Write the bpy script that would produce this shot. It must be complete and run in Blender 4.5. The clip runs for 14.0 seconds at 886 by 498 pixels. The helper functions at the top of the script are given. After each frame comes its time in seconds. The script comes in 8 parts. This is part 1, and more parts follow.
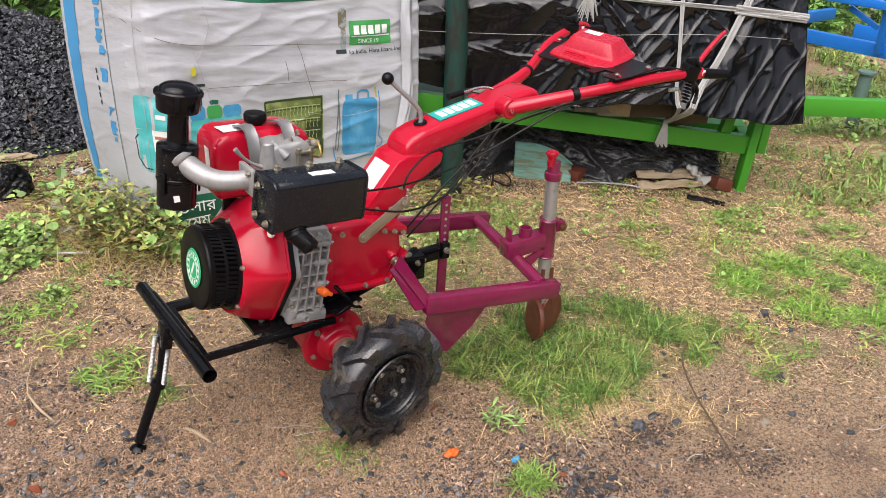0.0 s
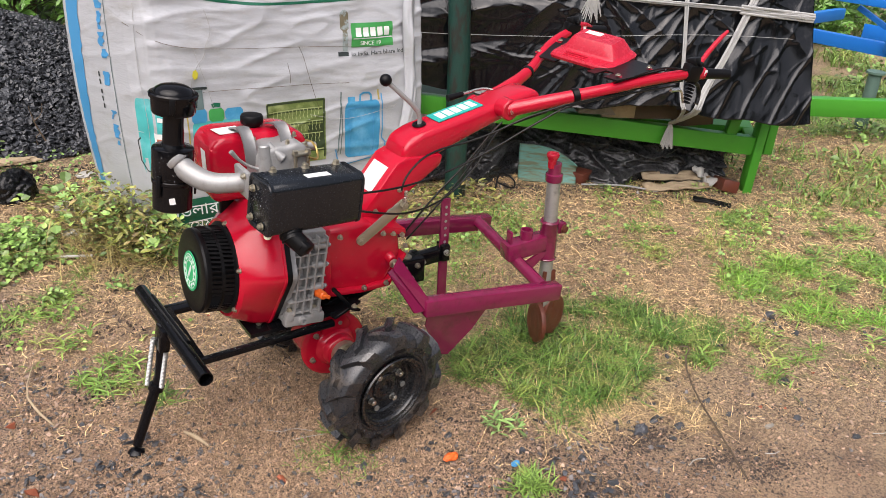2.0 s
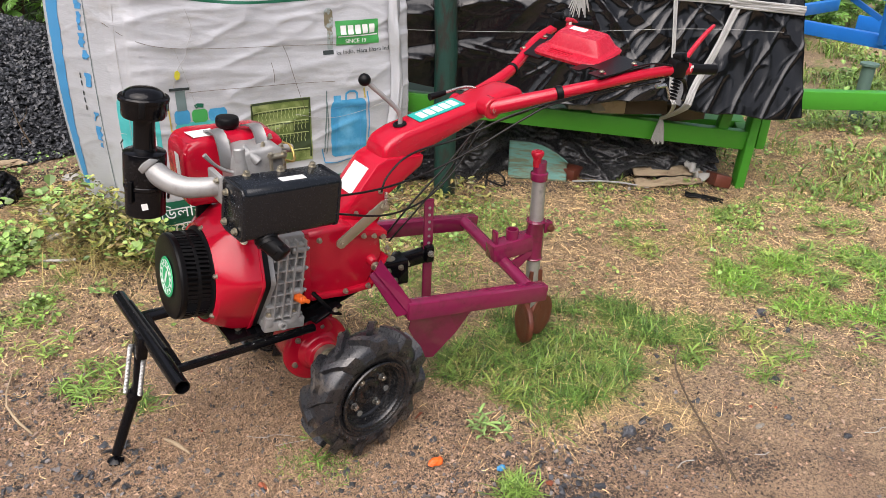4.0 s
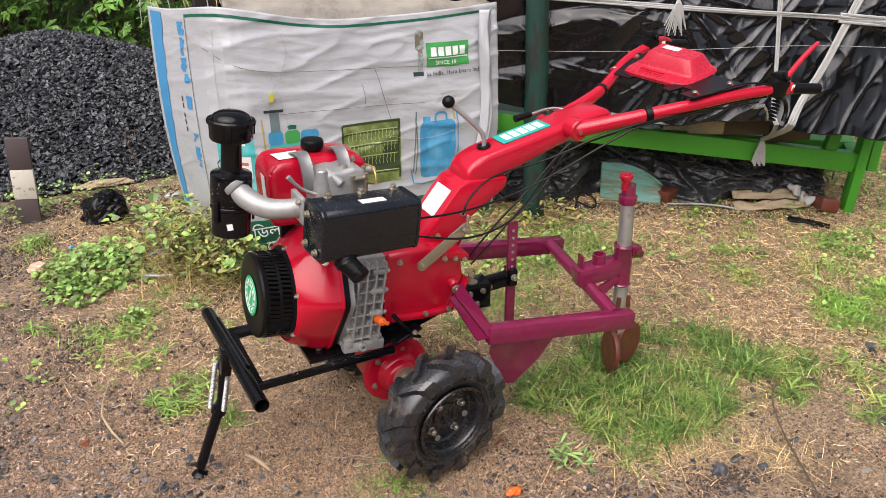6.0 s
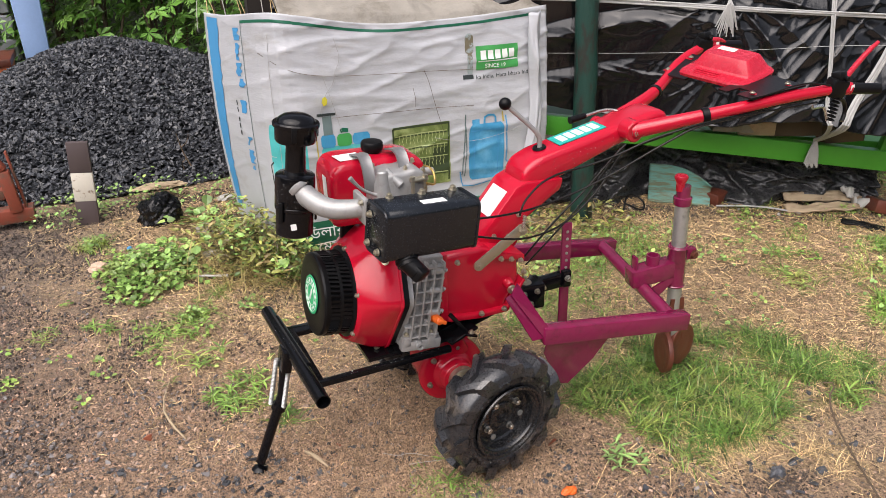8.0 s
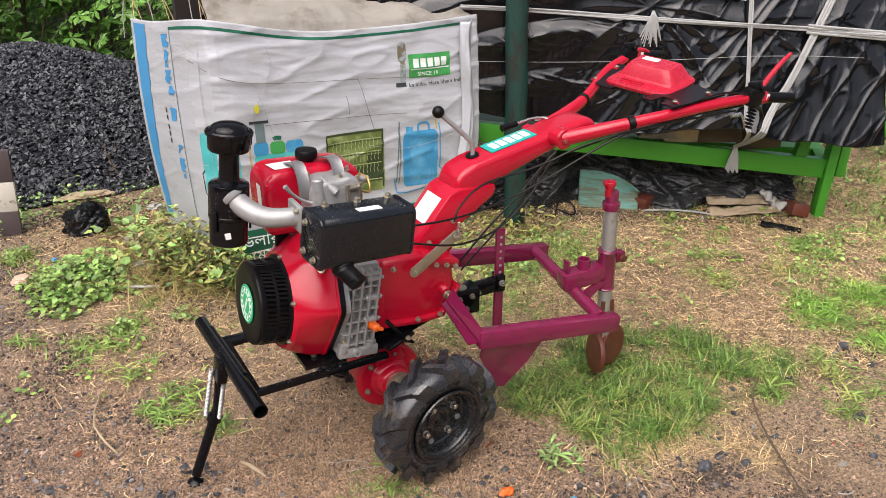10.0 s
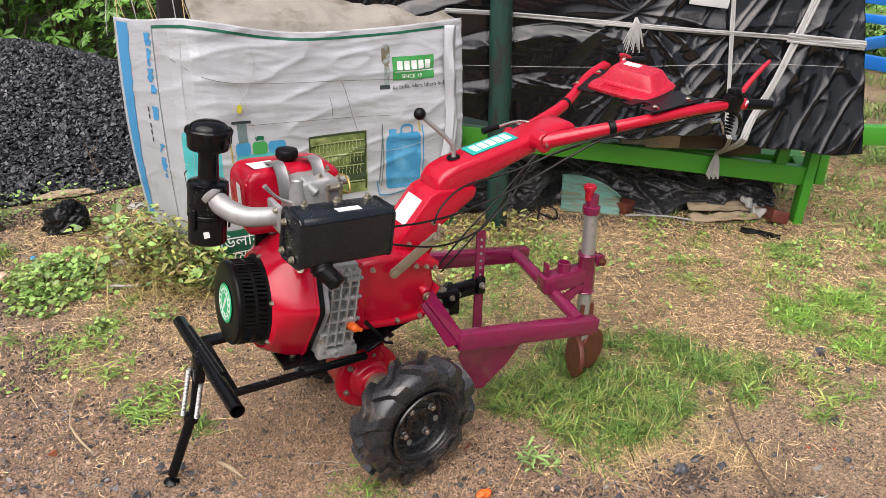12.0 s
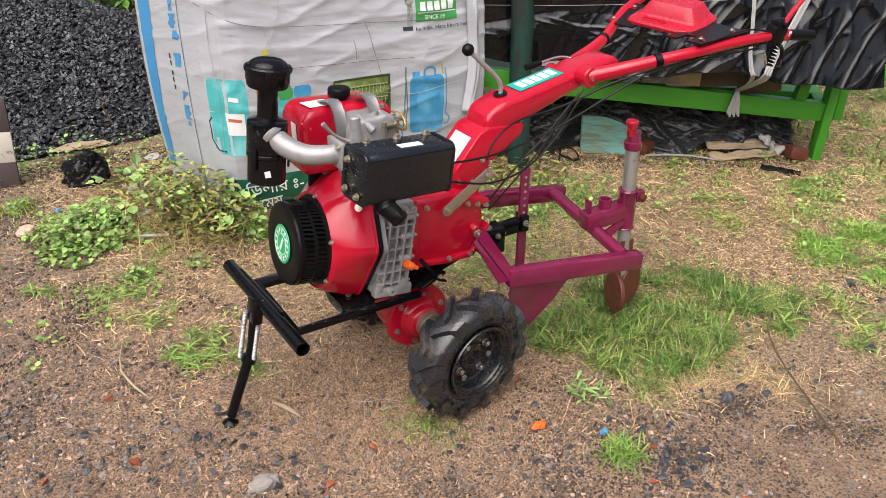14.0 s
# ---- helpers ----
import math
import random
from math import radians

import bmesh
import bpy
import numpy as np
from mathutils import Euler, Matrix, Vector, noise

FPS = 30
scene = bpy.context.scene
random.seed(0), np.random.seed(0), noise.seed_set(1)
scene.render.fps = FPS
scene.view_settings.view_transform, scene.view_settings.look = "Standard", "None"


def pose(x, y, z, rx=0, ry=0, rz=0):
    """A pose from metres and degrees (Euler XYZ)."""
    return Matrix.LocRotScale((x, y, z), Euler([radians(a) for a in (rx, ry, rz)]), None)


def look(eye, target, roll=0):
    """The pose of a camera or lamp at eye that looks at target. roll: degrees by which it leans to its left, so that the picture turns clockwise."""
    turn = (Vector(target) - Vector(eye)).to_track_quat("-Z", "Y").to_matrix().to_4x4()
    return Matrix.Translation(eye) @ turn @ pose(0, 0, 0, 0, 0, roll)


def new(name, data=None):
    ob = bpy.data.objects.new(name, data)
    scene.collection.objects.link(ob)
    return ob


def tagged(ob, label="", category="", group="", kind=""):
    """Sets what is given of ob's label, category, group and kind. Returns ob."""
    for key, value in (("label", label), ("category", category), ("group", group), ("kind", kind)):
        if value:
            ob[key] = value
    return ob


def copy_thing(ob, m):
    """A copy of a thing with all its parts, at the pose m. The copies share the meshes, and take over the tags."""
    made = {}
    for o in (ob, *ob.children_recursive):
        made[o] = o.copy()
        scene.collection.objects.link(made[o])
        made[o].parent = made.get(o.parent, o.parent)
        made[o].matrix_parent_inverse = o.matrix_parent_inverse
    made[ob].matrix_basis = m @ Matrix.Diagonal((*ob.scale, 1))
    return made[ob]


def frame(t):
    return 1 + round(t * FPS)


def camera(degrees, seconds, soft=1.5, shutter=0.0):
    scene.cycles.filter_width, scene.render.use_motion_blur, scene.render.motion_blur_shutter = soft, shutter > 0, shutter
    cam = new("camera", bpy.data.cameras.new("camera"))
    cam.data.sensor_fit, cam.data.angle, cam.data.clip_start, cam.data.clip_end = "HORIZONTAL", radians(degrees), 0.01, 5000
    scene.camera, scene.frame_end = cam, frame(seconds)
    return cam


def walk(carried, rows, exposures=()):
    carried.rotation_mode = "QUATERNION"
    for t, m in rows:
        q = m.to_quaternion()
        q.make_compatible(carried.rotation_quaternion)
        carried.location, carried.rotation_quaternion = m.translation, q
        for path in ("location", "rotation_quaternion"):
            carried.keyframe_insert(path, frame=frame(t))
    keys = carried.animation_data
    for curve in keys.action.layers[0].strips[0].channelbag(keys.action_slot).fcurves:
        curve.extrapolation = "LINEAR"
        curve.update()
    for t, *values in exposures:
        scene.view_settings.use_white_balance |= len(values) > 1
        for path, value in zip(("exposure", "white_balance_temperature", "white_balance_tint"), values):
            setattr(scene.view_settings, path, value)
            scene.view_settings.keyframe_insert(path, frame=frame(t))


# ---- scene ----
cam = camera(57.9, 14.0, soft=0.4)
PATH = [
    (0, (-0.921, -2.088, 1.681), (0.031, -0.577, 0.78), 3.5),
    (0.5, (-0.904, -2.088, 1.678), (0.045, -0.573, 0.781), 3.4),
    (1, (-0.886, -2.093, 1.677), (0.056, -0.572, 0.782), 3.3),
    (1.5, (-0.875, -2.094, 1.677), (0.059, -0.569, 0.782), 3.2),
    (2, (-0.883, -2.094, 1.674), (0.048, -0.567, 0.778), 3.0),
    (2.5, (-0.882, -2.095, 1.674), (0.05, -0.574, 0.771), 2.8),
    (3, (-0.875, -2.091, 1.68), (0.064, -0.578, 0.769), 2.6),
    (3.2, (-0.872, -2.085, 1.677), (0.072, -0.577, 0.764), 2.6),
    (5.3, (-0.717, -2.081, 1.674), (0.106, -0.484, 0.797), 1.0),
    (5.5, (-0.729, -2.08, 1.673), (0.067, -0.467, 0.8), 0.7),
    (6, (-0.761, -2.069, 1.674), (-0.035, -0.42, 0.805), -0.0),
    (6.5, (-0.775, -2.057, 1.673), (-0.107, -0.384, 0.806), -0.7),
    (7, (-0.791, -2.055, 1.676), (-0.158, -0.367, 0.81), -1.0),
    (7.2, (-0.798, -2.058, 1.677), (-0.171, -0.367, 0.813), -1.2),
    (9.3, (-0.853, -2.087, 1.679), (-0.116, -0.433, 0.829), -0.4),
    (9.5, (-0.851, -2.088, 1.686), (-0.093, -0.444, 0.835), -0.2),
    (10, (-0.838, -2.093, 1.69), (-0.043, -0.465, 0.843), 0.3),
    (10.5, (-0.835, -2.089, 1.689), (-0.012, -0.47, 0.85), 0.7),
    (11, (-0.826, -2.099, 1.688), (0.007, -0.483, 0.854), 1.1),
    (11.5, (-0.819, -2.107, 1.685), (0.016, -0.492, 0.851), 1.4),
    (12, (-0.827, -2.107, 1.685), (0.003, -0.491, 0.848), 1.4),
    (12.5, (-0.829, -2.108, 1.679), (-0.007, -0.495, 0.828), 1.1),
    (13, (-0.825, -2.113, 1.679), (-0.009, -0.512, 0.8), 0.6),
    (13.5, (-0.881, -2.082, 1.651), (-0.06, -0.503, 0.74), 0.4),
    (14, (-1.017, -2.04, 1.643), (-0.178, -0.488, 0.702), 0.6),
]
walk(cam, [(t, look(eye, target, roll)) for t, eye, target, roll in PATH], [(0, 0.80, 6680, 15), (14, 0.80, 6680, 15)])

# ---- light ----
world = bpy.data.worlds.new("overcast")
scene.world = world
world.use_nodes = True
wn = world.node_tree
sky = wn.nodes.new("ShaderNodeTexSky")
sky.sky_type = "NISHITA"
sky.sun_disc = False
sky.sun_elevation, sky.sun_rotation = radians(59), radians(230)
sky.air_density, sky.dust_density, sky.ozone_density = 1.0, 4.0, 1.0
soften = wn.nodes.new("ShaderNodeHueSaturation")
soften.inputs["Saturation"].default_value = 0.55
wn.links.new(sky.outputs[0], soften.inputs["Color"])
wn.links.new(soften.outputs[0], wn.nodes["Background"].inputs[0])
wn.nodes["Background"].inputs[1].default_value = 0.095
sun = new("sun", bpy.data.lights.new("sun", "SUN"))
sun.data.energy, sun.data.angle, sun.data.color = 2.3, radians(80), (1.0, 0.975, 0.955)
sun.matrix_world = look((-2.1, -1.75, 4.6), (0, 0, 0))


# ---- materials ----
def mat(name, base, rough=0.6, metal=0.0, vary=0.15, scale=8.0, fine=60.0, bump=0.15, dist=0.002, coat=0.0, alt=None,
        alt_at=(0.5, 0.65), alt_scale=3.0, rough_vary=0.1, spec=0.5, per=0.0, stretch=None):
    """A surface with grain at two scales, blotches of a second colour, uneven gloss and a fine relief."""
    m = bpy.data.materials.new(name)
    m.use_nodes = True
    nt = m.node_tree
    N, L = nt.nodes, nt.links
    b = N["Principled BSDF"]
    co = N.new("ShaderNodeTexCoord").outputs["Object"]
    if stretch:
        mp = N.new("ShaderNodeMapping")
        mp.inputs["Scale"].default_value = stretch
        L.new(co, mp.inputs["Vector"])
        co = mp.outputs[0]

    def tex(s, detail=5.0, r=0.6):
        n = N.new("ShaderNodeTexNoise")
        n.inputs["Scale"].default_value, n.inputs["Detail"].default_value, n.inputs["Roughness"].default_value = s, detail, r
        L.new(co, n.inputs["Vector"])
        return n.outputs["Fac"]

    def math_node(op, a, c):
        n = N.new("ShaderNodeMath")
        n.operation = op
        for i, v in enumerate((a, c)):
            if isinstance(v, (int, float)):
                n.inputs[i].default_value = v
            else:
                L.new(v, n.inputs[i])
        return n.outputs[0]

    big, small = tex(scale), tex(fine, 4.0)
    value = math_node("ADD", math_node("MULTIPLY", big, 1.2 * vary), math_node("MULTIPLY", small, 0.8 * vary))
    value = math_node("ADD", value, 1.0 - vary)
    if per:
        info = N.new("ShaderNodeNewGeometry")
        value = math_node("MULTIPLY", value, math_node("ADD", math_node("MULTIPLY", info.outputs["Random Per Island"], 2 * per), 1.0 - per))
    mix = N.new("ShaderNodeMix")
    mix.data_type = "RGBA"
    mix.inputs["A"].default_value = (*base, 1)
    mix.inputs["B"].default_value = (*(alt or base), 1)
    mix.inputs["Factor"].default_value = 0.0
    if alt:
        ramp = N.new("ShaderNodeMapRange")
        ramp.inputs["From Min"].default_value, ramp.inputs["From Max"].default_value = alt_at
        L.new(tex(alt_scale, 8.0, 0.65), ramp.inputs["Value"])
        L.new(ramp.outputs[0], mix.inputs["Factor"])
    hsv = N.new("ShaderNodeHueSaturation")
    L.new(mix.outputs["Result"], hsv.inputs["Color"])
    L.new(value, hsv.inputs["Value"])
    L.new(hsv.outputs[0], b.inputs["Base Color"])
    L.new(math_node("ADD", math_node("MULTIPLY", small, 2 * rough_vary), rough - rough_vary), b.inputs["Roughness"])
    b.inputs["Metallic"].default_value = metal
    b.inputs["Specular IOR Level"].default_value = spec
    b.inputs["Coat Weight"].default_value = coat
    b.inputs["Coat Roughness"].default_value = 0.12
    if bump:
        bp = N.new("ShaderNodeBump")
        bp.inputs["Strength"].default_value, bp.inputs["Distance"].default_value = bump, dist
        L.new(math_node("ADD", small, math_node("MULTIPLY", big, 1.5)), bp.inputs["Height"])
        L.new(bp.outputs[0], b.inputs["Normal"])
    return m


RED = mat("red_paint", (0.45, 0.006, 0.024), 0.17, coat=0.15, spec=0.45, rough_vary=0.08, vary=0.14, fine=240, bump=0.05, dist=0.0004, alt=(0.42, 0.008, 0.022), alt_at=(0.62, 0.8), alt_scale=14)
RED_PLASTIC = mat("red_plastic", (0.44, 0.008, 0.026), 0.27, coat=0.15, vary=0.06, bump=0.04, dist=0.0005)
MAROON = mat("maroon_paint", (0.190, 0.0095, 0.054), 0.19, coat=0.5, spec=0.5, rough_vary=0.12, vary=0.3, alt=(0.13, 0.010, 0.036), alt_scale=16, bump=0.12, dist=0.0008)
BLACK = mat("black_paint", (0.004, 0.004, 0.005), 0.15, coat=0.0, spec=0.27, vary=0.3, fine=180, bump=0.10, dist=0.0008, rough_vary=0.12)
MUFFLER_BLACK = mat("muffler_paint", (0.0060, 0.0080, 0.0110), 0.24, spec=0.50, coat=0.0, vary=0.3, fine=180, bump=0.10, dist=0.0008, rough_vary=0.14)
BLACK_MATT = mat("black_plastic", (0.0045, 0.0045, 0.005), 0.36, spec=0.18, vary=0.25, fine=200, bump=0.1, dist=0.0006)
RIM = mat("wet_rim_paint", (0.012, 0.0125, 0.014), 0.26, spec=0.6, vary=0.4, fine=140, bump=0.12, dist=0.0008, rough_vary=0.16, alt=(0.055, 0.045, 0.036), alt_at=(0.56, 0.74), alt_scale=22)
RUBBER = mat("tyre_rubber", (0.021, 0.022, 0.025), 0.30, vary=0.5, spec=0.75, rough_vary=0.20, alt=(0.125, 0.10, 0.078), alt_at=(0.54, 0.72), alt_scale=16, fine=160, bump=0.2, dist=0.001)
ALU = mat("cast_aluminium", (0.34, 0.34, 0.335), 0.42, metal=0.35, vary=0.22, fine=320, bump=0.25, dist=0.0008, alt=(0.28, 0.275, 0.265), alt_at=(0.50, 0.70), alt_scale=45)
BOLT = mat("dull_bolt_steel", (0.44, 0.41, 0.34), 0.34, metal=0.85, vary=0.3, fine=300, bump=0.06, dist=0.0004)
BRACKET = mat("grey_steel", (0.22, 0.22, 0.22), 0.42, metal=0.4, vary=0.25, fine=240, bump=0.1, dist=0.0006)
STEEL = mat("bright_steel", (0.55, 0.54, 0.51), 0.28, metal=0.95, vary=0.2, fine=300, bump=0.05, dist=0.0004)
ZINC = mat("zinc_steel", (0.46, 0.42, 0.33), 0.38, metal=0.85, vary=0.3, fine=300, bump=0.08, dist=0.0004, alt=(0.32, 0.22, 0.11), alt_at=(0.6, 0.75), alt_scale=40)
PIPE = mat("galvanised_pipe", (0.46, 0.47, 0.46), 0.40, metal=0.7, vary=0.3, fine=140, bump=0.1, dist=0.0006, alt=(0.30, 0.31, 0.30), alt_scale=24)
RUST = mat("rusty_iron", (0.14, 0.038, 0.022), 0.42, metal=0.15, vary=0.45, alt=(0.10, 0.035, 0.022), alt_scale=18, fine=180, bump=0.5, dist=0.0015)
WHITE_LABEL = mat("paper_label", (0.78, 0.78, 0.76), 0.5, vary=0.05, bump=0.02)
EMBLEM = mat("green_emblem", (0.01, 0.42, 0.16), 0.4, vary=0.05, bump=0.02)
TEAL_STICKER = mat("teal_sticker", (0.01, 0.36, 0.31), 0.4, vary=0.08, bump=0.02)
ORANGE = mat("orange_plastic", (0.75, 0.13, 0.015), 0.45, vary=0.15, bump=0.1)
BRASS = mat("brass", (0.52, 0.36, 0.12), 0.35, metal=0.9, vary=0.2)
CABLE = mat("cable_sheath", (0.006, 0.006, 0.006), 0.35, spec=0.25, vary=0.2, bump=0.02)
VINYL = mat("white_vinyl", (0.435, 0.45, 0.475), 0.42, vary=0.07, scale=2.5, fine=25, bump=0.28, dist=0.007, alt=(0.30, 0.285, 0.26), alt_at=(0.54, 0.84), alt_scale=4, stretch=(1, 1, 2.6))
PRINT_GREEN = mat("green_print", (0.045, 0.30, 0.075), 0.4, vary=0.1, bump=0.1)
PRINT_DARK = mat("dark_green_print", (0.005, 0.11, 0.06), 0.4, vary=0.1, bump=0.1)
PRINT_TEAL = mat("teal_print", (0.06, 0.42, 0.42), 0.4, vary=0.2, bump=0.1, alt=(0.2, 0.55, 0.58), alt_scale=6)
PRINT_BLUE = mat("blue_print", (0.045, 0.27, 0.48), 0.4, vary=0.2, bump=0.1, alt=(0.12, 0.38, 0.6), alt_scale=6)
PRINT_STRIPE = mat("blue_stripe_print", (0.055, 0.27, 0.52), 0.4, vary=0.1, bump=0.1)
PRINT_OLIVE = mat("olive_print", (0.13, 0.18, 0.05), 0.4, vary=0.3, bump=0.1, alt=(0.30, 0.36, 0.14), alt_scale=10)
PRINT_INK = mat("ink_print", (0.02, 0.03, 0.03), 0.5, vary=0.1, bump=0.0)
PRINT_FIGURE = mat("figure_print", (0.30, 0.36, 0.36), 0.45, vary=0.3, bump=0.0, alt=(0.16, 0.14, 0.09), alt_at=(0.46, 0.56), alt_scale=28)
PRINT_DEEP = mat("deep_olive_print", (0.030, 0.048, 0.018), 0.45, vary=0.2, bump=0.0)
PRINT_LIME = mat("pale_lime_print", (0.42, 0.48, 0.22), 0.45, vary=0.2, bump=0.0)
PRINT_SLATE = mat("slate_print", (0.12, 0.17, 0.17), 0.45, vary=0.2, bump=0.0)
PRINT_BRASS = mat("ochre_print", (0.42, 0.34, 0.08), 0.45, vary=0.2, bump=0.0)
PRINT_RUST = mat("rust_print", (0.42, 0.13, 0.07), 0.45, vary=0.2, bump=0.0)
PRINT_WHITE = mat("white_print", (0.72, 0.74, 0.72), 0.45, vary=0.05, bump=0.0)
TARP = mat("black_tarpaulin", (0.0036, 0.0040, 0.0050), 0.18, vary=0.3, scale=40, fine=120, bump=0.30, dist=0.002, rough_vary=0.10, spec=0.55, stretch=(1, 1, 0.06))
BAG = mat("black_bag_film", (0.004, 0.004, 0.0045), 0.28, spec=0.3, vary=0.3, scale=14, fine=60, bump=0.5, dist=0.006, rough_vary=0.08)
TARP_OLD = mat("dusty_black_sheet", (0.020, 0.0205, 0.022), 0.28, vary=0.3, scale=6, fine=70, bump=0.5, dist=0.005, alt=(0.055, 0.055, 0.055), alt_at=(0.45, 0.75), alt_scale=6)
GREEN_STEEL = mat("green_paint", (0.055, 0.30, 0.025), 0.38, vary=0.15, scale=4, fine=80, bump=0.1, dist=0.001, alt=(0.04, 0.19, 0.03), alt_at=(0.6, 0.8), alt_scale=8)
BLUE_STEEL = mat("blue_paint", (0.008, 0.17, 0.62), 0.4, vary=0.12, scale=4, bump=0.08, dist=0.001)
POST_WOOD = mat("green_wood_paint", (0.009, 0.045, 0.035), 0.5, vary=0.5, scale=14, fine=120, bump=0.9, dist=0.004, alt=(0.020, 0.022, 0.018), alt_at=(0.50, 0.60), alt_scale=26, stretch=(1, 1, 0.28))
STRAP = mat("white_strap", (0.36, 0.36, 0.35), 0.6, vary=0.25, scale=30, fine=200, bump=0.6, dist=0.002)
SACK = mat("weathered_sheet", (0.27, 0.25, 0.215), 0.85, vary=0.3, scale=6, fine=90, bump=0.7, dist=0.004, alt=(0.16, 0.14, 0.11), alt_scale=5)
COAL = mat("dark_crushed_stone", (0.040, 0.043, 0.049), 0.36, vary=0.35, scale=20, fine=150, bump=0.3, dist=0.002, per=0.65)
WET_CHIP = mat("wet_dark_chip", (0.125, 0.115, 0.112), 0.30, vary=0.35, scale=20, fine=150, bump=0.3, dist=0.002, per=0.75)
HUMUS = mat("dark_humus", (0.058, 0.042, 0.033), 0.6, vary=0.3, per=0.7, bump=0.0)
STAKE = mat("brown_paint", (0.075, 0.055, 0.055), 0.6, vary=0.15, bump=0.1)
STAKE_W = mat("chipped_white_paint", (0.62, 0.58, 0.50), 0.65, vary=0.15, alt=(0.28, 0.22, 0.16), alt_at=(0.58, 0.66), alt_scale=30)
CARD = mat("wet_cardboard", (0.40, 0.31, 0.20), 0.8, vary=0.2, alt=(0.25, 0.18, 0.11), alt_scale=8, bump=0.3)
TEAL_PLY = mat("teal_painted_board", (0.115, 0.29, 0.245), 0.55, vary=0.45, scale=30, fine=90, alt=(0.13, 0.15, 0.09), alt_at=(0.47, 0.58), alt_scale=22, bump=0.3, stretch=(0.25, 0.25, 2.0))
FOLIAGE = mat("shrub_leaf", (0.13, 0.29, 0.05), 0.36, vary=0.3, per=0.5, bump=0.0, alt=(0.13, 0.22, 0.04), alt_scale=3)
WEED = mat("weed_leaf", (0.20, 0.335, 0.09), 0.38, vary=0.3, per=0.55, bump=0.0, alt=(0.30, 0.38, 0.10), alt_scale=7)
CLUMP = mat("pale_weed_leaf", (0.19, 0.325, 0.075), 0.40, vary=0.35, per=0.6, bump=0.0, alt=(0.28, 0.36, 0.10), alt_scale=9)
GRASS = mat("grass_blade", (0.098, 0.190, 0.036), 0.36, vary=0.3, per=0.85, bump=0.0, alt=(0.27, 0.31, 0.085), alt_scale=6)
LAWN = mat("bright_grass_blade", (0.17, 0.285, 0.055), 0.42, vary=0.3, per=0.6, bump=0.0, alt=(0.36, 0.38, 0.10), alt_scale=5)
STRAW = mat("dry_straw", (0.59, 0.43, 0.22), 0.6, vary=0.25, per=0.85, bump=0.0)
DULL_STRAW = mat("rotting_straw", (0.27, 0.168, 0.088), 0.7, vary=0.3, per=0.8, bump=0.0)
TWIG = mat("twig_bark", (0.10, 0.07, 0.045), 0.8, vary=0.3, bump=0.2)
PEBBLE = mat("yard_pebble", (0.32, 0.225, 0.165), 0.38, vary=0.3, per=0.8, bump=0.2, alt=(0.24, 0.09, 0.05), alt_at=(0.60, 0.63), alt_scale=6)

HUT = mat("sooty_board", (0.022, 0.017, 0.014), 0.8, vary=0.4, scale=6, fine=60, bump=0.4)
# darker copy of COAL: shade in the gaps between stones, held in the colour
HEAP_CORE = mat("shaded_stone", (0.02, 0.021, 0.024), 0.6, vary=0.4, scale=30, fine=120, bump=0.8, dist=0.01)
SOIL = mat("soil_crumb", (0.385, 0.252, 0.170), 0.40, vary=0.25, per=0.65, bump=0.0, alt=(0.30, 0.19, 0.135), alt_scale=9)
SCRAP = mat("dirty_white_plastic", (0.42, 0.41, 0.38), 0.5, vary=0.25, bump=0.2)


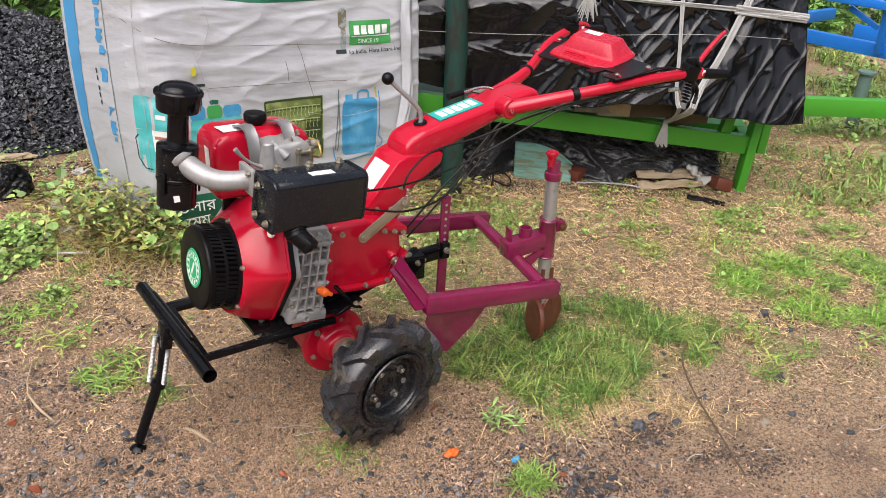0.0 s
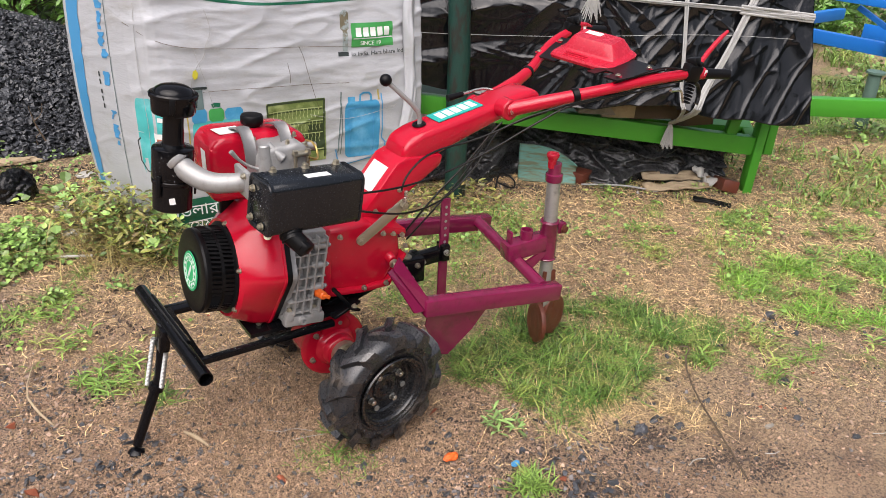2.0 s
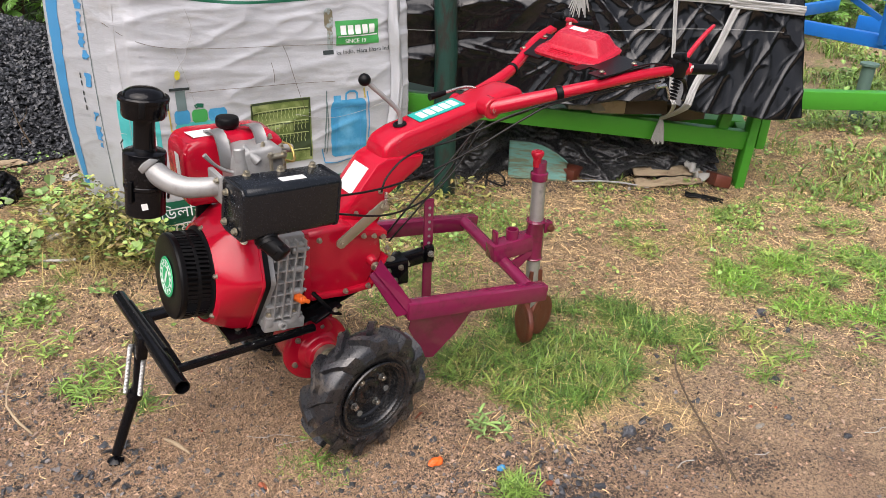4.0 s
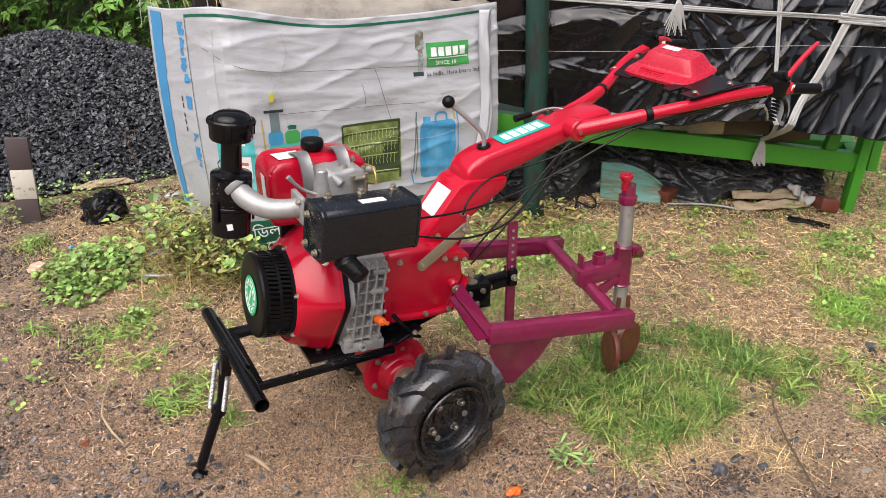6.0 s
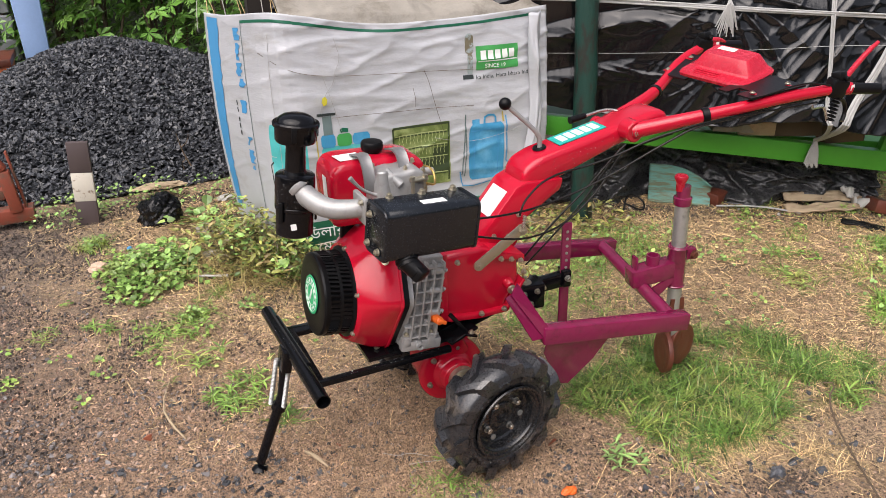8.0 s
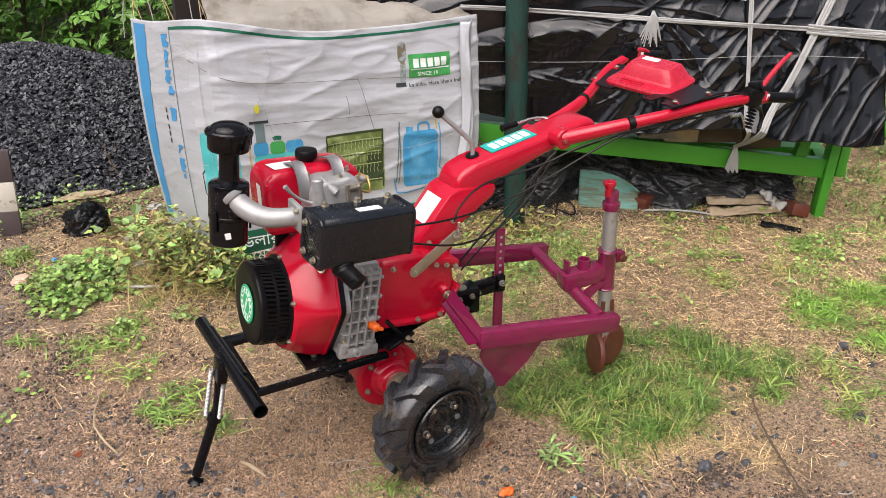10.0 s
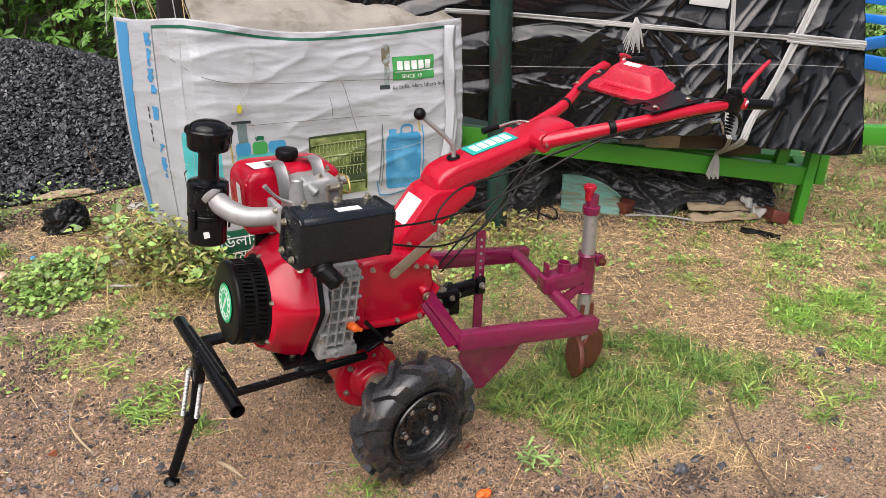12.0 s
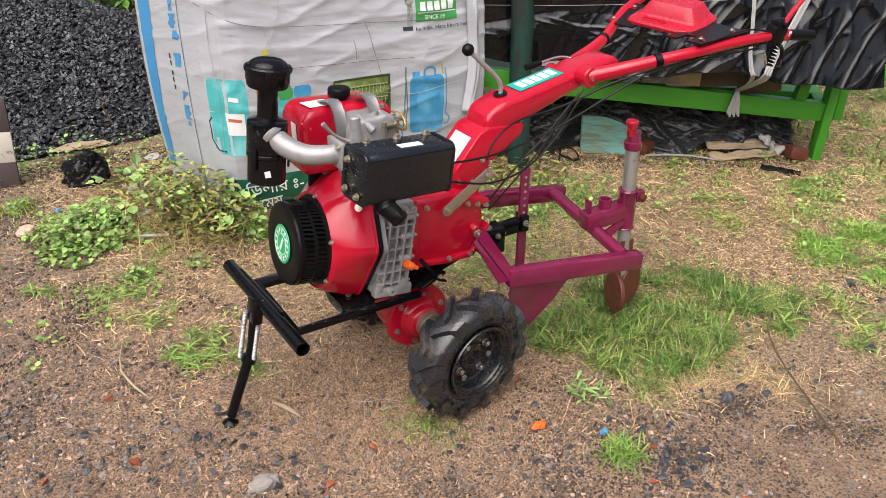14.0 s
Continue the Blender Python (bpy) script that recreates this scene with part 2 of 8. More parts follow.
def ground_material():
    """Wet brown earth with dry matted grass and green growth in patches."""
    m = bpy.data.materials.new("yard_earth")
    m.use_nodes = True
    N, L = m.node_tree.nodes, m.node_tree.links
    b = N["Principled BSDF"]
    co = N.new("ShaderNodeTexCoord").outputs["Object"]

    def tex(s, d=8.0, r=0.65, off=0.0):
        mp = N.new("ShaderNodeMapping")
        mp.inputs["Location"].default_value = (off, off * 1.7, 0)
        L.new(co, mp.inputs["Vector"])
        n = N.new("ShaderNodeTexNoise")
        n.inputs["Scale"].default_value, n.inputs["Detail"].default_value, n.inputs["Roughness"].default_value = s, d, r
        L.new(mp.outputs[0], n.inputs["Vector"])
        return n.outputs["Fac"]

    def ramp(v, a, c):
        n = N.new("ShaderNodeMapRange")
        n.inputs["From Min"].default_value, n.inputs["From Max"].default_value = a, c
        L.new(v, n.inputs["Value"])
        return n.outputs[0]

    def mixc(f, a, c):
        n = N.new("ShaderNodeMix")
        n.data_type = "RGBA"
        L.new(f, n.inputs["Factor"])
        for k, v in (("A", a), ("B", c)):
            if isinstance(v, tuple):
                n.inputs[k].default_value = (*v, 1)
            else:
                L.new(v, n.inputs[k])
        return n.outputs["Result"]

    mud = mixc(ramp(tex(7), 0.36, 0.66), (0.29, 0.182, 0.114), (0.55, 0.372, 0.236))
    mud = mixc(ramp(tex(3.1, 6, 0.65, 6.0), 0.55, 0.66), mud, (0.235, 0.160, 0.112))
    mud = mixc(ramp(tex(120, 5, 0.75, 2.0), 0.50, 0.56), mud, (0.075, 0.055, 0.046))
    mud = mixc(ramp(tex(150, 4, 0.7, 9.0), 0.62, 0.70), mud, (0.54, 0.42, 0.32))
    straw = mixc(ramp(tex(95, 8, 0.8), 0.42, 0.60), (0.090, 0.058, 0.037), (0.66, 0.475, 0.285))
    straw = mixc(ramp(tex(4.3, 7, 0.7, 3.0), 0.54, 0.66), straw, (0.115, 0.080, 0.055))
    # straw and green take over away from the bare strip in front
    sep = N.new("ShaderNodeSeparateXYZ")
    L.new(co, sep.inputs[0])
    fall = N.new("ShaderNodeMath")
    fall.operation = "MULTIPLY_ADD"
    fall.inputs[1].default_value, fall.inputs[2].default_value = 0.55, 0.0
    lean = N.new("ShaderNodeMath")
    lean.operation = "MULTIPLY_ADD"
    lean.inputs[1].default_value = 0.8
    L.new(sep.outputs["X"], lean.inputs[0])
    L.new(sep.outputs["Y"], lean.inputs[2])
    L.new(lean.outputs[0], fall.inputs[0])
    add = N.new("ShaderNodeMath")
    L.new(fall.outputs[0], add.inputs[0])
    L.new(tex(2.4, 8, 0.7), add.inputs[1])
    ground = mixc(ramp(add.outputs[0], 0.25, 0.75), mud, straw)
    green = mixc(ramp(tex(30, 5), 0.3, 0.7), (0.08, 0.13, 0.02), (0.26, 0.33, 0.06))
    gmask = N.new("ShaderNodeMath")
    gmask.operation = "MULTIPLY"
    L.new(ramp(tex(1.9, 10, 0.8, 4.0), 0.56, 0.64), gmask.inputs[0])
    L.new(ramp(add.outputs[0], 0.55, 1.0), gmask.inputs[1])
    ground = mixc(gmask.outputs[0], ground, green)
    # stone dust washed out of the heap
    dust = ramp(tex(5.0, 8, 0.7, 12.0), 0.36, 0.56)
    for side_, a0, a1 in (("X", -0.80, -1.55), ("Y", -0.35, 0.45)):
        mul = N.new("ShaderNodeMath")
        mul.operation = "MULTIPLY"
        L.new(dust, mul.inputs[0])
        L.new(ramp(sep.outputs[side_], a0, a1), mul.inputs[1])
        dust = mul.outputs[0]
    ground = mixc(dust, ground, (0.135, 0.105, 0.086))
    L.new(ground, b.inputs["Base Color"])
    L.new(ramp(tex(5), -0.6, 1.2), b.inputs["Roughness"])
    bp = N.new("ShaderNodeBump")
    bp.inputs["Strength"].default_value, bp.inputs["Distance"].default_value = 1.0, 0.016
    L.new(tex(60, 8, 0.8), bp.inputs["Height"])
    L.new(bp.outputs[0], b.inputs["Normal"])
    return m


EARTH = ground_material()


# ---- building blocks ----
def finish(bm, smooth=38):
    me = bpy.data.meshes.new("part")
    bmesh.ops.recalc_face_normals(bm, faces=bm.faces)
    bm.to_mesh(me)
    bm.free()
    for p in me.polygons:
        p.use_smooth = True
    me.set_sharp_from_angle(angle=radians(smooth))
    return me


def part(name, bm, material, parent=None, label="", smooth=38):
    """Links a bmesh as one mesh object, under its thing or part."""
    me = bm if isinstance(bm, bpy.types.Mesh) else finish(bm, smooth)
    if not me.materials:
        me.materials.append(material)
    ob = new(name, me)
    if parent:
        ob.parent = parent
    return tagged(ob, label)


def thing(name, m, label, category, group="", kind=""):
    ob = new(name)
    ob.empty_display_size = 0.05
    ob.matrix_world = m
    return tagged(ob, label, category, group, kind)


def B():
    return bmesh.new()


def box(bm, size, m=Matrix(), bevel=0.0, seg=2):
    t = bmesh.new()
    bmesh.ops.create_cube(t, size=1.0, matrix=Matrix.Diagonal((*size, 1)))
    if bevel:
        bmesh.ops.bevel(t, geom=t.edges[:], offset=bevel, segments=seg, profile=0.5, affect="EDGES")
    return merge(bm, t, m)


def merge(bm, t, m=Matrix()):
    t.transform(m)
    me = bpy.data.meshes.new("tmp")
    t.to_mesh(me)
    t.free()
    bm.from_mesh(me)
    bpy.data.meshes.remove(me)
    return bm


def axis_m(p0, p1):
    p0, p1 = Vector(p0), Vector(p1)
    q = (p1 - p0).to_track_quat("Z", "Y").to_matrix().to_4x4()
    return Matrix.Translation(p0) @ q, (p1 - p0).length


def lathe(bm, profile, m=Matrix(), seg=32):
    """Turns (radius, height) pairs round the local z axis."""
    t = bmesh.new()
    rings = []
    for r, h in profile:
        rings.append([t.verts.new((r * math.cos(2 * math.pi * i / seg), r * math.sin(2 * math.pi * i / seg), h)) for i in range(seg)] if r > 1e-6 else [t.verts.new((0, 0, h))])
    for a, c in zip(rings, rings[1:]):
        for i in range(seg):
            j = (i + 1) % seg
            if len(a) == 1 and len(c) == 1:
                continue
            if len(a) == 1:
                t.faces.new((a[0], c[i], c[j]))
            elif len(c) == 1:
                t.faces.new((a[i], a[j], c[0]))
            else:
                t.faces.new((a[i], a[j], c[j], c[i]))
    return merge(bm, t, m)


def cyl(bm, p0, p1, r, r1=None, seg=20, bevel=0.0):
    m, l = axis_m(p0, p1)
    r1 = r if r1 is None else r1
    e = min(bevel, l / 3) if bevel else 0
    prof = [(0, 0), (r - e, 0)] + ([(r, e)] if e else []) + ([(r1, l - e)] if e else []) + [(r1 - e, l), (0, l)]
    return lathe(bm, prof, m, seg)


def sweep(bm, pts, r, seg=10, smooth_n=0, caps=True):
    """A round bar along a line of points; r may be one radius or one for each point."""
    pts = [Vector(p) for p in pts]
    rs = list(r) if isinstance(r, (list, tuple)) else [r] * len(pts)
    for _ in range(smooth_n):
        q, s = [pts[0]], [rs[0]]
        for a, c, ra, rc in zip(pts, pts[1:], rs, rs[1:]):
            q += [a * 0.75 + c * 0.25, a * 0.25 + c * 0.75]
            s += [ra * 0.75 + rc * 0.25, ra * 0.25 + rc * 0.75]
        pts, rs = q + [pts[-1]], s + [rs[-1]]
    t = bmesh.new()
    rings = []
    up = Vector((0.13, 0.31, 0.94)).normalized()
    for i, p in enumerate(pts):
        d = (pts[min(i + 1, len(pts) - 1)] - pts[max(i - 1, 0)]).normalized()
        s = d.cross(up)
        if s.length < 0.05:
            s = d.cross(Vector((1, 0, 0)))
        s.normalize()
        u = s.cross(d).normalized()
        rings.append([t.verts.new(p + (s * math.cos(2 * math.pi * k / seg) + u * math.sin(2 * math.pi * k / seg)) * rs[i]) for k in range(seg)])
    for a, c in zip(rings, rings[1:]):
        for k in range(seg):
            t.faces.new((a[k], a[(k + 1) % seg], c[(k + 1) % seg], c[k]))
    if caps:
        t.faces.new(rings[0][::-1])
        t.faces.new(rings[-1])
    return merge(bm, t)


def prism(bm, outline, y0, y1, m=Matrix(), bevel=0.0, seg=2):
    """An (x, z) outline given thickness from y0 to y1."""
    t = bmesh.new()
    a = [t.verts.new((x, y0, z)) for x, z in outline]
    c = [t.verts.new((x, y1, z)) for x, z in outline]
    t.faces.new(a)
    t.faces.new(c[::-1])
    n = len(a)
    for i in range(n):
        t.faces.new((a[i], c[i], c[(i + 1) % n], a[(i + 1) % n]))
    bmesh.ops.recalc_face_normals(t, faces=t.faces)
    if bevel:
        bmesh.ops.bevel(t, geom=t.edges[:], offset=bevel, segments=seg, profile=0.5, affect="EDGES")
    return merge(bm, t, m)


def loft(bm, rings, m=Matrix(), caps=True):
    t = bmesh.new()
    vs = [[t.verts.new(p) for p in r] for r in rings]
    n = len(vs[0])
    for a, c in zip(vs, vs[1:]):
        for k in range(n):
            t.faces.new((a[k], a[(k + 1) % n], c[(k + 1) % n], c[k]))
    if caps:
        t.faces.new(vs[0][::-1])
        t.faces.new(vs[-1])
    return merge(bm, t, m)


def squircle(x, cy, cz, hy, hz, power, n=48, turn=0.0):
    out = []
    for i in range(n):
        a = 2 * math.pi * i / n + turn
        c, s = math.cos(a), math.sin(a)
        r = (abs(c) ** power + abs(s) ** power) ** (-1 / power)
        out.append((x, cy + hy * r * c, cz + hz * r * s))
    return out


def hex_bolt(bm, p, d, r=0.009, h=0.008):
    """A hexagon head with a washer, at p, its head towards d."""
    p, d = Vector(p), Vector(d).normalized()
    cyl(bm, p, p + d * 0.002, r * 1.25, seg=16)
    cyl(bm, p + d * 0.002, p + d * (0.002 + h), r, seg=6)
    cyl(bm, p + d * (0.002 + h), p + d * (0.005 + h), r * 0.5, seg=8)
    return bm


def quads(name, verts, faces, material, label, category, kind="stuff"):
    me = bpy.data.meshes.new(name)
    me.from_pydata(verts, [], faces)
    me.materials.append(material)
    ob = new(name, me)
    return tagged(ob, label, category, "", kind)


# ---- the yard ----
def height(x, y):
    """The lie of the ground: flat under the machine, uneven further off."""
    far = min(1.0, max(0.0, (math.hypot(x, y) - 1.0) / 3.0))
    h = 0.012 * noise.noise((x * 2.3, y * 2.3, 0.3)) + 0.006 * noise.noise((x * 9, y * 9, 1.7))
    h += 0.0045 * noise.noise((x * 31, y * 31, 2.2)) + 0.0030 * noise.noise((x * 67, y * 67, 3.1))
    return h + far * 0.05 * noise.noise((x * 0.7, y * 0.7, 5.1)) - 0.004


def build_ground():
    def ladder(near, far, step):
        s, out = step, []
        v = near
        while v < far:
            v += s
            s *= 1.16
            out.append(v)
        return out
    xs = [-v for v in ladder(1.7, 900, 0.04)][::-1] + list(np.arange(-1.7, 2.6, 0.0155)) + ladder(2.6, 900, 0.03)
    ys = [-v for v in ladder(1.1, 900, 0.04)][::-1] + list(np.arange(-1.1, 1.7, 0.0155)) + ladder(1.7, 900, 0.03)
    verts = [(x, y, height(x, y)) for y in ys for x in xs]
    n = len(xs)
    faces = [(j * n + i, j * n + i + 1, (j + 1) * n + i + 1, (j + 1) * n + i) for j in range(len(ys) - 1) for i in range(n - 1)]
    ob = quads("ground", verts, faces, EARTH, "wet brown earth with matted dry grass and green patches", "ground", "structure")
    for p in ob.data.polygons:
        p.use_smooth = True
    return ob


ground = build_ground()


# ---- the printed sheet over a stack ----
FX0, FX1, FY, FTOP = -0.27, 1.045, 1.40, 1.072


def sheet_point(u, v):
    """u runs along the sheet from its far side edge, v up it."""
    x = y = 0.0
    for d in (-0.06, -0.03, 0.0, 0.03, 0.06):        # a rounded corner
        w = u + d
        if w < 0.3:
            k = w / 0.3
            x, y = x - 0.475 + (FX0 + 0.475) * k, y + 1.95 + (FY - 1.95) * k
        else:
            k = (w - 0.3) / 0.7
            x, y = x + FX0 + (FX1 - FX0) * k, y + FY
    x, y = x / 5, y / 5
    bulge = 0.035 * math.sin(math.pi * v) * (1 if u > 0.3 else 0.5)
    fold = 0.010 * noise.noise((u * 5, v * 1.5, 2.0)) + 0.0022 * noise.noise((u * 26, v * 9, 7.0)) + 0.0055 * (1 - min(1.0, abs(noise.noise((u * 4 + v * 1.2, v * 9 - u * 3, 17.0))) / 0.25)) ** 2 + 0.0040 * (1 - min(1.0, abs(noise.noise((u * 6 - v * 2, v * 21 + u * 2, 27.0))) / 0.22)) ** 2 * max(0.0, v - 0.25) + 0.004 * noise.noise((u * 5 + v * 3, v * 14 - u * 4, 11.0)) * (0.3 + v)
    fold += 0.010 * math.exp(-((u - 0.3) / 0.03) ** 2) * math.sin(v * 9)
    k1 = min(1.0, max(0.0, (u - 0.3) / 0.7))
    top = FTOP + 0.012 + 0.055 * math.exp(-((u - 0.31) / 0.16) ** 2) + 0.02 * (1 - k1) * k1 - 0.034 * math.sin(math.pi * k1)
    z = v * top
    lean = -0.07 * v if u < 0.35 else 0.0
    return Vector((x + (lean * 0.5 + 0.085 * (v - 0.6) + 0.03 * math.sin(math.pi * v)) * max(0.0, 1 - u / 0.4) * -1.0, y - bulge - fold * 1.3, z))


def on_sheet(x, z, out=0.004):
    """A point of the front face in plan position x and height z, just proud of it."""
    u = 0.3 + 0.7 * (x - FX0) / (FX1 - FX0)
    lo, hi = 0.0, 1.2
    for _ in range(24):
        mid = (lo + hi) / 2
        if sheet_point(u, mid).z < z:
            lo = mid
        else:
            hi = mid
    p = sheet_point(u, lo)
    return Vector((p.x, p.y - out, p.z))


def build_sheet():
    root = thing("banner", Matrix(), "white printed vinyl banner wrapped round a stack, creased and tied", "banner")
    nu, nv = 220, 130
    verts = [sheet_point(i / nu, j / nv) for j in range(nv + 1) for i in range(nu + 1)]
    faces = [(j * (nu + 1) + i, j * (nu + 1) + i + 1, (j + 1) * (nu + 1) + i + 1, (j + 1) * (nu + 1) + i) for j in range(nv) for i in range(nu)]
    me = bpy.data.meshes.new("sheet")
    me.from_pydata(verts, [], faces)
    for p in me.polygons:
        p.use_smooth = True
    me.materials.append(VINYL)
    ob = part("sheet", me, VINYL, root)
    mod = ob.modifiers.new("thickness", "SOLIDIFY")
    mod.thickness, mod.offset = 0.002, 1.0

    def patch(name, x0, x1, z0, z1, material, out=0.004, skew=0.0, parent=None, soft=0.0):
        nx, nz = max(2, int(abs(x1 - x0) / 0.011)), max(2, int(abs(z1 - z0) / 0.011))
        vs = []
        for j in range(nz + 1):
            for i in range(nx + 1):
                a = 2 * j / nz - 1
                w = 1 - soft * (1 - (1 - min(1.0, abs(a)) ** 5) ** 0.4)
                x = (x0 + x1) / 2 + (x1 - x0) * (i / nx - 0.5) * w
                z = z0 + (z1 - z0) * j / nz + skew * (i / nx)
                vs.append(on_sheet(x, z, out))
        fs = [(j * (nx + 1) + i, j * (nx + 1) + i + 1, (j + 1) * (nx + 1) + i + 1, (j + 1) * (nx + 1) + i) for j in range(nz) for i in range(nx)]
        m2 = bpy.data.meshes.new(name)
        m2.from_pydata(vs, [], fs)
        for p in m2.polygons:
            p.use_smooth = True
        return part(name, m2, material, parent or root)

    return root, patch


banner, patch = build_sheet()


def words(name, text, size, x, z, material, parent, slope=0.0, out=0.006):
    c = bpy.data.curves.new(name, "FONT")
    c.body, c.size, c.extrude = text, size, 0.0006
    c.materials.append(material)
    ob = new(name, c)
    p = on_sheet(x, z, out + 0.008)
    q = on_sheet(x + 0.1, z, out + 0.008)
    ob.matrix_world = Matrix.Translation(p) @ pose(0, 0, 0, 0, 0, math.degrees(math.atan2(q.y - p.y, 0.1))) @ pose(0, 0, 0, 0, -slope, 0) @ pose(0, 0, 0, 90, 0, 0)
    ob.parent = parent
    return ob


# hem, stripes and pictures printed on the sheet
def band(name, u0, u1, v0, v1, material, nu=60, nv=2):
    vs = [sheet_point(u0 + (u1 - u0) * i / nu, v0 + (v1 - v0) * j / nv) + Vector((-0.003, -0.0035, 0)) for j in range(nv + 1) for i in range(nu + 1)]
    fs = [(j * (nu + 1) + i, j * (nu + 1) + i + 1, (j + 1) * (nu + 1) + i + 1, (j + 1) * (nu + 1) + i) for j in range(nv) for i in range(nu)]
    me = bpy.data.meshes.new(name)
    me.from_pydata(vs, [], fs)
    for p in me.polygons:
        p.use_smooth = True
    return part(name, me, material, banner)


def stroke(name, pts, width, material, parent=None, out=0.0055):
    """A printed line along (x, z) points of the banner's front."""
    vs = []
    fine = []
    for (x0, z0), (x1, z1) in zip(pts, pts[1:]):
        n = max(1, int(math.hypot(x1 - x0, z1 - z0) / 0.012))
        fine += [(x0 + (x1 - x0) * i / n, z0 + (z1 - z0) * i / n) for i in range(n)]
    fine.append(pts[-1])
    for i, (x, z) in enumerate(fine):
        (xa, za), (xb, zb) = fine[max(0, i - 1)], fine[min(len(fine) - 1, i + 1)]
        d = math.hypot(xb - xa, zb - za) or 1.0
        nx, nz = -(zb - za) / d * width / 2, (xb - xa) / d * width / 2
        vs += [on_sheet(x - nx, z - nz, out), on_sheet(x + nx, z + nz, out)]
    me = bpy.data.meshes.new(name)
    me.from_pydata(vs, [], [(2 * i, 2 * i + 1, 2 * i + 3, 2 * i + 2) for i in range(len(fine) - 1)])
    return part(name, me, material, parent or banner)


band("green_hem_line", 0.178, 0.95, 0.966, 0.977, PRINT_DARK, 90)
sign = patch("green_sign", 0.672, 0.885, 0.815, 0.925, PRINT_GREEN)
for k in range(5):
    patch("sign_mark", 0.694 + 0.036 * k, 0.694 + 0.036 * k + 0.027, 0.864, 0.904, PRINT_WHITE, 0.006, parent=sign)
patch("sign_rule", 0.680, 0.88, 0.853, 0.858, PRINT_WHITE, 0.006, parent=sign)
words("sign_words", "SINCE 19", 0.026, 0.712, 0.826, PRINT_WHITE, sign, 0)
words("tagline", "ka India, Hara bhara Ind", 0.028, 0.664, 0.777, PRINT_INK, banner, 1.0)
patch("tagline_mark", 0.606, 0.657, 0.778, 0.797, PRINT_INK)
# a plain shape for the printed figure beside the sign
patch("figure_shape", 0.620, 0.662, 0.89, 0.985, PRINT_FIGURE, soft=0.6)
patch("figure_shape", 0.628, 0.656, 0.80, 0.89, PRINT_FIGURE, soft=0.2)
# harrow
pic = patch("harrow_picture", 0.240, 0.530, 0.285, 0.592, PRINT_OLIVE)
patch("picture_shade", 0.30, 0.520, 0.345, 0.415, PRINT_DEEP, 0.005, parent=pic)
patch("picture_shade", 0.44, 0.523, 0.415, 0.47, PRINT_DEEP, 0.005, parent=pic)
stroke("picture_edge", [(0.244, 0.587), (0.526, 0.585)], 0.010, PRINT_DEEP, pic)
stroke("picture_edge", [(0.243, 0.587), (0.246, 0.50), (0.242, 0.42)], 0.007, PRINT_DEEP, pic)
stroke("picture_edge", [(0.525, 0.585), (0.518, 0.44), (0.522, 0.30)], 0.008, PRINT_DEEP, pic)
for k, z in enumerate((0.540, 0.478, 0.418, 0.338)):
    stroke("picture_bar", [(0.25, z), (0.38, z + 0.004), (0.515, z + 0.002)], 0.0045, PRINT_DEEP, pic, 0.006)
    stroke("picture_bar", [(0.25, z + 0.007), (0.38, z + 0.011), (0.515, z + 0.009)], 0.004, PRINT_LIME, pic, 0.006)
for k, z in enumerate((0.540, 0.478, 0.418)):
    for i in range(13):
        x = 0.272 + 0.0185 * i + 0.004 * (k % 2)
        stroke("tine_mark", [(x, z + 0.012), (x + 0.004, z - 0.004), (x - 0.001, z - 0.020), (x + 0.003, z - 0.036)], 0.0026, PRINT_LIME, pic, 0.0065)
# blue knapsack can with its lance and hose
can = patch("blue_can_picture", 0.628, 0.812, 0.275, 0.560, PRINT_BLUE, soft=0.22)
patch("can_cap_picture", 0.645, 0.682, 0.556, 0.583, PRINT_BLUE, parent=can)
stroke("can_handle_picture", [(0.705, 0.556), (0.708, 0.590), (0.725, 0.600), (0.752, 0.598), (0.764, 0.586), (0.764, 0.556)], 0.010, PRINT_BLUE, can)
for x in (0.650, 0.775):
    stroke("can_rib_mark", [(x, 0.52), (x + 0.004, 0.42), (x + 0.002, 0.30)], 0.004, PRINT_STRIPE, can, 0.0065)
stroke("can_rib_mark", [(0.635, 0.525), (0.72, 0.530), (0.805, 0.522)], 0.005, PRINT_STRIPE, can, 0.0065)
stroke("lance_mark", [(0.611, 0.612), (0.606, 0.48), (0.590, 0.31)], 0.006, PRINT_SLATE)
stroke("lance_mark", [(0.611, 0.56), (0.616, 0.44), (0.604, 0.30)], 0.005, PRINT_SLATE)
stroke("hose_mark", [(0.578, 0.33), (0.594, 0.255), (0.65, 0.245), (0.74, 0.258), (0.80, 0.262)], 0.006, PRINT_STRIPE)
stroke("hose_mark", [(0.818, 0.590), (0.826, 0.48), (0.824, 0.36), (0.846, 0.335), (0.838, 0.305), (0.815, 0.30)], 0.006, PRINT_STRIPE)
stroke("lance_mark", [(0.800, 0.610), (0.806, 0.56)], 0.008, PRINT_BRASS)
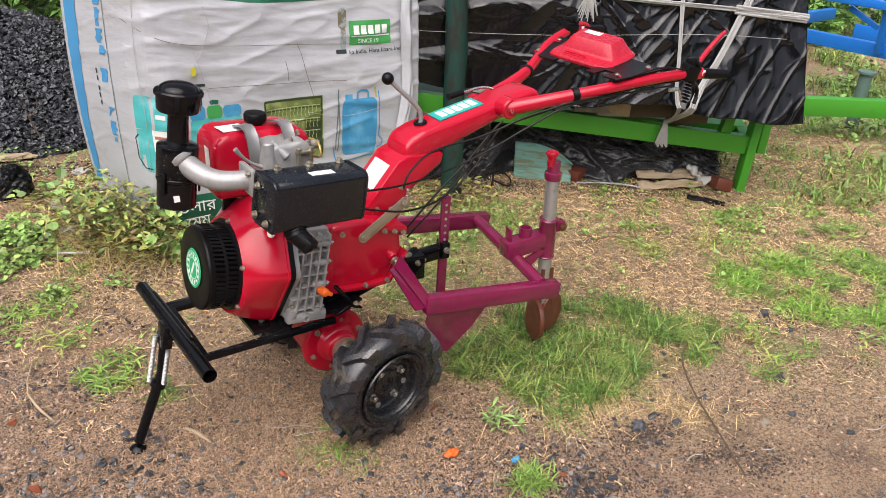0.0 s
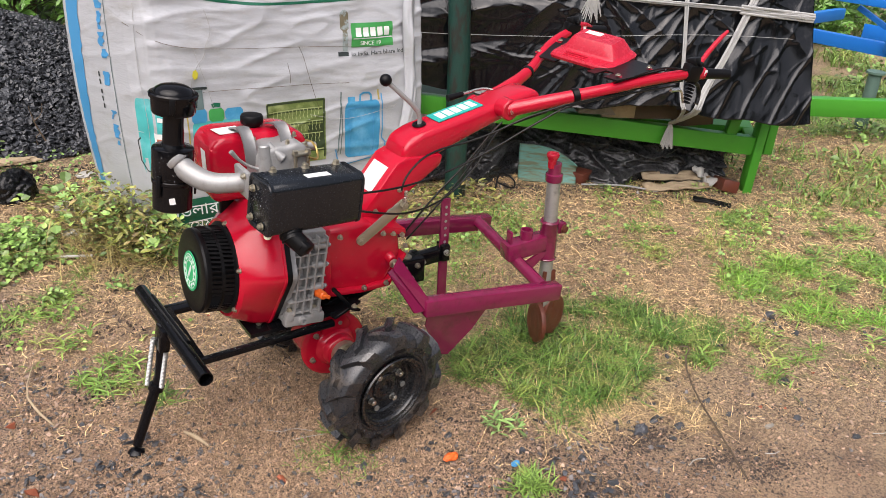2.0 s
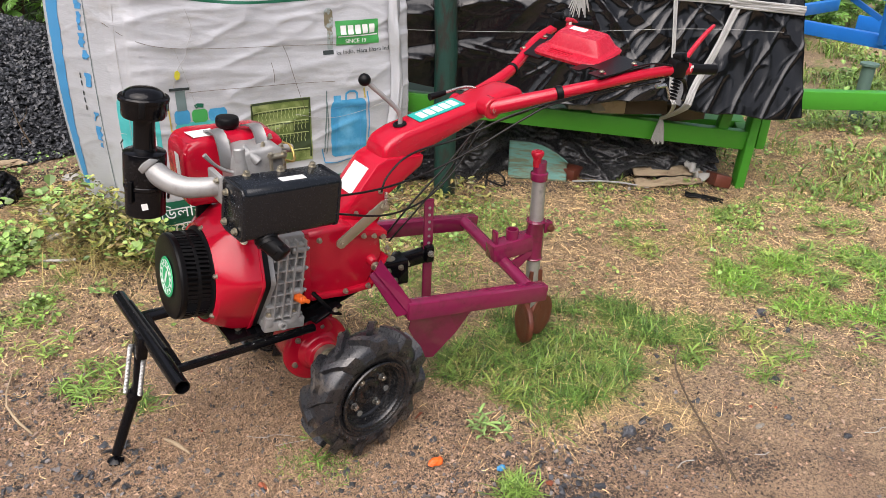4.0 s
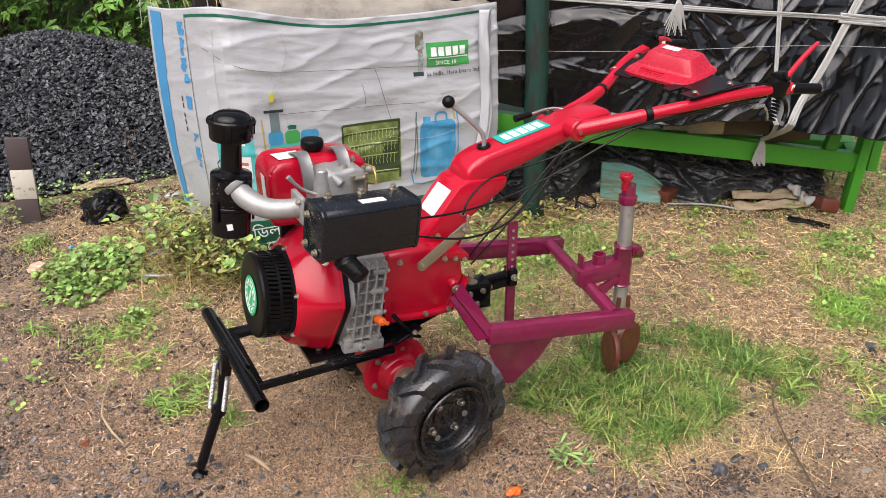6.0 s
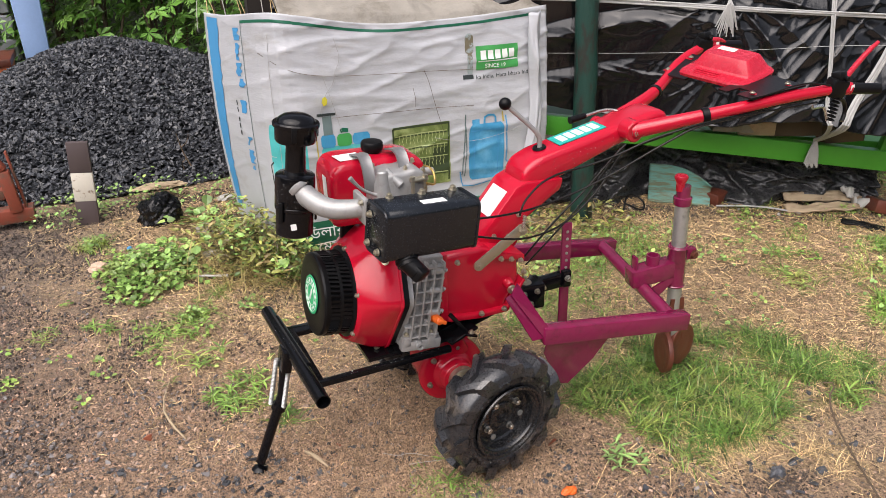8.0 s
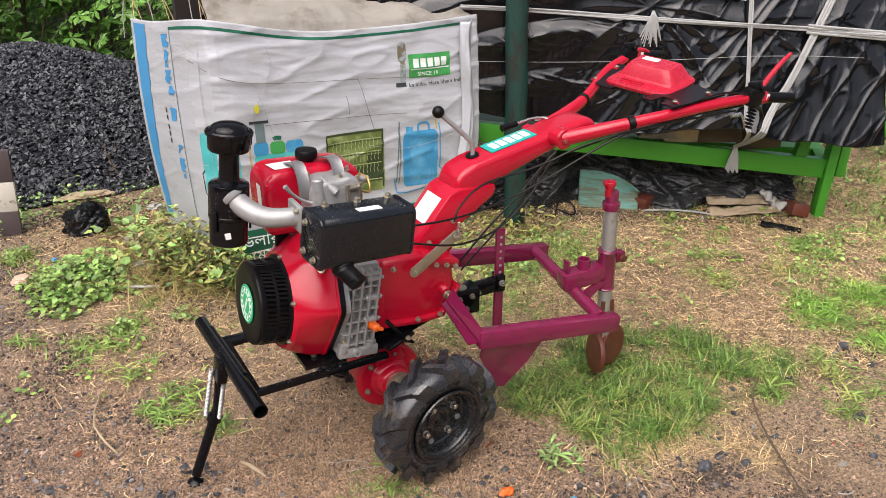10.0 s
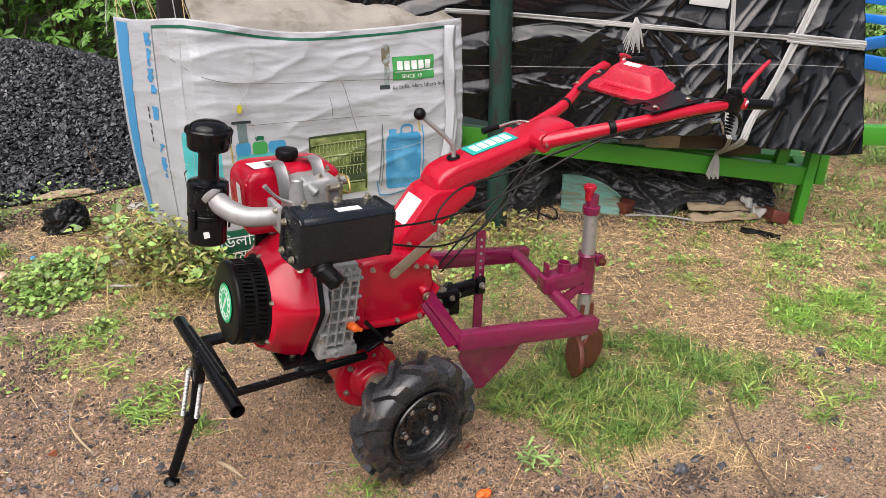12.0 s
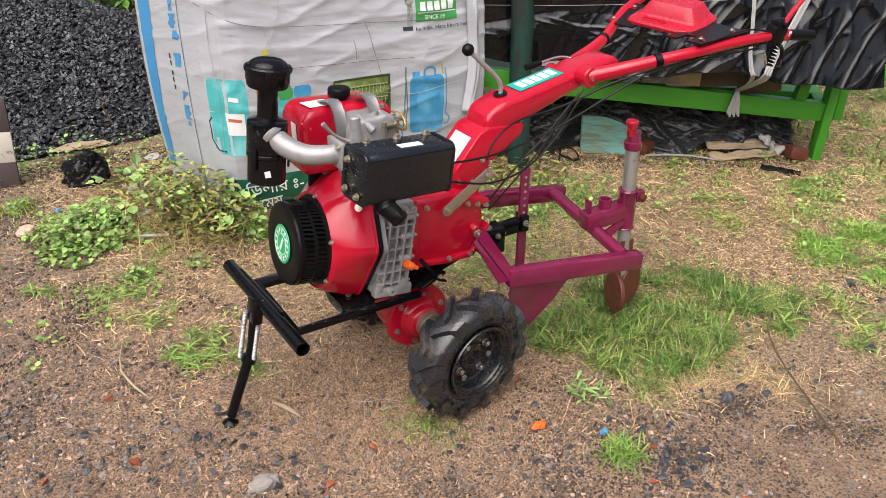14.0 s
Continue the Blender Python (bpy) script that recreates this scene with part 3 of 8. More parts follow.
# teal knapsack sprayer folded round the banner's corner
teal1 = patch("sprayer_picture", -0.370, -0.160, 0.30, 0.650, PRINT_TEAL, soft=0.15)
patch("label_mark", -0.275, -0.185, 0.40, 0.50, PRINT_WHITE, 0.006, parent=teal1)
stroke("label_mark", [(-0.255, 0.565), (-0.205, 0.560)], 0.020, PRINT_WHITE, teal1, 0.0065)
stroke("label_mark", [(-0.268, 0.470), (-0.20, 0.466)], 0.014, PRINT_RUST, teal1, 0.0075)
stroke("hose_mark", [(-0.362, 0.47), (-0.385, 0.45), (-0.380, 0.36), (-0.345, 0.315), (-0.30, 0.315)], 0.007, PRINT_INK)
patch("dark_green_band", -0.335, 1.03, 0.005, 0.182, PRINT_DARK)
words("dealer_words", "\u09bf\u09a1\u09b2\u09be\u09b0 \u0983-", 0.076, -0.222, 0.096, PRINT_WHITE, banner, 2.5)
words("dealer_words", "\u09c7\u09ae\u09ae", 0.070, -0.150, 0.020, PRINT_WHITE, banner, 2.5)


# ---- the tarpaulin-covered trailer ----
TA, TB = Vector((1.2, 1.45, 0)), Vector((2.81, 0.684, 0))
TDIR = (TB - TA).normalized()
TN = Vector((TDIR.y, -TDIR.x, 0))          # towards the camera
TLEN = (TB - TA).length


def tr(s, out, z):
    return TA + TDIR * s + TN * out + Vector((0, 0, z))


def beam(bm, a, c, w, h, up=Vector((0, 0, 1)), bevel=0.004):
    """A rectangular bar from a to c, w wide and h high."""
    a, c = Vector(a), Vector(c)
    d = (c - a).normalized()
    s = d.cross(up).normalized()
    u = s.cross(d)
    m = Matrix((( *(d), 0), (*s, 0), (*u, 0), (0, 0, 0, 1))).transposed()
    m = Matrix.Translation((a + c) / 2) @ m
    return box(bm, ((c - a).length, w, h), m, bevel)


def build_trailer():
    root = thing("farm_trailer", Matrix(), "green steel farm trailer loaded and covered with black tarpaulin", "trailer")
    rail = part("side_rail", beam(B(), tr(-1.4, 0, 0.612), tr(TLEN - 0.02, 0, 0.272), 0.06, 0.102), GREEN_STEEL, root)
    part("leg", beam(B(), tr(TLEN + 0.012, 0.01, 0.42), tr(TLEN - 0.008, 0.01, -0.02), 0.05, 0.075, Vector(TN)), GREEN_STEEL, root)
    part("leg", beam(B(), tr(TLEN + 0.10, -0.06, 0.42), tr(TLEN + 0.095, -0.06, 0.21), 0.05, 0.085, Vector(TN)), GREEN_STEEL, root)
    part("end_rail", beam(B(), tr(TLEN - 0.03, 0.0, 0.27), tr(TLEN + 0.14, -0.6, 0.27), 0.06, 0.11), GREEN_STEEL, root)
    part("upright", beam(B(), tr(TLEN - 0.16, -0.01, 0.30), tr(TLEN - 0.14, -0.01, 0.43), 0.06, 0.05, Vector(TN)), GREEN_STEEL, root)
    part("drawbar", beam(B(), tr(1.2, -0.93, 0.25), tr(4.6, -0.86, 0.235), 0.08, 0.12), GREEN_STEEL, root)
    part("bed", beam(B(), tr(-1.4, -0.75, 0.50), tr(TLEN + 0.05, -0.75, 0.30), 1.2, 0.05), GREEN_STEEL, root)
    for s in (-1.0, 0.5):
        part("leg", beam(B(), tr(s, -0.9, 0.5), tr(s, -0.9, -0.02), 0.07, 0.06, Vector(TN)), GREEN_STEEL, root)
    return root


trailer = build_trailer()


def cloth(name, grid, nu, nv, material, label, category, parent=None, thick=0.003):
    verts = [grid(i / nu, j / nv) for j in range(nv + 1) for i in range(nu + 1)]
    faces = [(j * (nu + 1) + i, j * (nu + 1) + i + 1, (j + 1) * (nu + 1) + i + 1, (j + 1) * (nu + 1) + i) for j in range(nv) for i in range(nu)]
    me = bpy.data.meshes.new(name)
    me.from_pydata(verts, [], faces)
    for p in me.polygons:
        p.use_smooth = True
    me.materials.append(material)
    ob = new(name, me)
    mod = ob.modifiers.new("thickness", "SOLIDIFY")
    mod.thickness = thick
    if parent:
        ob.parent = parent
        return tagged(ob, label)
    return tagged(ob, label, category)


def tarp_point(u, v):
    """The sheet hangs from the top edge of the load to just above the rail, and goes over its top."""
    s = -1.45 + u * (TLEN + 1.60)
    low = 0.535 - 0.107 * s + 0.03 + 0.085 * math.exp(-((s - 1.15) / 0.36) ** 2) + 0.03 * noise.noise((u * 14, 0, 3))
    low += 0.055 * min(1.0, max(0.0, (u - 0.55) / 0.35))
    if u > 0.86:
        low += (u - 0.86) * 0.5
    top = 1.55 - 0.10 * u
    lie = min(1.0, max(0.0, (u - 0.55) / 0.35))
    near_post = math.exp(-((s - 0.05) / 0.35) ** 2)
    s -= max(0.0, (u - 0.7) / 0.3) * (0.025 + 0.085 * min(1.0, v / 0.75))
    if v < 0.75:
        k = v / 0.75
        z = low + (top - low) * k
        return tr(s, 0.015 + tarp_folds(s, z) + (0.10 + 0.10 * min(1.0, max(0.0, s / 0.8))) * (1 - k) * (1 - 0.6 * near_post) + 0.06 * lie * (1 - k) ** 1.5, z)
    k = (v - 0.75) / 0.25
    return tr(s, 0.015 - k * 1.1 + tarp_folds(s, top), top + 0.05 * math.sin(k * 3.1))


def ridge(p, w):
    return (1 - min(1.0, abs(noise.noise(p)) / w)) ** 2


def tarp_folds(s, z):
    """Slack swags along the sheet, creases that run down from the tied tuft, and fine crumpling on the folds."""
    left = min(1.0, max(0.0, (1.05 - s) / 0.6))
    drift = 0.10 * noise.noise((s * 0.9, z * 0.9, 2.0)) + 0.03 * noise.noise((s * 3.0, z * 3.0, 6.0))
    q = (z + 0.16 * (s - 0.45) ** 2 - 0.05 * s + drift) * 3.9
    f = q - math.floor(q)
    swag = (f / 0.72) ** 1.6 if f < 0.72 else ((1 - f) / 0.28) ** 0.8      # rounded belly, tight undercut
    deep = 0.55 + 0.9 * noise.noise((s * 1.1, math.floor(q) * 3.7, 4.0))
    h = 0.038 * left * swag * max(0.15, deep)
    crump = ridge((s * 5 + z * 2, z * 20 + s * 2, 3.0), 0.35)
    h += 0.0075 * left * crump * max(0.0, swag - 0.25)
    # creases fanning out below the tuft and the strap crossing
    for sx, sz, n, amp, reach in ((0.72, 1.12, 4.2, 0.046, 0.75), (1.22, 1.06, 3.6, 0.032, 0.55), (1.62, 1.06, 3.4, 0.026, 0.5)):
        dx, dz = s - sx, z - sz
        r = math.hypot(dx, dz) + 0.05
        a = math.atan2(dx, -dz) + 0.35 * noise.noise((s * 1.8, z * 1.8, 15.0 + sx))
        w = math.exp(-(r / reach) ** 2) * min(1.0, r / 0.34) ** 2 * (1.0 if dz < 0 else 0.0 if dz > 0.1 else 1 - dz / 0.1) * (0.35 + 0.65 * min(1.0, max(0.0, (dx + 0.35) / 0.35)))
        g = a * n / 1.57 + 0.5
        t_ = abs((g - math.floor(g)) * 2 - 1)
        h += amp * w * (1 - t_) ** 1.7 * (0.6 + 0.8 * noise.noise((math.floor(g) * 2.3, sx, 1.0)))
    c1, l1 = s * 0.80 - z * 0.60, s * 0.60 + z * 0.80
    h += (1 - left) * (0.016 * ridge((c1 * 2.6 + drift * 3, l1 * 0.7, 4.0), 0.25) + 0.007 * ridge((c1 * 7 + drift * 6, l1 * 1.6, 9.0), 0.20))
    h += 0.022 * noise.noise((s * 1.5, z * 1.2, 1.0)) + 0.006 * ridge((c1 * 13, l1 * 5.0, 5.0), 0.30) * max(0.0, 0.3 + 1.4 * noise.noise((s * 2.2, z * 2.2, 31.0)))
    return h + 0.0016 * noise.noise((s * 60, z * 2.5, 12.0)) * max(0.0, 1.2 - z)


tarp = thing("tarpaulin", Matrix(), "glossy wet black plastic tarpaulin tied over the trailer load", "tarpaulin")
cloth("front_sheet", lambda u, v: tarp_point(u, v * 0.75), 560, 200, TARP, "", "", tarp)
cloth("top_sheet", lambda u, v: tarp_point(u, 0.75 + v * 0.25), 120, 24, TARP, "", "", tarp)


def under_point(u, v):
    s = -0.6 + u * (TLEN + 0.5)
    z = v * (0.33 - 0.10 * u)
    c = 0.05 * noise.noise((u * 8, v * 1.5, 1.0)) + 0.035 * abs(noise.noise((u * 14 + v * 2, v * 3, 15.0))) + 0.030 * ridge((u * 11 - v * 1.5, v * 2.4 + u * 3, 5.0), 0.35) + 0.014 * ridge((u * 26 + v * 3, v * 6, 8.0), 0.3)
    back = math.exp(-((s - 0.62) / 0.24) ** 4)                # pushed in behind the board
    return tr(s, -0.10 - 0.10 * v - 0.12 * back + c * 1.6 * (1 - 0.7 * back), z - 0.01)


cloth("plastic_sheet", under_point, 220, 50, TARP_OLD, "crumpled dusty black plastic sheet under the trailer", "plastic sheet")

# ---- post ----
post = B()
sweep(post, [(1.244, 1.300, -0.05), (1.240, 1.302, 0.1), (1.236, 1.300, 0.3), (1.226, 1.303, 0.5), (1.224, 1.302, 0.75), (1.210, 1.303, 1.0), (1.203, 1.302, 1.25), (1.16, 1.303, 2.2)], [0.058, 0.0565, 0.057, 0.0555, 0.056, 0.0545, 0.055, 0.053], 18)
for v in post.verts:
    a_ = math.atan2(v.co.y - 1.302, v.co.x - 1.22)
    v.co += Vector((math.cos(a_), math.sin(a_), 0)) * 0.004 * noise.noise((a_ * 1.5, v.co.z * 3, 4.0))
tagged(part("wooden_post", post, POST_WOOD), "rough wooden post with flaking dark green paint", "post")


# ---- heap of crushed stone ----
def heap_height(x, y):
    dx, dy = (x + 1.0) / 1.9, (y - 3.70) / 1.12
    r = math.sqrt(dx * dx + dy * dy)
    h = 0.85 * max(0.0, 1 - math.sqrt(r * r + 0.03))
    return h + 0.03 * noise.noise((x * 2, y * 2, 3))


def rock_shape(seed):
    rnd = random.Random(seed)
    t = bmesh.new()
    pts = [Vector((rnd.gauss(0, 1), rnd.gauss(0, 1), rnd.gauss(0, 0.75))).normalized() * rnd.uniform(0.75, 1.15) for _ in range(9)]
    for p in pts:
        p.z *= 0.62
        t.verts.new(p)
    bmesh.ops.convex_hull(t, input=t.verts[:])
    loose = [v for v in t.verts if not v.link_faces]
    for v in loose:
        t.verts.remove(v)
    bmesh.ops.triangulate(t, faces=t.faces[:])
    t.verts.index_update()
    out = ([v.co.copy() for v in t.verts], [[v.index for v in f.verts] for f in t.faces])
    t.free()
    return out


ROCKS = [rock_shape(100 + i) for i in range(24)]


def scatter_rocks(name, spots, material, label, category):
    """spots: (x, y, z, size). One joined mesh of angular stones."""
    rnd = random.Random(5)
    verts, faces = [], []
    for x, y, z, s in spots:
        vs, fs = ROCKS[rnd.randrange(len(ROCKS))]
        m = Euler((rnd.uniform(-0.9, 0.9), rnd.uniform(-0.9, 0.9), rnd.uniform(0, 6.3))).to_matrix()
        k = len(verts)
        sx = s * rnd.uniform(0.75, 1.35)
        for p in vs:
            q = m @ Vector((p.x * sx, p.y * s * 0.8, p.z * s))
            verts.append((q.x + x, q.y + y, q.z + z))
        faces += [[i + k for i in f] for f in fs]
    return quads(name, verts, faces, material, label, category)


def single_rocks(name, spots, material, parent, seed):
    """Stones that lie singly, on shared meshes."""
    rnd = random.Random(seed)
    kinds = []
    for vs, fs in ROCKS[:12]:
        me = bpy.data.meshes.new(name)
        me.from_pydata([tuple(p) for p in vs], [], fs)
        me.materials.append(material)
        kinds.append(me)
    for x, y, z, s in spots:
        ob = new(name, kinds[rnd.randrange(12)])
        ob.matrix_world = Matrix.Translation((x, y, z)) @ Euler((rnd.uniform(-0.5, 0.5), rnd.uniform(-0.5, 0.5), rnd.uniform(0, 6.3))).to_matrix().to_4x4() @ Matrix.Diagonal((s * rnd.uniform(0.8, 1.3), s * 0.85, s * 0.8, 1))
        ob.parent = parent


def build_heap():
    nx, ny = 90, 60
    verts, faces = [], []
    for j in range(ny + 1):
        for i in range(nx + 1):
            x, y = -3.7 + 4.8 * i / nx, 2.5 + 2.6 * j / ny
            verts.append((x, y, heap_height(x, y) - 0.03))
    faces = [(j * (nx + 1) + i, j * (nx + 1) + i + 1, (j + 1) * (nx + 1) + i + 1, (j + 1) * (nx + 1) + i) for j in range(ny) for i in range(nx)]
    root = thing("stone_heap", Matrix(), "heap of dark grey crushed stone", "stone heap")
    # the core's dark colour paints the shade between the loose stones
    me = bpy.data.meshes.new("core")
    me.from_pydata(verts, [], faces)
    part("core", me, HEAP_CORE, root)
    rnd = random.Random(11)
    spots = []
    while len(spots) < 20000:
        x, y = rnd.uniform(-2.7, 0.35), rnd.uniform(2.55, 3.95)
        h = heap_height(x, y)
        if h > 0.015:
            spots.append((x, y, h - 0.004, rnd.uniform(0.013, 0.026)))
    ob = scatter_rocks("crushed_stone", spots, COAL, "", "")
    ob.parent = root
    tagged(ob, "", "", "", "stuff")
    near = []
    while len(near) < 300:
        x, y = rnd.uniform(-1.5, -0.3), rnd.uniform(2.65, 3.1)
        h = heap_height(x, y)
        if h > 0.03:
            near.append((x, y, h + 0.006, rnd.uniform(0.020, 0.028)))
    single_rocks("stone", near, COAL, root, 6)


build_heap()

# ---- the power tiller ----
TILLER = Matrix.Rotation(radians(4), 4, "Z")
tiller = thing("power_tiller", TILLER, "red walk-behind diesel power tiller with black muffler and lugged tyres", "power tiller")
AX, AZ, WR = -0.008, 0.204, 0.206        # axle and wheel radius


def build_wheel(side):
    """Lugged tyre on a black pressed-steel rim; side -1 is the camera's."""
    turn_ = Matrix.Rotation(radians(9), 4, "Z") @ Matrix.Rotation(radians(2.5), 4, "X")
    away = turn_ @ Vector((0, side, 0))
    m = Matrix.Translation((AX + 0.002 if side < 0 else AX + 0.012, side * 0.306, AZ)) @ turn_ @ Matrix.Rotation(radians(90), 4, "X") @ Matrix.Rotation(radians(11), 4, "Z") @ Matrix.Diagonal((1.015, 1.015, 1.16, 1))
    w = 0.046
    wheel = part("wheel", lathe(B(), [(0.114, -0.036), (0.121, -0.041), (0.129, -0.042), (0.132, -0.045), (0.148, -w - 0.001), (0.152, -w - 0.003), (0.156, -w - 0.0005), (0.170, -0.044), (0.180, -0.037), (0.187, -0.018), (0.188, 0.0), (0.187, 0.018), (0.180, 0.037), (0.170, 0.044), (0.156, w + 0.0005), (0.152, w + 0.003), (0.148, w + 0.001), (0.132, 0.045), (0.129, 0.042), (0.121, 0.041), (0.114, 0.036), (0.114, -0.036)], m, 64), RUBBER, tiller, "black rubber tyre with deep chevron lugs")
    out = -side                             # local z that faces away from the machine, after the turn
    for k in range(11):
        for half in (-1, 1):
            bm = B()
            a0 = 2 * math.pi * (k + (0.25 if half > 0 else -0.25)) / 11 + 0.30
            rows = []
            for f in (-0.14, 0.15, 0.45, 0.72, 0.80, 1.02, 1.12, 1.16):
                zz = half * min(0.002 + f * 0.044, 0.0500)
                aa = a0 - 0.27 * f
                drop = 0.0 if f < 0.9 else (0.003 if f < 1.1 else (0.013 if f < 1.14 else 0.026))
                r0, r1 = 0.168 - drop, WR + 0.001 - drop - 0.006 * f * f
                block = 0.004 if f > 0.75 else 0.0
                hw0, hw1 = 0.0150 + 0.002 * f + block, 0.0115 + 0.002 * f + block
                rows.append([(r * math.cos(aa + da / r), r * math.sin(aa + da / r), zz) for r, da in ((r0, -hw0), (r1, -hw1), (r1, hw1), (r0, hw0))])
            loft(bm, rows, m)
            part("lug", bm, RUBBER, wheel, smooth=25)
    for k in range(34):
        if k % 17 > 12:
            continue
        a = 2 * math.pi * k / 34
        mk = box(B(), (0.012, 0.003, 0.013 if k % 3 else 0.008), Matrix.Translation(m @ Vector((0.141 * math.cos(a), 0.141 * math.sin(a), out * 0.0462))) @ turn_ @ Matrix.Rotation(-a - radians(11), 4, "Y") @ Matrix.Rotation(radians(90), 4, "Y"), 0.001, 1)
        part("sidewall_mark", mk, RUBBER, wheel)
    s = out
    rim = part("rim", lathe(B(), [(0.0, s * 0.004), (0.017, s * 0.004), (0.018, s * 0.012), (0.024, s * 0.012), (0.025, s * 0.016), (0.041, s * 0.016), (0.044, s * 0.014), (0.046, s * 0.010), (0.086, s * 0.008), (0.092, s * 0.012), (0.097, s * 0.034), (0.102, s * 0.037), (0.104, s * 0.042), (0.110, s * 0.044), (0.112, s * 0.050), (0.118, s * 0.052), (0.120, s * 0.048), (0.110, s * 0.036), (0.102, 0.0), (0.110, -s * 0.036), (0.120, -s * 0.047)], m, 64), RIM, wheel, "glossy black pressed steel rim")
    for k in range(4):
        a = 2 * math.pi * k / 4 + 0.35
        p = m @ Vector((0.059 * math.cos(a), 0.059 * math.sin(a), s * 0.011))
        part("wheel_nut", hex_bolt(B(), p, away, 0.0095, 0.013), STEEL, wheel)
    for k in range(4):
        a = 2 * math.pi * (k + 0.5) / 4 + 0.25
        p = m @ Vector((0.077 * math.cos(a), 0.077 * math.sin(a), s * 0.0090))
        part("wheel_bolt", cyl(B(), p, p + away * 0.003, 0.0095, seg=16), PIPE, wheel)
    return wheel


build_wheel(-1)
build_wheel(1)
# final-drive case under the gearbox
DX, DZ = -0.038, 0.213
drive = B()
m = Matrix.Translation((DX, 0, DZ)) @ Matrix.Rotation(radians(90), 4, "X")
lathe(drive, [(0, -0.085), (0.085, -0.085), (0.094, -0.075), (0.098, 0.030), (0.110, 0.032), (0.113, 0.040), (0.110, 0.050), (0.106, 0.054), (0.098, 0.057), (0.070, 0.060), (0.066, 0.064), (0.062, 0.076), (0.056, 0.080), (0.052, 0.096), (0.048, 0.100), (0, 0.100)], m, 48)
prism(drive, [(-0.11, 0.28), (0.03, 0.26), (0.045, 0.45), (-0.09, 0.45)], -0.035, 0.085, bevel=0.012)
prism(drive, [(-0.095, 0.27), (-0.070, 0.335), (-0.005, 0.335), (0.02, 0.28), (-0.03, 0.25)], -0.066, -0.03, bevel=0.008)
case = part("final_drive", drive, RED, tiller, "round red cast gear case with bolted cover")
for k in range(6):
    a = 2 * math.pi * k / 6 + 0.35
    part("bolt", hex_bolt(B(), (DX + 0.087 * math.cos(a), -0.057, DZ + 0.087 * math.sin(a)), (0, -1, 0), 0.0080, 0.008), BOLT, case)
seal = B()
lathe(seal, [(0.022, 0.10), (0.044, 0.10), (0.044, 0.122), (0.040, 0.124), (0.037, 0.117), (0.028, 0.117), (0.026, 0.150), (0.020, 0.150)], Matrix.Translation((DX + 0.008, 0, DZ - 0.004)) @ Matrix.Rotation(radians(90), 4, "X"), 32)
part("seal_ring", seal, ZINC, case, "dull brass bearing ring")

axle = B()
cyl(axle, (AX, -0.298, AZ), (DX, -0.06, DZ - 0.004), 0.021)
cyl(axle, (AX + 0.012, 0.298, AZ), (DX, 0.06, DZ - 0.004), 0.021)
part("axle", axle, ZINC, tiller)

# main gearbox
gb = B()
prism(gb, [(-0.10, 0.665), (0.03, 0.665), (0.155, 0.615), (0.163, 0.53), (0.105, 0.435), (-0.03, 0.445), (-0.10, 0.47)], -0.125, 0.125, bevel=0.018, seg=3)
gearbox = part("gearbox", gb, RED, tiller, "red cast gearbox with bolted seams")
fl = B()
prism(fl, [(-0.118, 0.68), (-0.092, 0.68), (-0.092, 0.455), (-0.118, 0.46)], -0.15, 0.15, bevel=0.006)
part("flange", fl, RED, gearbox)
fl = B()
prism(fl, [(-0.09, 0.467), (0.02, 0.452), (0.112, 0.452), (0.168, 0.535), (0.176, 0.53), (0.116, 0.434), (0.02, 0.434), (-0.09, 0.449)], -0.14, 0.14, bevel=0.004)
part("lower_flange", fl, RED, gearbox)
tb = B()
prism(tb, [(0.06, 0.655), (0.168, 0.622), (0.168, 0.60), (0.06, 0.628)], -0.145, 0.145, bevel=0.006)
part("upper_flange", tb, RED, gearbox)
for x, z in ((0.085, 0.625), (0.12, 0.617), (0.152, 0.607), (0.165, 0.565), (0.098, 0.452), (0.02, 0.455), (-0.06, 0.645)):
    part("bolt", hex_bolt(B(), (x, -0.143, z), (0, -1, 0), 0.0068, 0.008), BOLT, gearbox)
boss = B()
cyl(boss, (0.12, -0.12, 0.53), (0.12, -0.145, 0.525), 0.018, 0.015, bevel=0.004)
part("drain_boss", boss, RED, gearbox)
n = B()
cyl(n, (0.118, -0.148, 0.524), (0.118, -0.178, 0.514), 0.006)
cyl(n, (0.118, -0.168, 0.515), (0.118, -0.180, 0.511), 0.010, seg=6)
cyl(n, (0.118, -0.152, 0.52), (0.118, -0.160, 0.518), 0.014)
part("side_bolt", n, ZINC, gearbox, "large zinc-plated hexagon bolt")

# flat shift lever on the side
lv = B()
a, c = Vector((0.006, -0.155, 0.625)), Vector((0.146, -0.155, 0.712))
beam(lv, a, c, 0.005, 0.034, Vector((0, -1, 0)).cross(c - a).normalized())
cyl(lv, a + Vector((0, -0.0027, 0)), a + Vector((0, 0.0027, 0)), 0.0168)
cyl(lv, c + Vector((0, -0.0026, 0)), c + Vector((0, 0.0026, 0)), 0.0168)
lever = part("shift_plate", lv, ZINC, tiller, "flat bare-metal shift lever")
part("bolt", hex_bolt(B(), a + Vector((0, -0.004, 0)), (0, -1, 0), 0.009, 0.004), ZINC, lever)
part("bolt", hex_bolt(B(), c + Vector((0, -0.004, 0)), (0, -1, 0), 0.011, 0.012), ZINC, lever)

# engine block; the engine leans back a little on its bearer
def leaning(ob, degrees, x, z):
    ob.matrix_local = Matrix.Translation((x, 0, z)) @ Matrix.Rotation(radians(degrees), 4, "Y") @ Matrix.Translation((-x, 0, -z))
    return ob


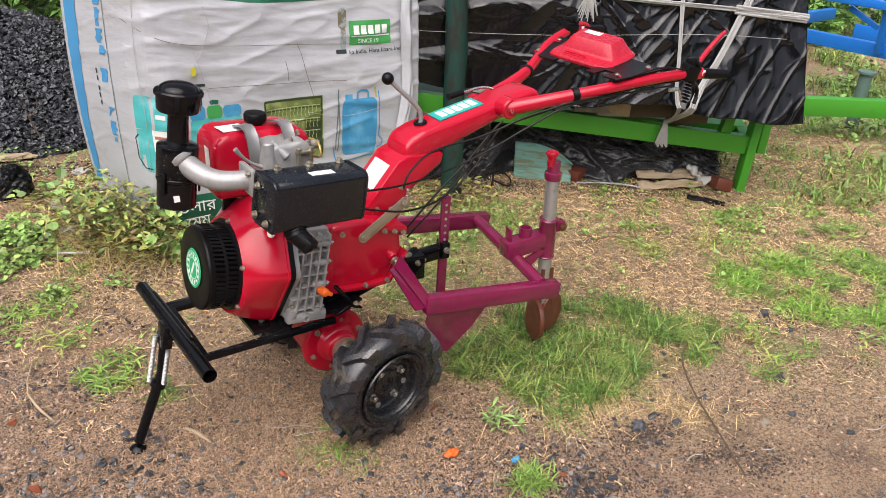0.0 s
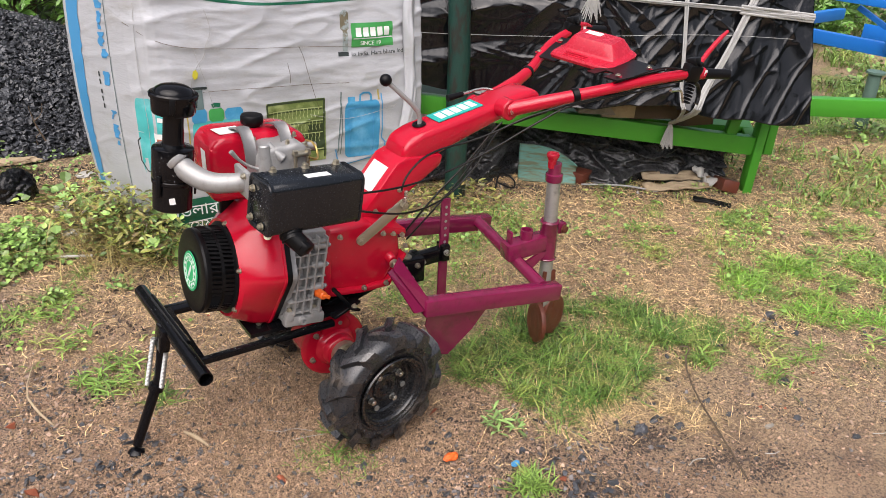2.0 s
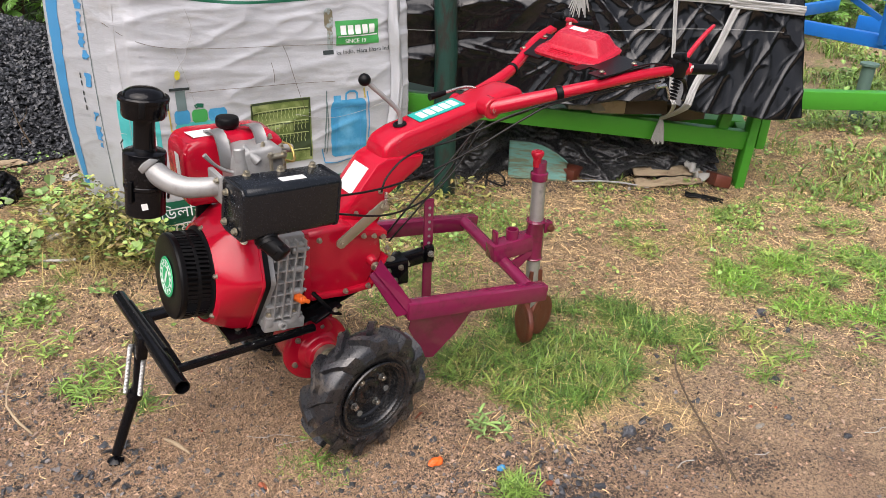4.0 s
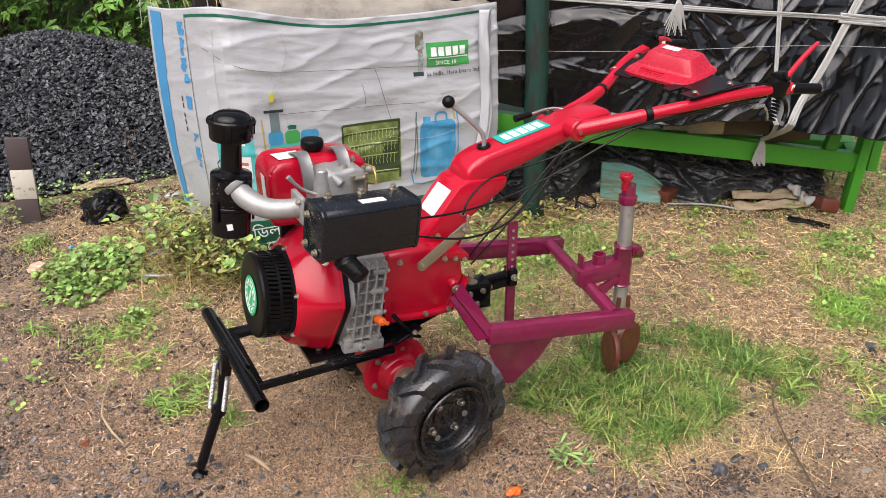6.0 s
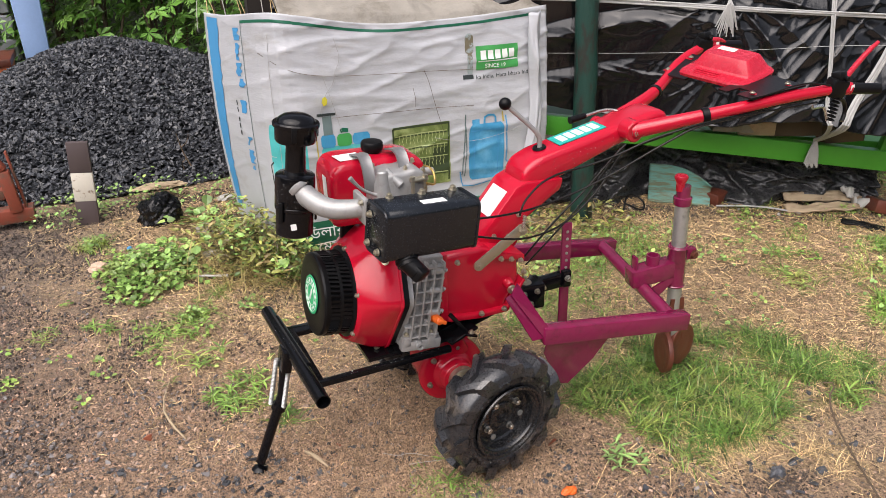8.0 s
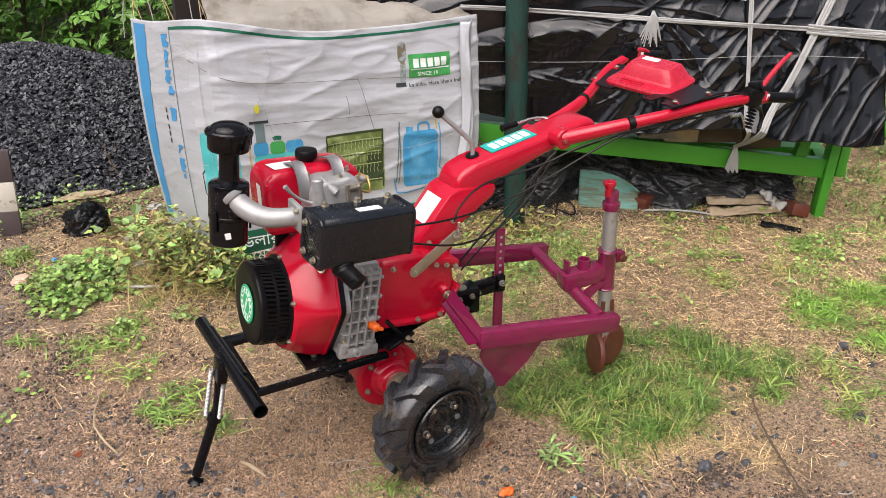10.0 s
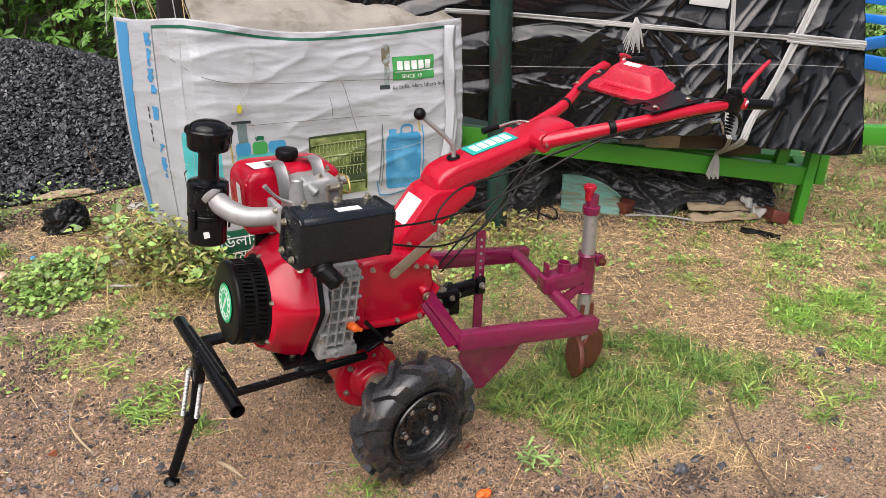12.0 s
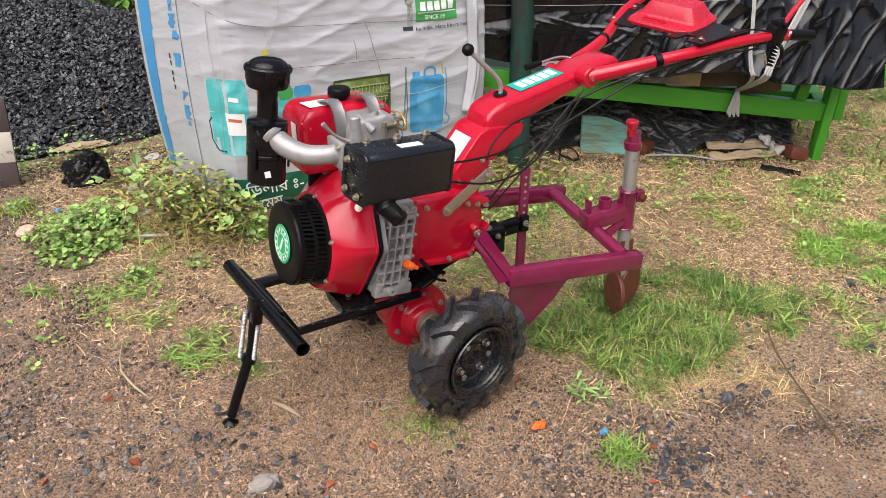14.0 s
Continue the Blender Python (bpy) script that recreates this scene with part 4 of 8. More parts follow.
blk = B()
prism(blk, [(-0.225, 0.70), (-0.12, 0.70), (-0.115, 0.60), (-0.12, 0.45), (-0.16, 0.425), (-0.225, 0.42), (-0.225, 0.50), (-0.225, 0.60)], -0.156, 0.16, bevel=0.008)
engine = leaning(part("engine", blk, ALU, tiller, "cast aluminium crankcase with ribs"), 7, -0.25, 0.58)
for i in range(4):
    x = -0.205 + 0.026 * i
    rb = B()
    beam(rb, (x - 0.006, -0.1665, 0.45), (x, -0.1665, 0.69), 0.027, 0.0060, Vector((1, 0, 0)), 0.002)
    part("rib", rb, ALU, engine)
for i in range(7):
    z = 0.455 + 0.036 * i
    rb = B()
    beam(rb, (-0.232, -0.1655, z), (-0.122, -0.1655, z + 0.004), 0.024, 0.0060, Vector((0, 0, 1)), 0.002)
    part("rib", rb, ALU, engine)
for z in (0.53, 0.60, 0.66):
    rb = B()
    cyl(rb, (-0.165, -0.168, z), (-0.122, -0.168, z), 0.0110, bevel=0.003)
    part("bolt_boss", rb, ALU, engine)
    part("bolt", hex_bolt(B(), (-0.121, -0.168, z), (1, 0, 0), 0.0065, 0.005), STEEL, engine)
ft = B()
box(ft, (0.125, 0.30, 0.022), pose(-0.172, 0, 0.428), 0.005)
box(ft, (0.125, 0.030, 0.034), pose(-0.172, -0.158, 0.426), 0.006)
for x in (-0.220, -0.142):
    box(ft, (0.026, 0.030, 0.030), pose(x, -0.160, 0.440), 0.006)
lathe(ft, [(0.006, 0.0), (0.006, 0.014), (0.012, 0.014), (0.014, 0.0)], Matrix.Translation((-0.180, -0.170, 0.428)) @ Matrix.Rotation(radians(90), 4, "X"), 20)
for x, z in ((-0.205, 0.487), (-0.165, 0.50)):
    lathe(ft, [(0.003, 0.0), (0.003, 0.010), (0.007, 0.010), (0.009, 0.0)], Matrix.Translation((x, -0.166, z)) @ Matrix.Rotation(radians(90), 4, "X"), 16)
part("engine_foot", ft, ALU, engine)
for x in (-0.220, -0.142):
    part("bolt", hex_bolt(B(), (x, -0.162, 0.455), (0, 0, 1), 0.009, 0.008), ZINC, engine)
dp = B()
cyl(dp, (-0.14, -0.16, 0.51), (-0.135, -0.205, 0.515), 0.014, 0.012, bevel=0.003)
box(dp, (0.026, 0.010, 0.012), pose(-0.13, -0.208, 0.515, 0, 25, 0), 0.004)
part("oil_plug", dp, ORANGE, engine, "orange oil filler plug")

kl = B()
beam(kl, (-0.102, -0.174, 0.500), (-0.046, -0.180, 0.424), 0.006, 0.013, Vector((1, 0, 0.6)))
box(kl, (0.036, 0.034, 0.007), pose(-0.036, -0.178, 0.416, 0, 25, 8), 0.002)
speed = part("speed_lever", kl, BLACK, tiller, "small black speed lever on the crankcase")
part("bolt", hex_bolt(B(), (-0.034, -0.180, 0.420), (0.3, 0, 1), 0.007, 0.005), ZINC, speed)

# blower housing round the flywheel
FYC, FZC = -0.022, 0.556
CORNERS = ((-0.215, 0.585), (-0.135, 0.735), (-0.02, 0.775), (0.12, 0.735), (0.18, 0.575), (0.12, 0.42), (-0.03, 0.378), (-0.125, 0.408))


def shroud_ring(x, k, grow=1.0, n=96):
    """Between the round mouth (k 0) and the cornered back edge (k 1)."""
    out = []
    for i in range(n):
        a = 2 * math.pi * i / n
        best = 9.0
        for (y0, z0), (y1, z1) in zip(CORNERS, CORNERS[1:] + CORNERS[:1]):
            ey, ez = y1 - y0, z1 - z0
            ny, nz = ez, -ey
            d = math.hypot(ny, nz)
            ny, nz = ny / d, nz / d
            h = (y0 - FYC) * ny + (z0 - FZC) * nz
            if h < 0:
                ny, nz, h = -ny, -nz, -h
            dot = math.cos(a) * ny + math.sin(a) * nz
            if dot > 0.05:
                best = min(best, h / dot)
        r = (0.150 * (1 - k) + best * k) * grow
        out.append([a, r])
    rr = [p[1] for p in out]
    for _ in range(1):
        rr = [(rr[i - 1] + 2 * rr[i] + rr[(i + 1) % n]) / 4 for i in range(n)]
    return [(x, FYC + r * math.cos(p[0]), FZC + r * math.sin(p[0])) for p, r in zip(out, rr)]


cw = B()
loft(cw, [shroud_ring(-0.372, 0, 0.86), shroud_ring(-0.376, 0, 0.94), shroud_ring(-0.366, 0, 1.0), shroud_ring(-0.352, 0.22), shroud_ring(-0.334, 0.52, 0.995), shroud_ring(-0.312, 0.80), shroud_ring(-0.290, 0.95), shroud_ring(-0.266, 1.0), shroud_ring(-0.264, 1.0, 1.02), shroud_ring(-0.258, 1.0, 1.02)])
cowl = leaning(part("blower_housing", cw, RED, tiller, "glossy red sheet-metal blower housing", 22), 7, -0.25, 0.58)
gk = B()
loft(gk, [shroud_ring(-0.2575, 1.0, 0.99), shroud_ring(-0.240, 1.0, 0.99)])
part("gasket", gk, BLACK_MATT, cowl)
gk = B()
loft(gk, [shroud_ring(-0.2395, 1.0, 0.965), shroud_ring(-0.224, 1.0, 0.965)])
part("back_flange", gk, ALU, cowl)
part("bolt", hex_bolt(B(), (-0.30, -0.155, 0.70), (-0.6, -0.6, 0.3), 0.009, 0.007), ZINC, cowl)
part("bolt", hex_bolt(B(), (-0.285, -0.105, 0.405), (-0.5, -0.6, -0.3), 0.008, 0.007), ZINC, cowl)
for a in (20, 95, 160, 215, 300):
    part("bolt", hex_bolt(B(), (-0.372, FYC + 0.139 * math.cos(radians(a)), FZC + 0.139 * math.sin(radians(a))), (-1, 0, 0), 0.007, 0.006), ZINC, cowl)
# recoil starter with slots
mx = Matrix.Translation((-0.37, FYC, FZC)) @ Matrix.Rotation(radians(-90), 4, "Y")
st = B()
lathe(st, [(0, 0.0), (0.133, 0.0), (0.133, 0.006), (0.126, 0.010), (0.108, 0.012), (0.106, 0.070), (0.119, 0.072), (0.121, 0.076), (0.121, 0.086), (0.117, 0.091), (0.104, 0.094), (0.07, 0.091), (0, 0.091)], mx, 56)
starter = leaning(part("recoil_starter", st, BLACK_MATT, tiller, "black slotted recoil starter cover"), 7, -0.25, 0.58)
for k in range(56):
    a = 2 * math.pi * k / 56
    for h0, h1 in ((0.009, 0.038), (0.045, 0.074)):
        bb = B()
        p0 = mx @ Vector((0.117 * math.cos(a), 0.117 * math.sin(a), h0))
        p1 = mx @ Vector((0.117 * math.cos(a + 0.03), 0.117 * math.sin(a + 0.03), h1))
        beam(bb, p0, p1, 0.0062, 0.009, Vector((0, math.cos(a), math.sin(a))), 0.0)
        part("slat", bb, BLACK_MATT, starter)
bb = B()
lathe(bb, [(0.108, 0.037), (0.121, 0.037), (0.121, 0.046), (0.108, 0.046), (0.108, 0.037)], mx, 48)
part("slot_band", bb, BLACK_MATT, starter)
em = B()
lathe(em, [(0, 0.0955), (0.056, 0.0955), (0.057, 0.0935), (0.0, 0.0925)], mx, 40)
part("emblem", em, EMBLEM, starter, "round bright green emblem")
em = B()
lathe(em, [(0.030, 0.0965), (0.032, 0.0965), (0.032, 0.0955), (0.030, 0.0955), (0.030, 0.0965)], mx, 40)
lathe(em, [(0.048, 0.0965), (0.0495, 0.0965), (0.0495, 0.0955), (0.048, 0.0955), (0.048, 0.0965)], mx, 40)
part("emblem_ring", em, PRINT_WHITE, starter)
for k in range(14):
    a = 2 * math.pi * k / 14
    bb = B()
    p = mx @ Vector((0.040 * math.cos(a), 0.040 * math.sin(a), 0.0962))
    box(bb, (0.001, 0.007, 0.010), Matrix.Translation(p) @ Matrix.Rotation(a, 4, "X"))
    part("emblem_mark", bb, PRINT_WHITE, starter)
bb = B()
box(bb, (0.001, 0.010, 0.040), Matrix.Translation(mx @ Vector((0, 0, 0.0962))) @ Matrix.Rotation(radians(25), 4, "X"))
part("emblem_mark", bb, PRINT_WHITE, starter)
hd = B()
box(hd, (0.04, 0.02, 0.05), pose(-0.345, FYC + 0.06, FZC + 0.165), 0.006)
part("pull_handle", hd, BLACK_MATT, starter)

# muffler box
def rounded(w, h, r, n=6):
    """A rounded rectangle as (a, b) pairs."""
    out = []
    for cx, cy, a0 in ((w / 2 - r, h / 2 - r, 0), (-w / 2 + r, h / 2 - r, 90), (-w / 2 + r, -h / 2 + r, 180), (w / 2 - r, -h / 2 + r, 270)):
        for i in range(n + 1):
            a = radians(a0 + 90 * i / n)
            out.append((cx + r * math.cos(a), cy + r * math.sin(a)))
    return out


MC = Vector((-0.212, -0.258, 0.845))
mf = B()
loft(mf, [[(MC.x + dx, MC.y + a * g, MC.z + b * g) for a, b in rounded(0.116, 0.140, 0.021)] for dx, g in ((-0.136, 0.80), (-0.140, 0.86), (-0.140, 0.95), (-0.133, 1.0), (0.133, 1.0), (0.140, 0.95), (0.140, 0.86), (0.136, 0.80))])
muffler = part("muffler", mf, MUFFLER_BLACK, tiller, "glossy wet black sheet-metal muffler box")
muffler.matrix_local = Matrix.Translation(MC + Vector((-0.001, 0, -0.002))) @ Matrix.Rotation(radians(6), 4, "Z") @ Matrix.Rotation(radians(5.5), 4, "Y") @ Matrix.Rotation(radians(2), 4, "X") @ Matrix.Translation(-MC)
for dx in (-0.137, 0.129):
    sk = B()
    loft(sk, [[(MC.x + dx + e, MC.y + a, MC.z + b) for a, b in rounded(0.116 * g, 0.140 * g, 0.022)] for e, g in ((0.0, 1.0), (0.001, 1.025), (0.007, 1.025), (0.008, 1.0))])
    part("end_seam", sk, MUFFLER_BLACK, muffler)
for dx, dy in ((-0.085, 0.035), (0.01, 0.035), (0.105, 0.035)):
    part("bolt", hex_bolt(B(), (MC.x + dx, MC.y + dy, MC.z + 0.070), (0, 0, 1), 0.009, 0.008), ZINC, muffler)
for dy, dz in ((0.03, 0.035), (0.035, -0.045), (-0.02, -0.05)):
    part("bolt", hex_bolt(B(), (MC.x - 0.139, MC.y + dy, MC.z + dz), (-1, 0, 0), 0.008, 0.007), ZINC, muffler)
lb = B()
box(lb, (0.070, 0.024, 0.001), Matrix.Translation(MC + Vector((0.012, -0.022, 0.0710))), 0.0)
part("label_plate", lb, WHITE_LABEL, muffler, "white paper label")
ex = B()
for k in range(4):
    cyl(ex, (-0.275, -0.275 - 0.008 * k, 0.786 - 0.008 * k), (-0.275, -0.281 - 0.008 * k, 0.780 - 0.008 * k), 0.030 - 0.002 * (k % 2), seg=24)
cyl(ex, (-0.285, -0.285, 0.775), (-0.255, -0.325, 0.742), 0.027, 0.024, bevel=0.003)
box(ex, (0.042, 0.036, 0.040), pose(-0.255, -0.326, 0.742, 30, 10, 30), 0.008)
part("exhaust_spout", ex, BLACK_MATT, muffler, "short ribbed black exhaust spout")

# intake elbow and air cleaner
el = B()
sweep(el, [(-0.338, -0.185, 0.878), (-0.37, -0.178, 0.878), (-0.415, -0.152, 0.876), (-0.45, -0.115, 0.893), (-0.472, -0.085, 0.918)], [0.025, 0.025, 0.027, 0.028, 0.028], 20, 2)
box(el, (0.016, 0.085, 0.075), pose(-0.340, -0.180, 0.878), 0.006)
elbow = part("intake_elbow", el, ALU, tiller, "cast aluminium intake elbow")
elbow.matrix_local = Matrix.Translation((-0.012, 0, 0.009))
for y, z in ((-0.212, 0.905), (-0.148, 0.848)):
    part("bolt", hex_bolt(B(), (-0.348, y, z), (-1, 0, 0), 0.007, 0.006), ZINC, elbow)
fl_ = B()
cyl(fl_, (-0.478, -0.080, 0.930), (-0.470, -0.090, 0.918), 0.0335, 0.032, seg=28, bevel=0.003)
part("elbow_flange", fl_, ALU, elbow)
AC = (-0.503, -0.055)
cn = B()
mz = Matrix.Translation((AC[0], AC[1], 0))
lathe(cn, [(0, 0.797), (0.046, 0.797), (0.050, 0.80), (0.050, 0.868), (0.053, 0.871), (0.053, 0.878), (0.051, 0.880), (0.053, 0.884), (0.0525, 0.957), (0.0515, 0.962), (0.049, 0.964), (0.030, 0.966), (0.0285, 0.972), (0.0265, 0.973), (0.0255, 1.06), (0, 1.06)], mz, 40)
cleaner = leaning(part("air_cleaner", cn, BLACK, tiller, "black oil-bath air cleaner canister"), 6.5, AC[0], 0.80)
lb = B()
box(lb, (0.001, 0.015, 0.017), Matrix.Translation((AC[0], AC[1], 0.832)) @ Matrix.Rotation(radians(-108), 4, "Z") @ Matrix.Translation((0.0508, 0, 0)) @ Matrix.Rotation(radians(12), 4, "X"))
part("label_plate", lb, WHITE_LABEL, cleaner)
cp = B()
lathe(cp, [(0, 1.050), (0.050, 1.050), (0.054, 1.056), (0.055, 1.090), (0.060, 1.092), (0.061, 1.100), (0.058, 1.104), (0.050, 1.105), (0.049, 1.108), (0.044, 1.114), (0.034, 1.120), (0.022, 1.1235), (0, 1.125)], mz, 40)
part("rain_cap", cp, BLACK, cleaner)
for a in (10, 130, 250):
    ck = B()
    p = Vector((AC[0] + 0.058 * math.cos(radians(a)), AC[1] + 0.058 * math.sin(radians(a)), 1.08))
    box(ck, (0.008, 0.014, 0.040), Matrix.Translation(p) @ Matrix.Rotation(radians(a), 4, "Z"), 0.002)
    part("clip", ck, BLACK_MATT, cleaner)
    ck = B()
    p = Vector((AC[0] + 0.056 * math.cos(radians(a - 35)), AC[1] + 0.056 * math.sin(radians(a - 35)), 0.868))
    box(ck, (0.006, 0.012, 0.055), Matrix.Translation(p) @ Matrix.Rotation(radians(a - 35), 4, "Z"), 0.002)
    part("clip", ck, BLACK_MATT, cleaner)

# fuel tank, filler cap and cylinder head
tk = B()
prism(tk, [(-0.378, 0.76), (-0.388, 0.90), (-0.378, 0.935), (-0.35, 0.950), (-0.14, 0.950), (-0.105, 0.935), (-0.095, 0.90), (-0.095, 0.76)], -0.025, 0.125, bevel=0.022, seg=4)
tank = leaning(part("fuel_tank", tk, RED, tiller, "glossy red steel fuel tank"), 3, -0.25, 0.86)
fc = B()
lathe(fc, [(0, 0.945), (0.022, 0.945), (0.024, 0.955), (0.030, 0.957), (0.032, 0.962), (0.032, 0.977), (0.029, 0.982), (0.012, 0.983), (0, 0.983)], Matrix.Translation((-0.235, 0.055, 0)), 28)
part("filler_cap", fc, BLACK_MATT, tank, "black screw filler cap")
lb = B()
box(lb, (0.075, 0.055, 0.001), pose(-0.315, 0.03, 0.9512, 0, 0, 8))
part("label_plate", lb, WHITE_LABEL, tank)
lb = B()
box(lb, (0.001, 0.032, 0.085), pose(-0.3865, 0.02, 0.865, 0, -4, 0))
part("label_plate", lb, WHITE_LABEL, tank)
hd = B()
prism(hd, [(-0.285, 0.86), (-0.276, 0.918), (-0.258, 0.936), (-0.225, 0.940), (-0.205, 0.936), (-0.17, 0.944), (-0.145, 0.932), (-0.132, 0.90), (-0.135, 0.86), (-0.16, 0.70), (-0.28, 0.70)], -0.12, -0.02, bevel=0.012, seg=3)
cyl(hd, (-0.258, -0.112, 0.86), (-0.262, -0.106, 0.948), 0.018, 0.015, bevel=0.004)
cyl(hd, (-0.25, -0.095, 0.945), (-0.215, -0.125, 0.905), 0.010, 0.012, bevel=0.003)
cyl(hd, (-0.14, -0.08, 0.918), (-0.10, -0.08, 0.912), 0.011, bevel=0.003)
head = part("cylinder_head", hd, ALU, tiller, "cast aluminium cylinder head cover")
for x, y, z in ((-0.272, -0.06, 0.945), (-0.155, -0.06, 0.942), (-0.192, -0.10, 0.938), (-0.140, -0.10, 0.925)):
    part("bolt", hex_bolt(B(), (x, y, z), (0, 0, 1), 0.006, 0.008), ZINC, head)
for x in (-0.290, -0.185):
    br = B()
    arc = [(0.035, 0.956), (0.0, 0.966), (-0.03, 0.972), (-0.052, 0.966), (-0.068, 0.948), (-0.078, 0.92), (-0.084, 0.885)]
    rings = []
    for y, z in arc:
        w_ = 0.016
        rings.append([(x - w_, y, z), (x - w_, y - 0.004, z + 0.006), (x - w_ + 0.005, y - 0.002, z + 0.004), (x + w_ - 0.005, y - 0.002, z + 0.004), (x + w_, y - 0.004, z + 0.006), (x + w_, y, z)])
    loft(br, rings)
    part("tank_bracket", br, BRACKET, head)
ij = B()
box(ij, (0.05, 0.022, 0.010), pose(-0.165, -0.128, 0.915), 0.003)
cyl(ij, (-0.185, -0.132, 0.87), (-0.185, -0.132, 0.922), 0.005)
cyl(ij, (-0.148, -0.132, 0.87), (-0.148, -0.132, 0.922), 0.005)
cyl(ij, (-0.185, -0.132, 0.918), (-0.185, -0.132, 0.927), 0.008, seg=6)
cyl(ij, (-0.148, -0.132, 0.918), (-0.148, -0.132, 0.927), 0.008, seg=6)
part("injector_clamp", ij, ZINC, head)
pp = B()
sweep(pp, [(-0.148, -0.14, 0.905), (-0.125, -0.14, 0.895), (-0.112, -0.12, 0.90), (-0.108, -0.09, 0.925), (-0.12, -0.06, 0.925)], 0.0035, 8, 2)
part("fuel_pipe", pp, BRASS, head)
pp = B()
sweep(pp, [(-0.351, -0.10, 0.941), (-0.33, -0.10, 0.913), (-0.301, -0.10, 0.889), (-0.262, -0.11, 0.876), (-0.24, -0.11, 0.872)], [0.007, 0.0045, 0.0045, 0.006, 0.008], 8, 2)
part("decompression_lever", pp, ALU, head)

# column: slanted base box and the long arm
cbx = B()
prism(cbx, [(0.04, 0.645), (0.082, 0.695), (0.177, 0.807), (0.21, 0.82), (0.345, 0.81), (0.338, 0.775), (0.215, 0.70), (0.20, 0.65), (0.17, 0.60), (0.05, 0.60)], -0.07, 0.07, bevel=0.009)
column = part("column_base", cbx, RED, tiller, "red welded column box")
lb = B()
beam(lb, (0.098, 0.0, 0.7165), (0.160, 0.0, 0.7890), 0.085, 0.0015, Vector((-0.76, 0, 0.65)), 0.0)
part("label_plate", lb, WHITE_LABEL, column, "white paper label")
for x, z in ((0.10, 0.665), (0.15, 0.655), (0.185, 0.72)):
    part("bolt", hex_bolt(B(), (x, -0.070, z), (0, -1, 0), 0.0065, 0.006), BOLT, column)
ar = B()
prism(ar, [(0.203, 0.789), (0.200, 0.829), (0.219, 0.864), (0.272, 0.887), (0.69, 0.972), (0.727, 0.968), (0.747, 0.943), (0.731, 0.913), (0.56, 0.88), (0.355, 0.812), (0.22, 0.774)], -0.062, 0.062, bevel=0.022, seg=4)
arm = part("handle_column", ar, RED, tiller, "red fabricated arm with teal sticker")
sx0, sx1 = 0.345, 0.515


def arm_top(x):
    return 0.8895 + (x - 0.266) * 0.1958


tk = B()
beam(tk, (sx0, 0, arm_top(sx0)), (sx1, 0, arm_top(sx1)), 0.074, 0.0025, Vector((0, 0, 1)), 0.0)
part("sticker", tk, TEAL_STICKER, arm, "teal sticker with white block marks")
for k in range(5):
    x = sx0 + 0.018 + 0.029 * k
    mk = B()
    beam(mk, (x, 0.0, arm_top(x) + 0.0016), (x + 0.022, 0.0, arm_top(x + 0.022) + 0.0016), 0.046, 0.0025, Vector((0, 0, 1)), 0.0)
    part("sticker_mark", mk, PRINT_WHITE, arm)
# gear lever
gl = B()
sweep(gl, [(0.295, 0.0, 0.88), (0.298, 0.0, 0.915), (0.288, 0.002, 0.945), (0.195, 0.020, 1.032)], 0.0075, 10, 2)
glever = part("gear_lever", gl, ALU, tiller, "bright steel gear lever with black ball knob")
kb = B()
lathe(kb, [(0.019 * math.sin(math.pi * i / 12) + 0.0, -0.019 * math.cos(math.pi * i / 12)) for i in range(13)], Matrix.Translation((0.186, 0.024, 1.041)), 24)
part("knob", kb, BLACK_MATT, glever)
gs = B()
lathe(gs, [(0.010, 0.0), (0.022, 0.0), (0.020, 0.0045), (0.010, 0.0045), (0.010, 0.0)], pose(0.295, 0.0, 0.8945, 0, -11, 0), 20)
part("lever_seal", gs, BLACK_MATT, glever)


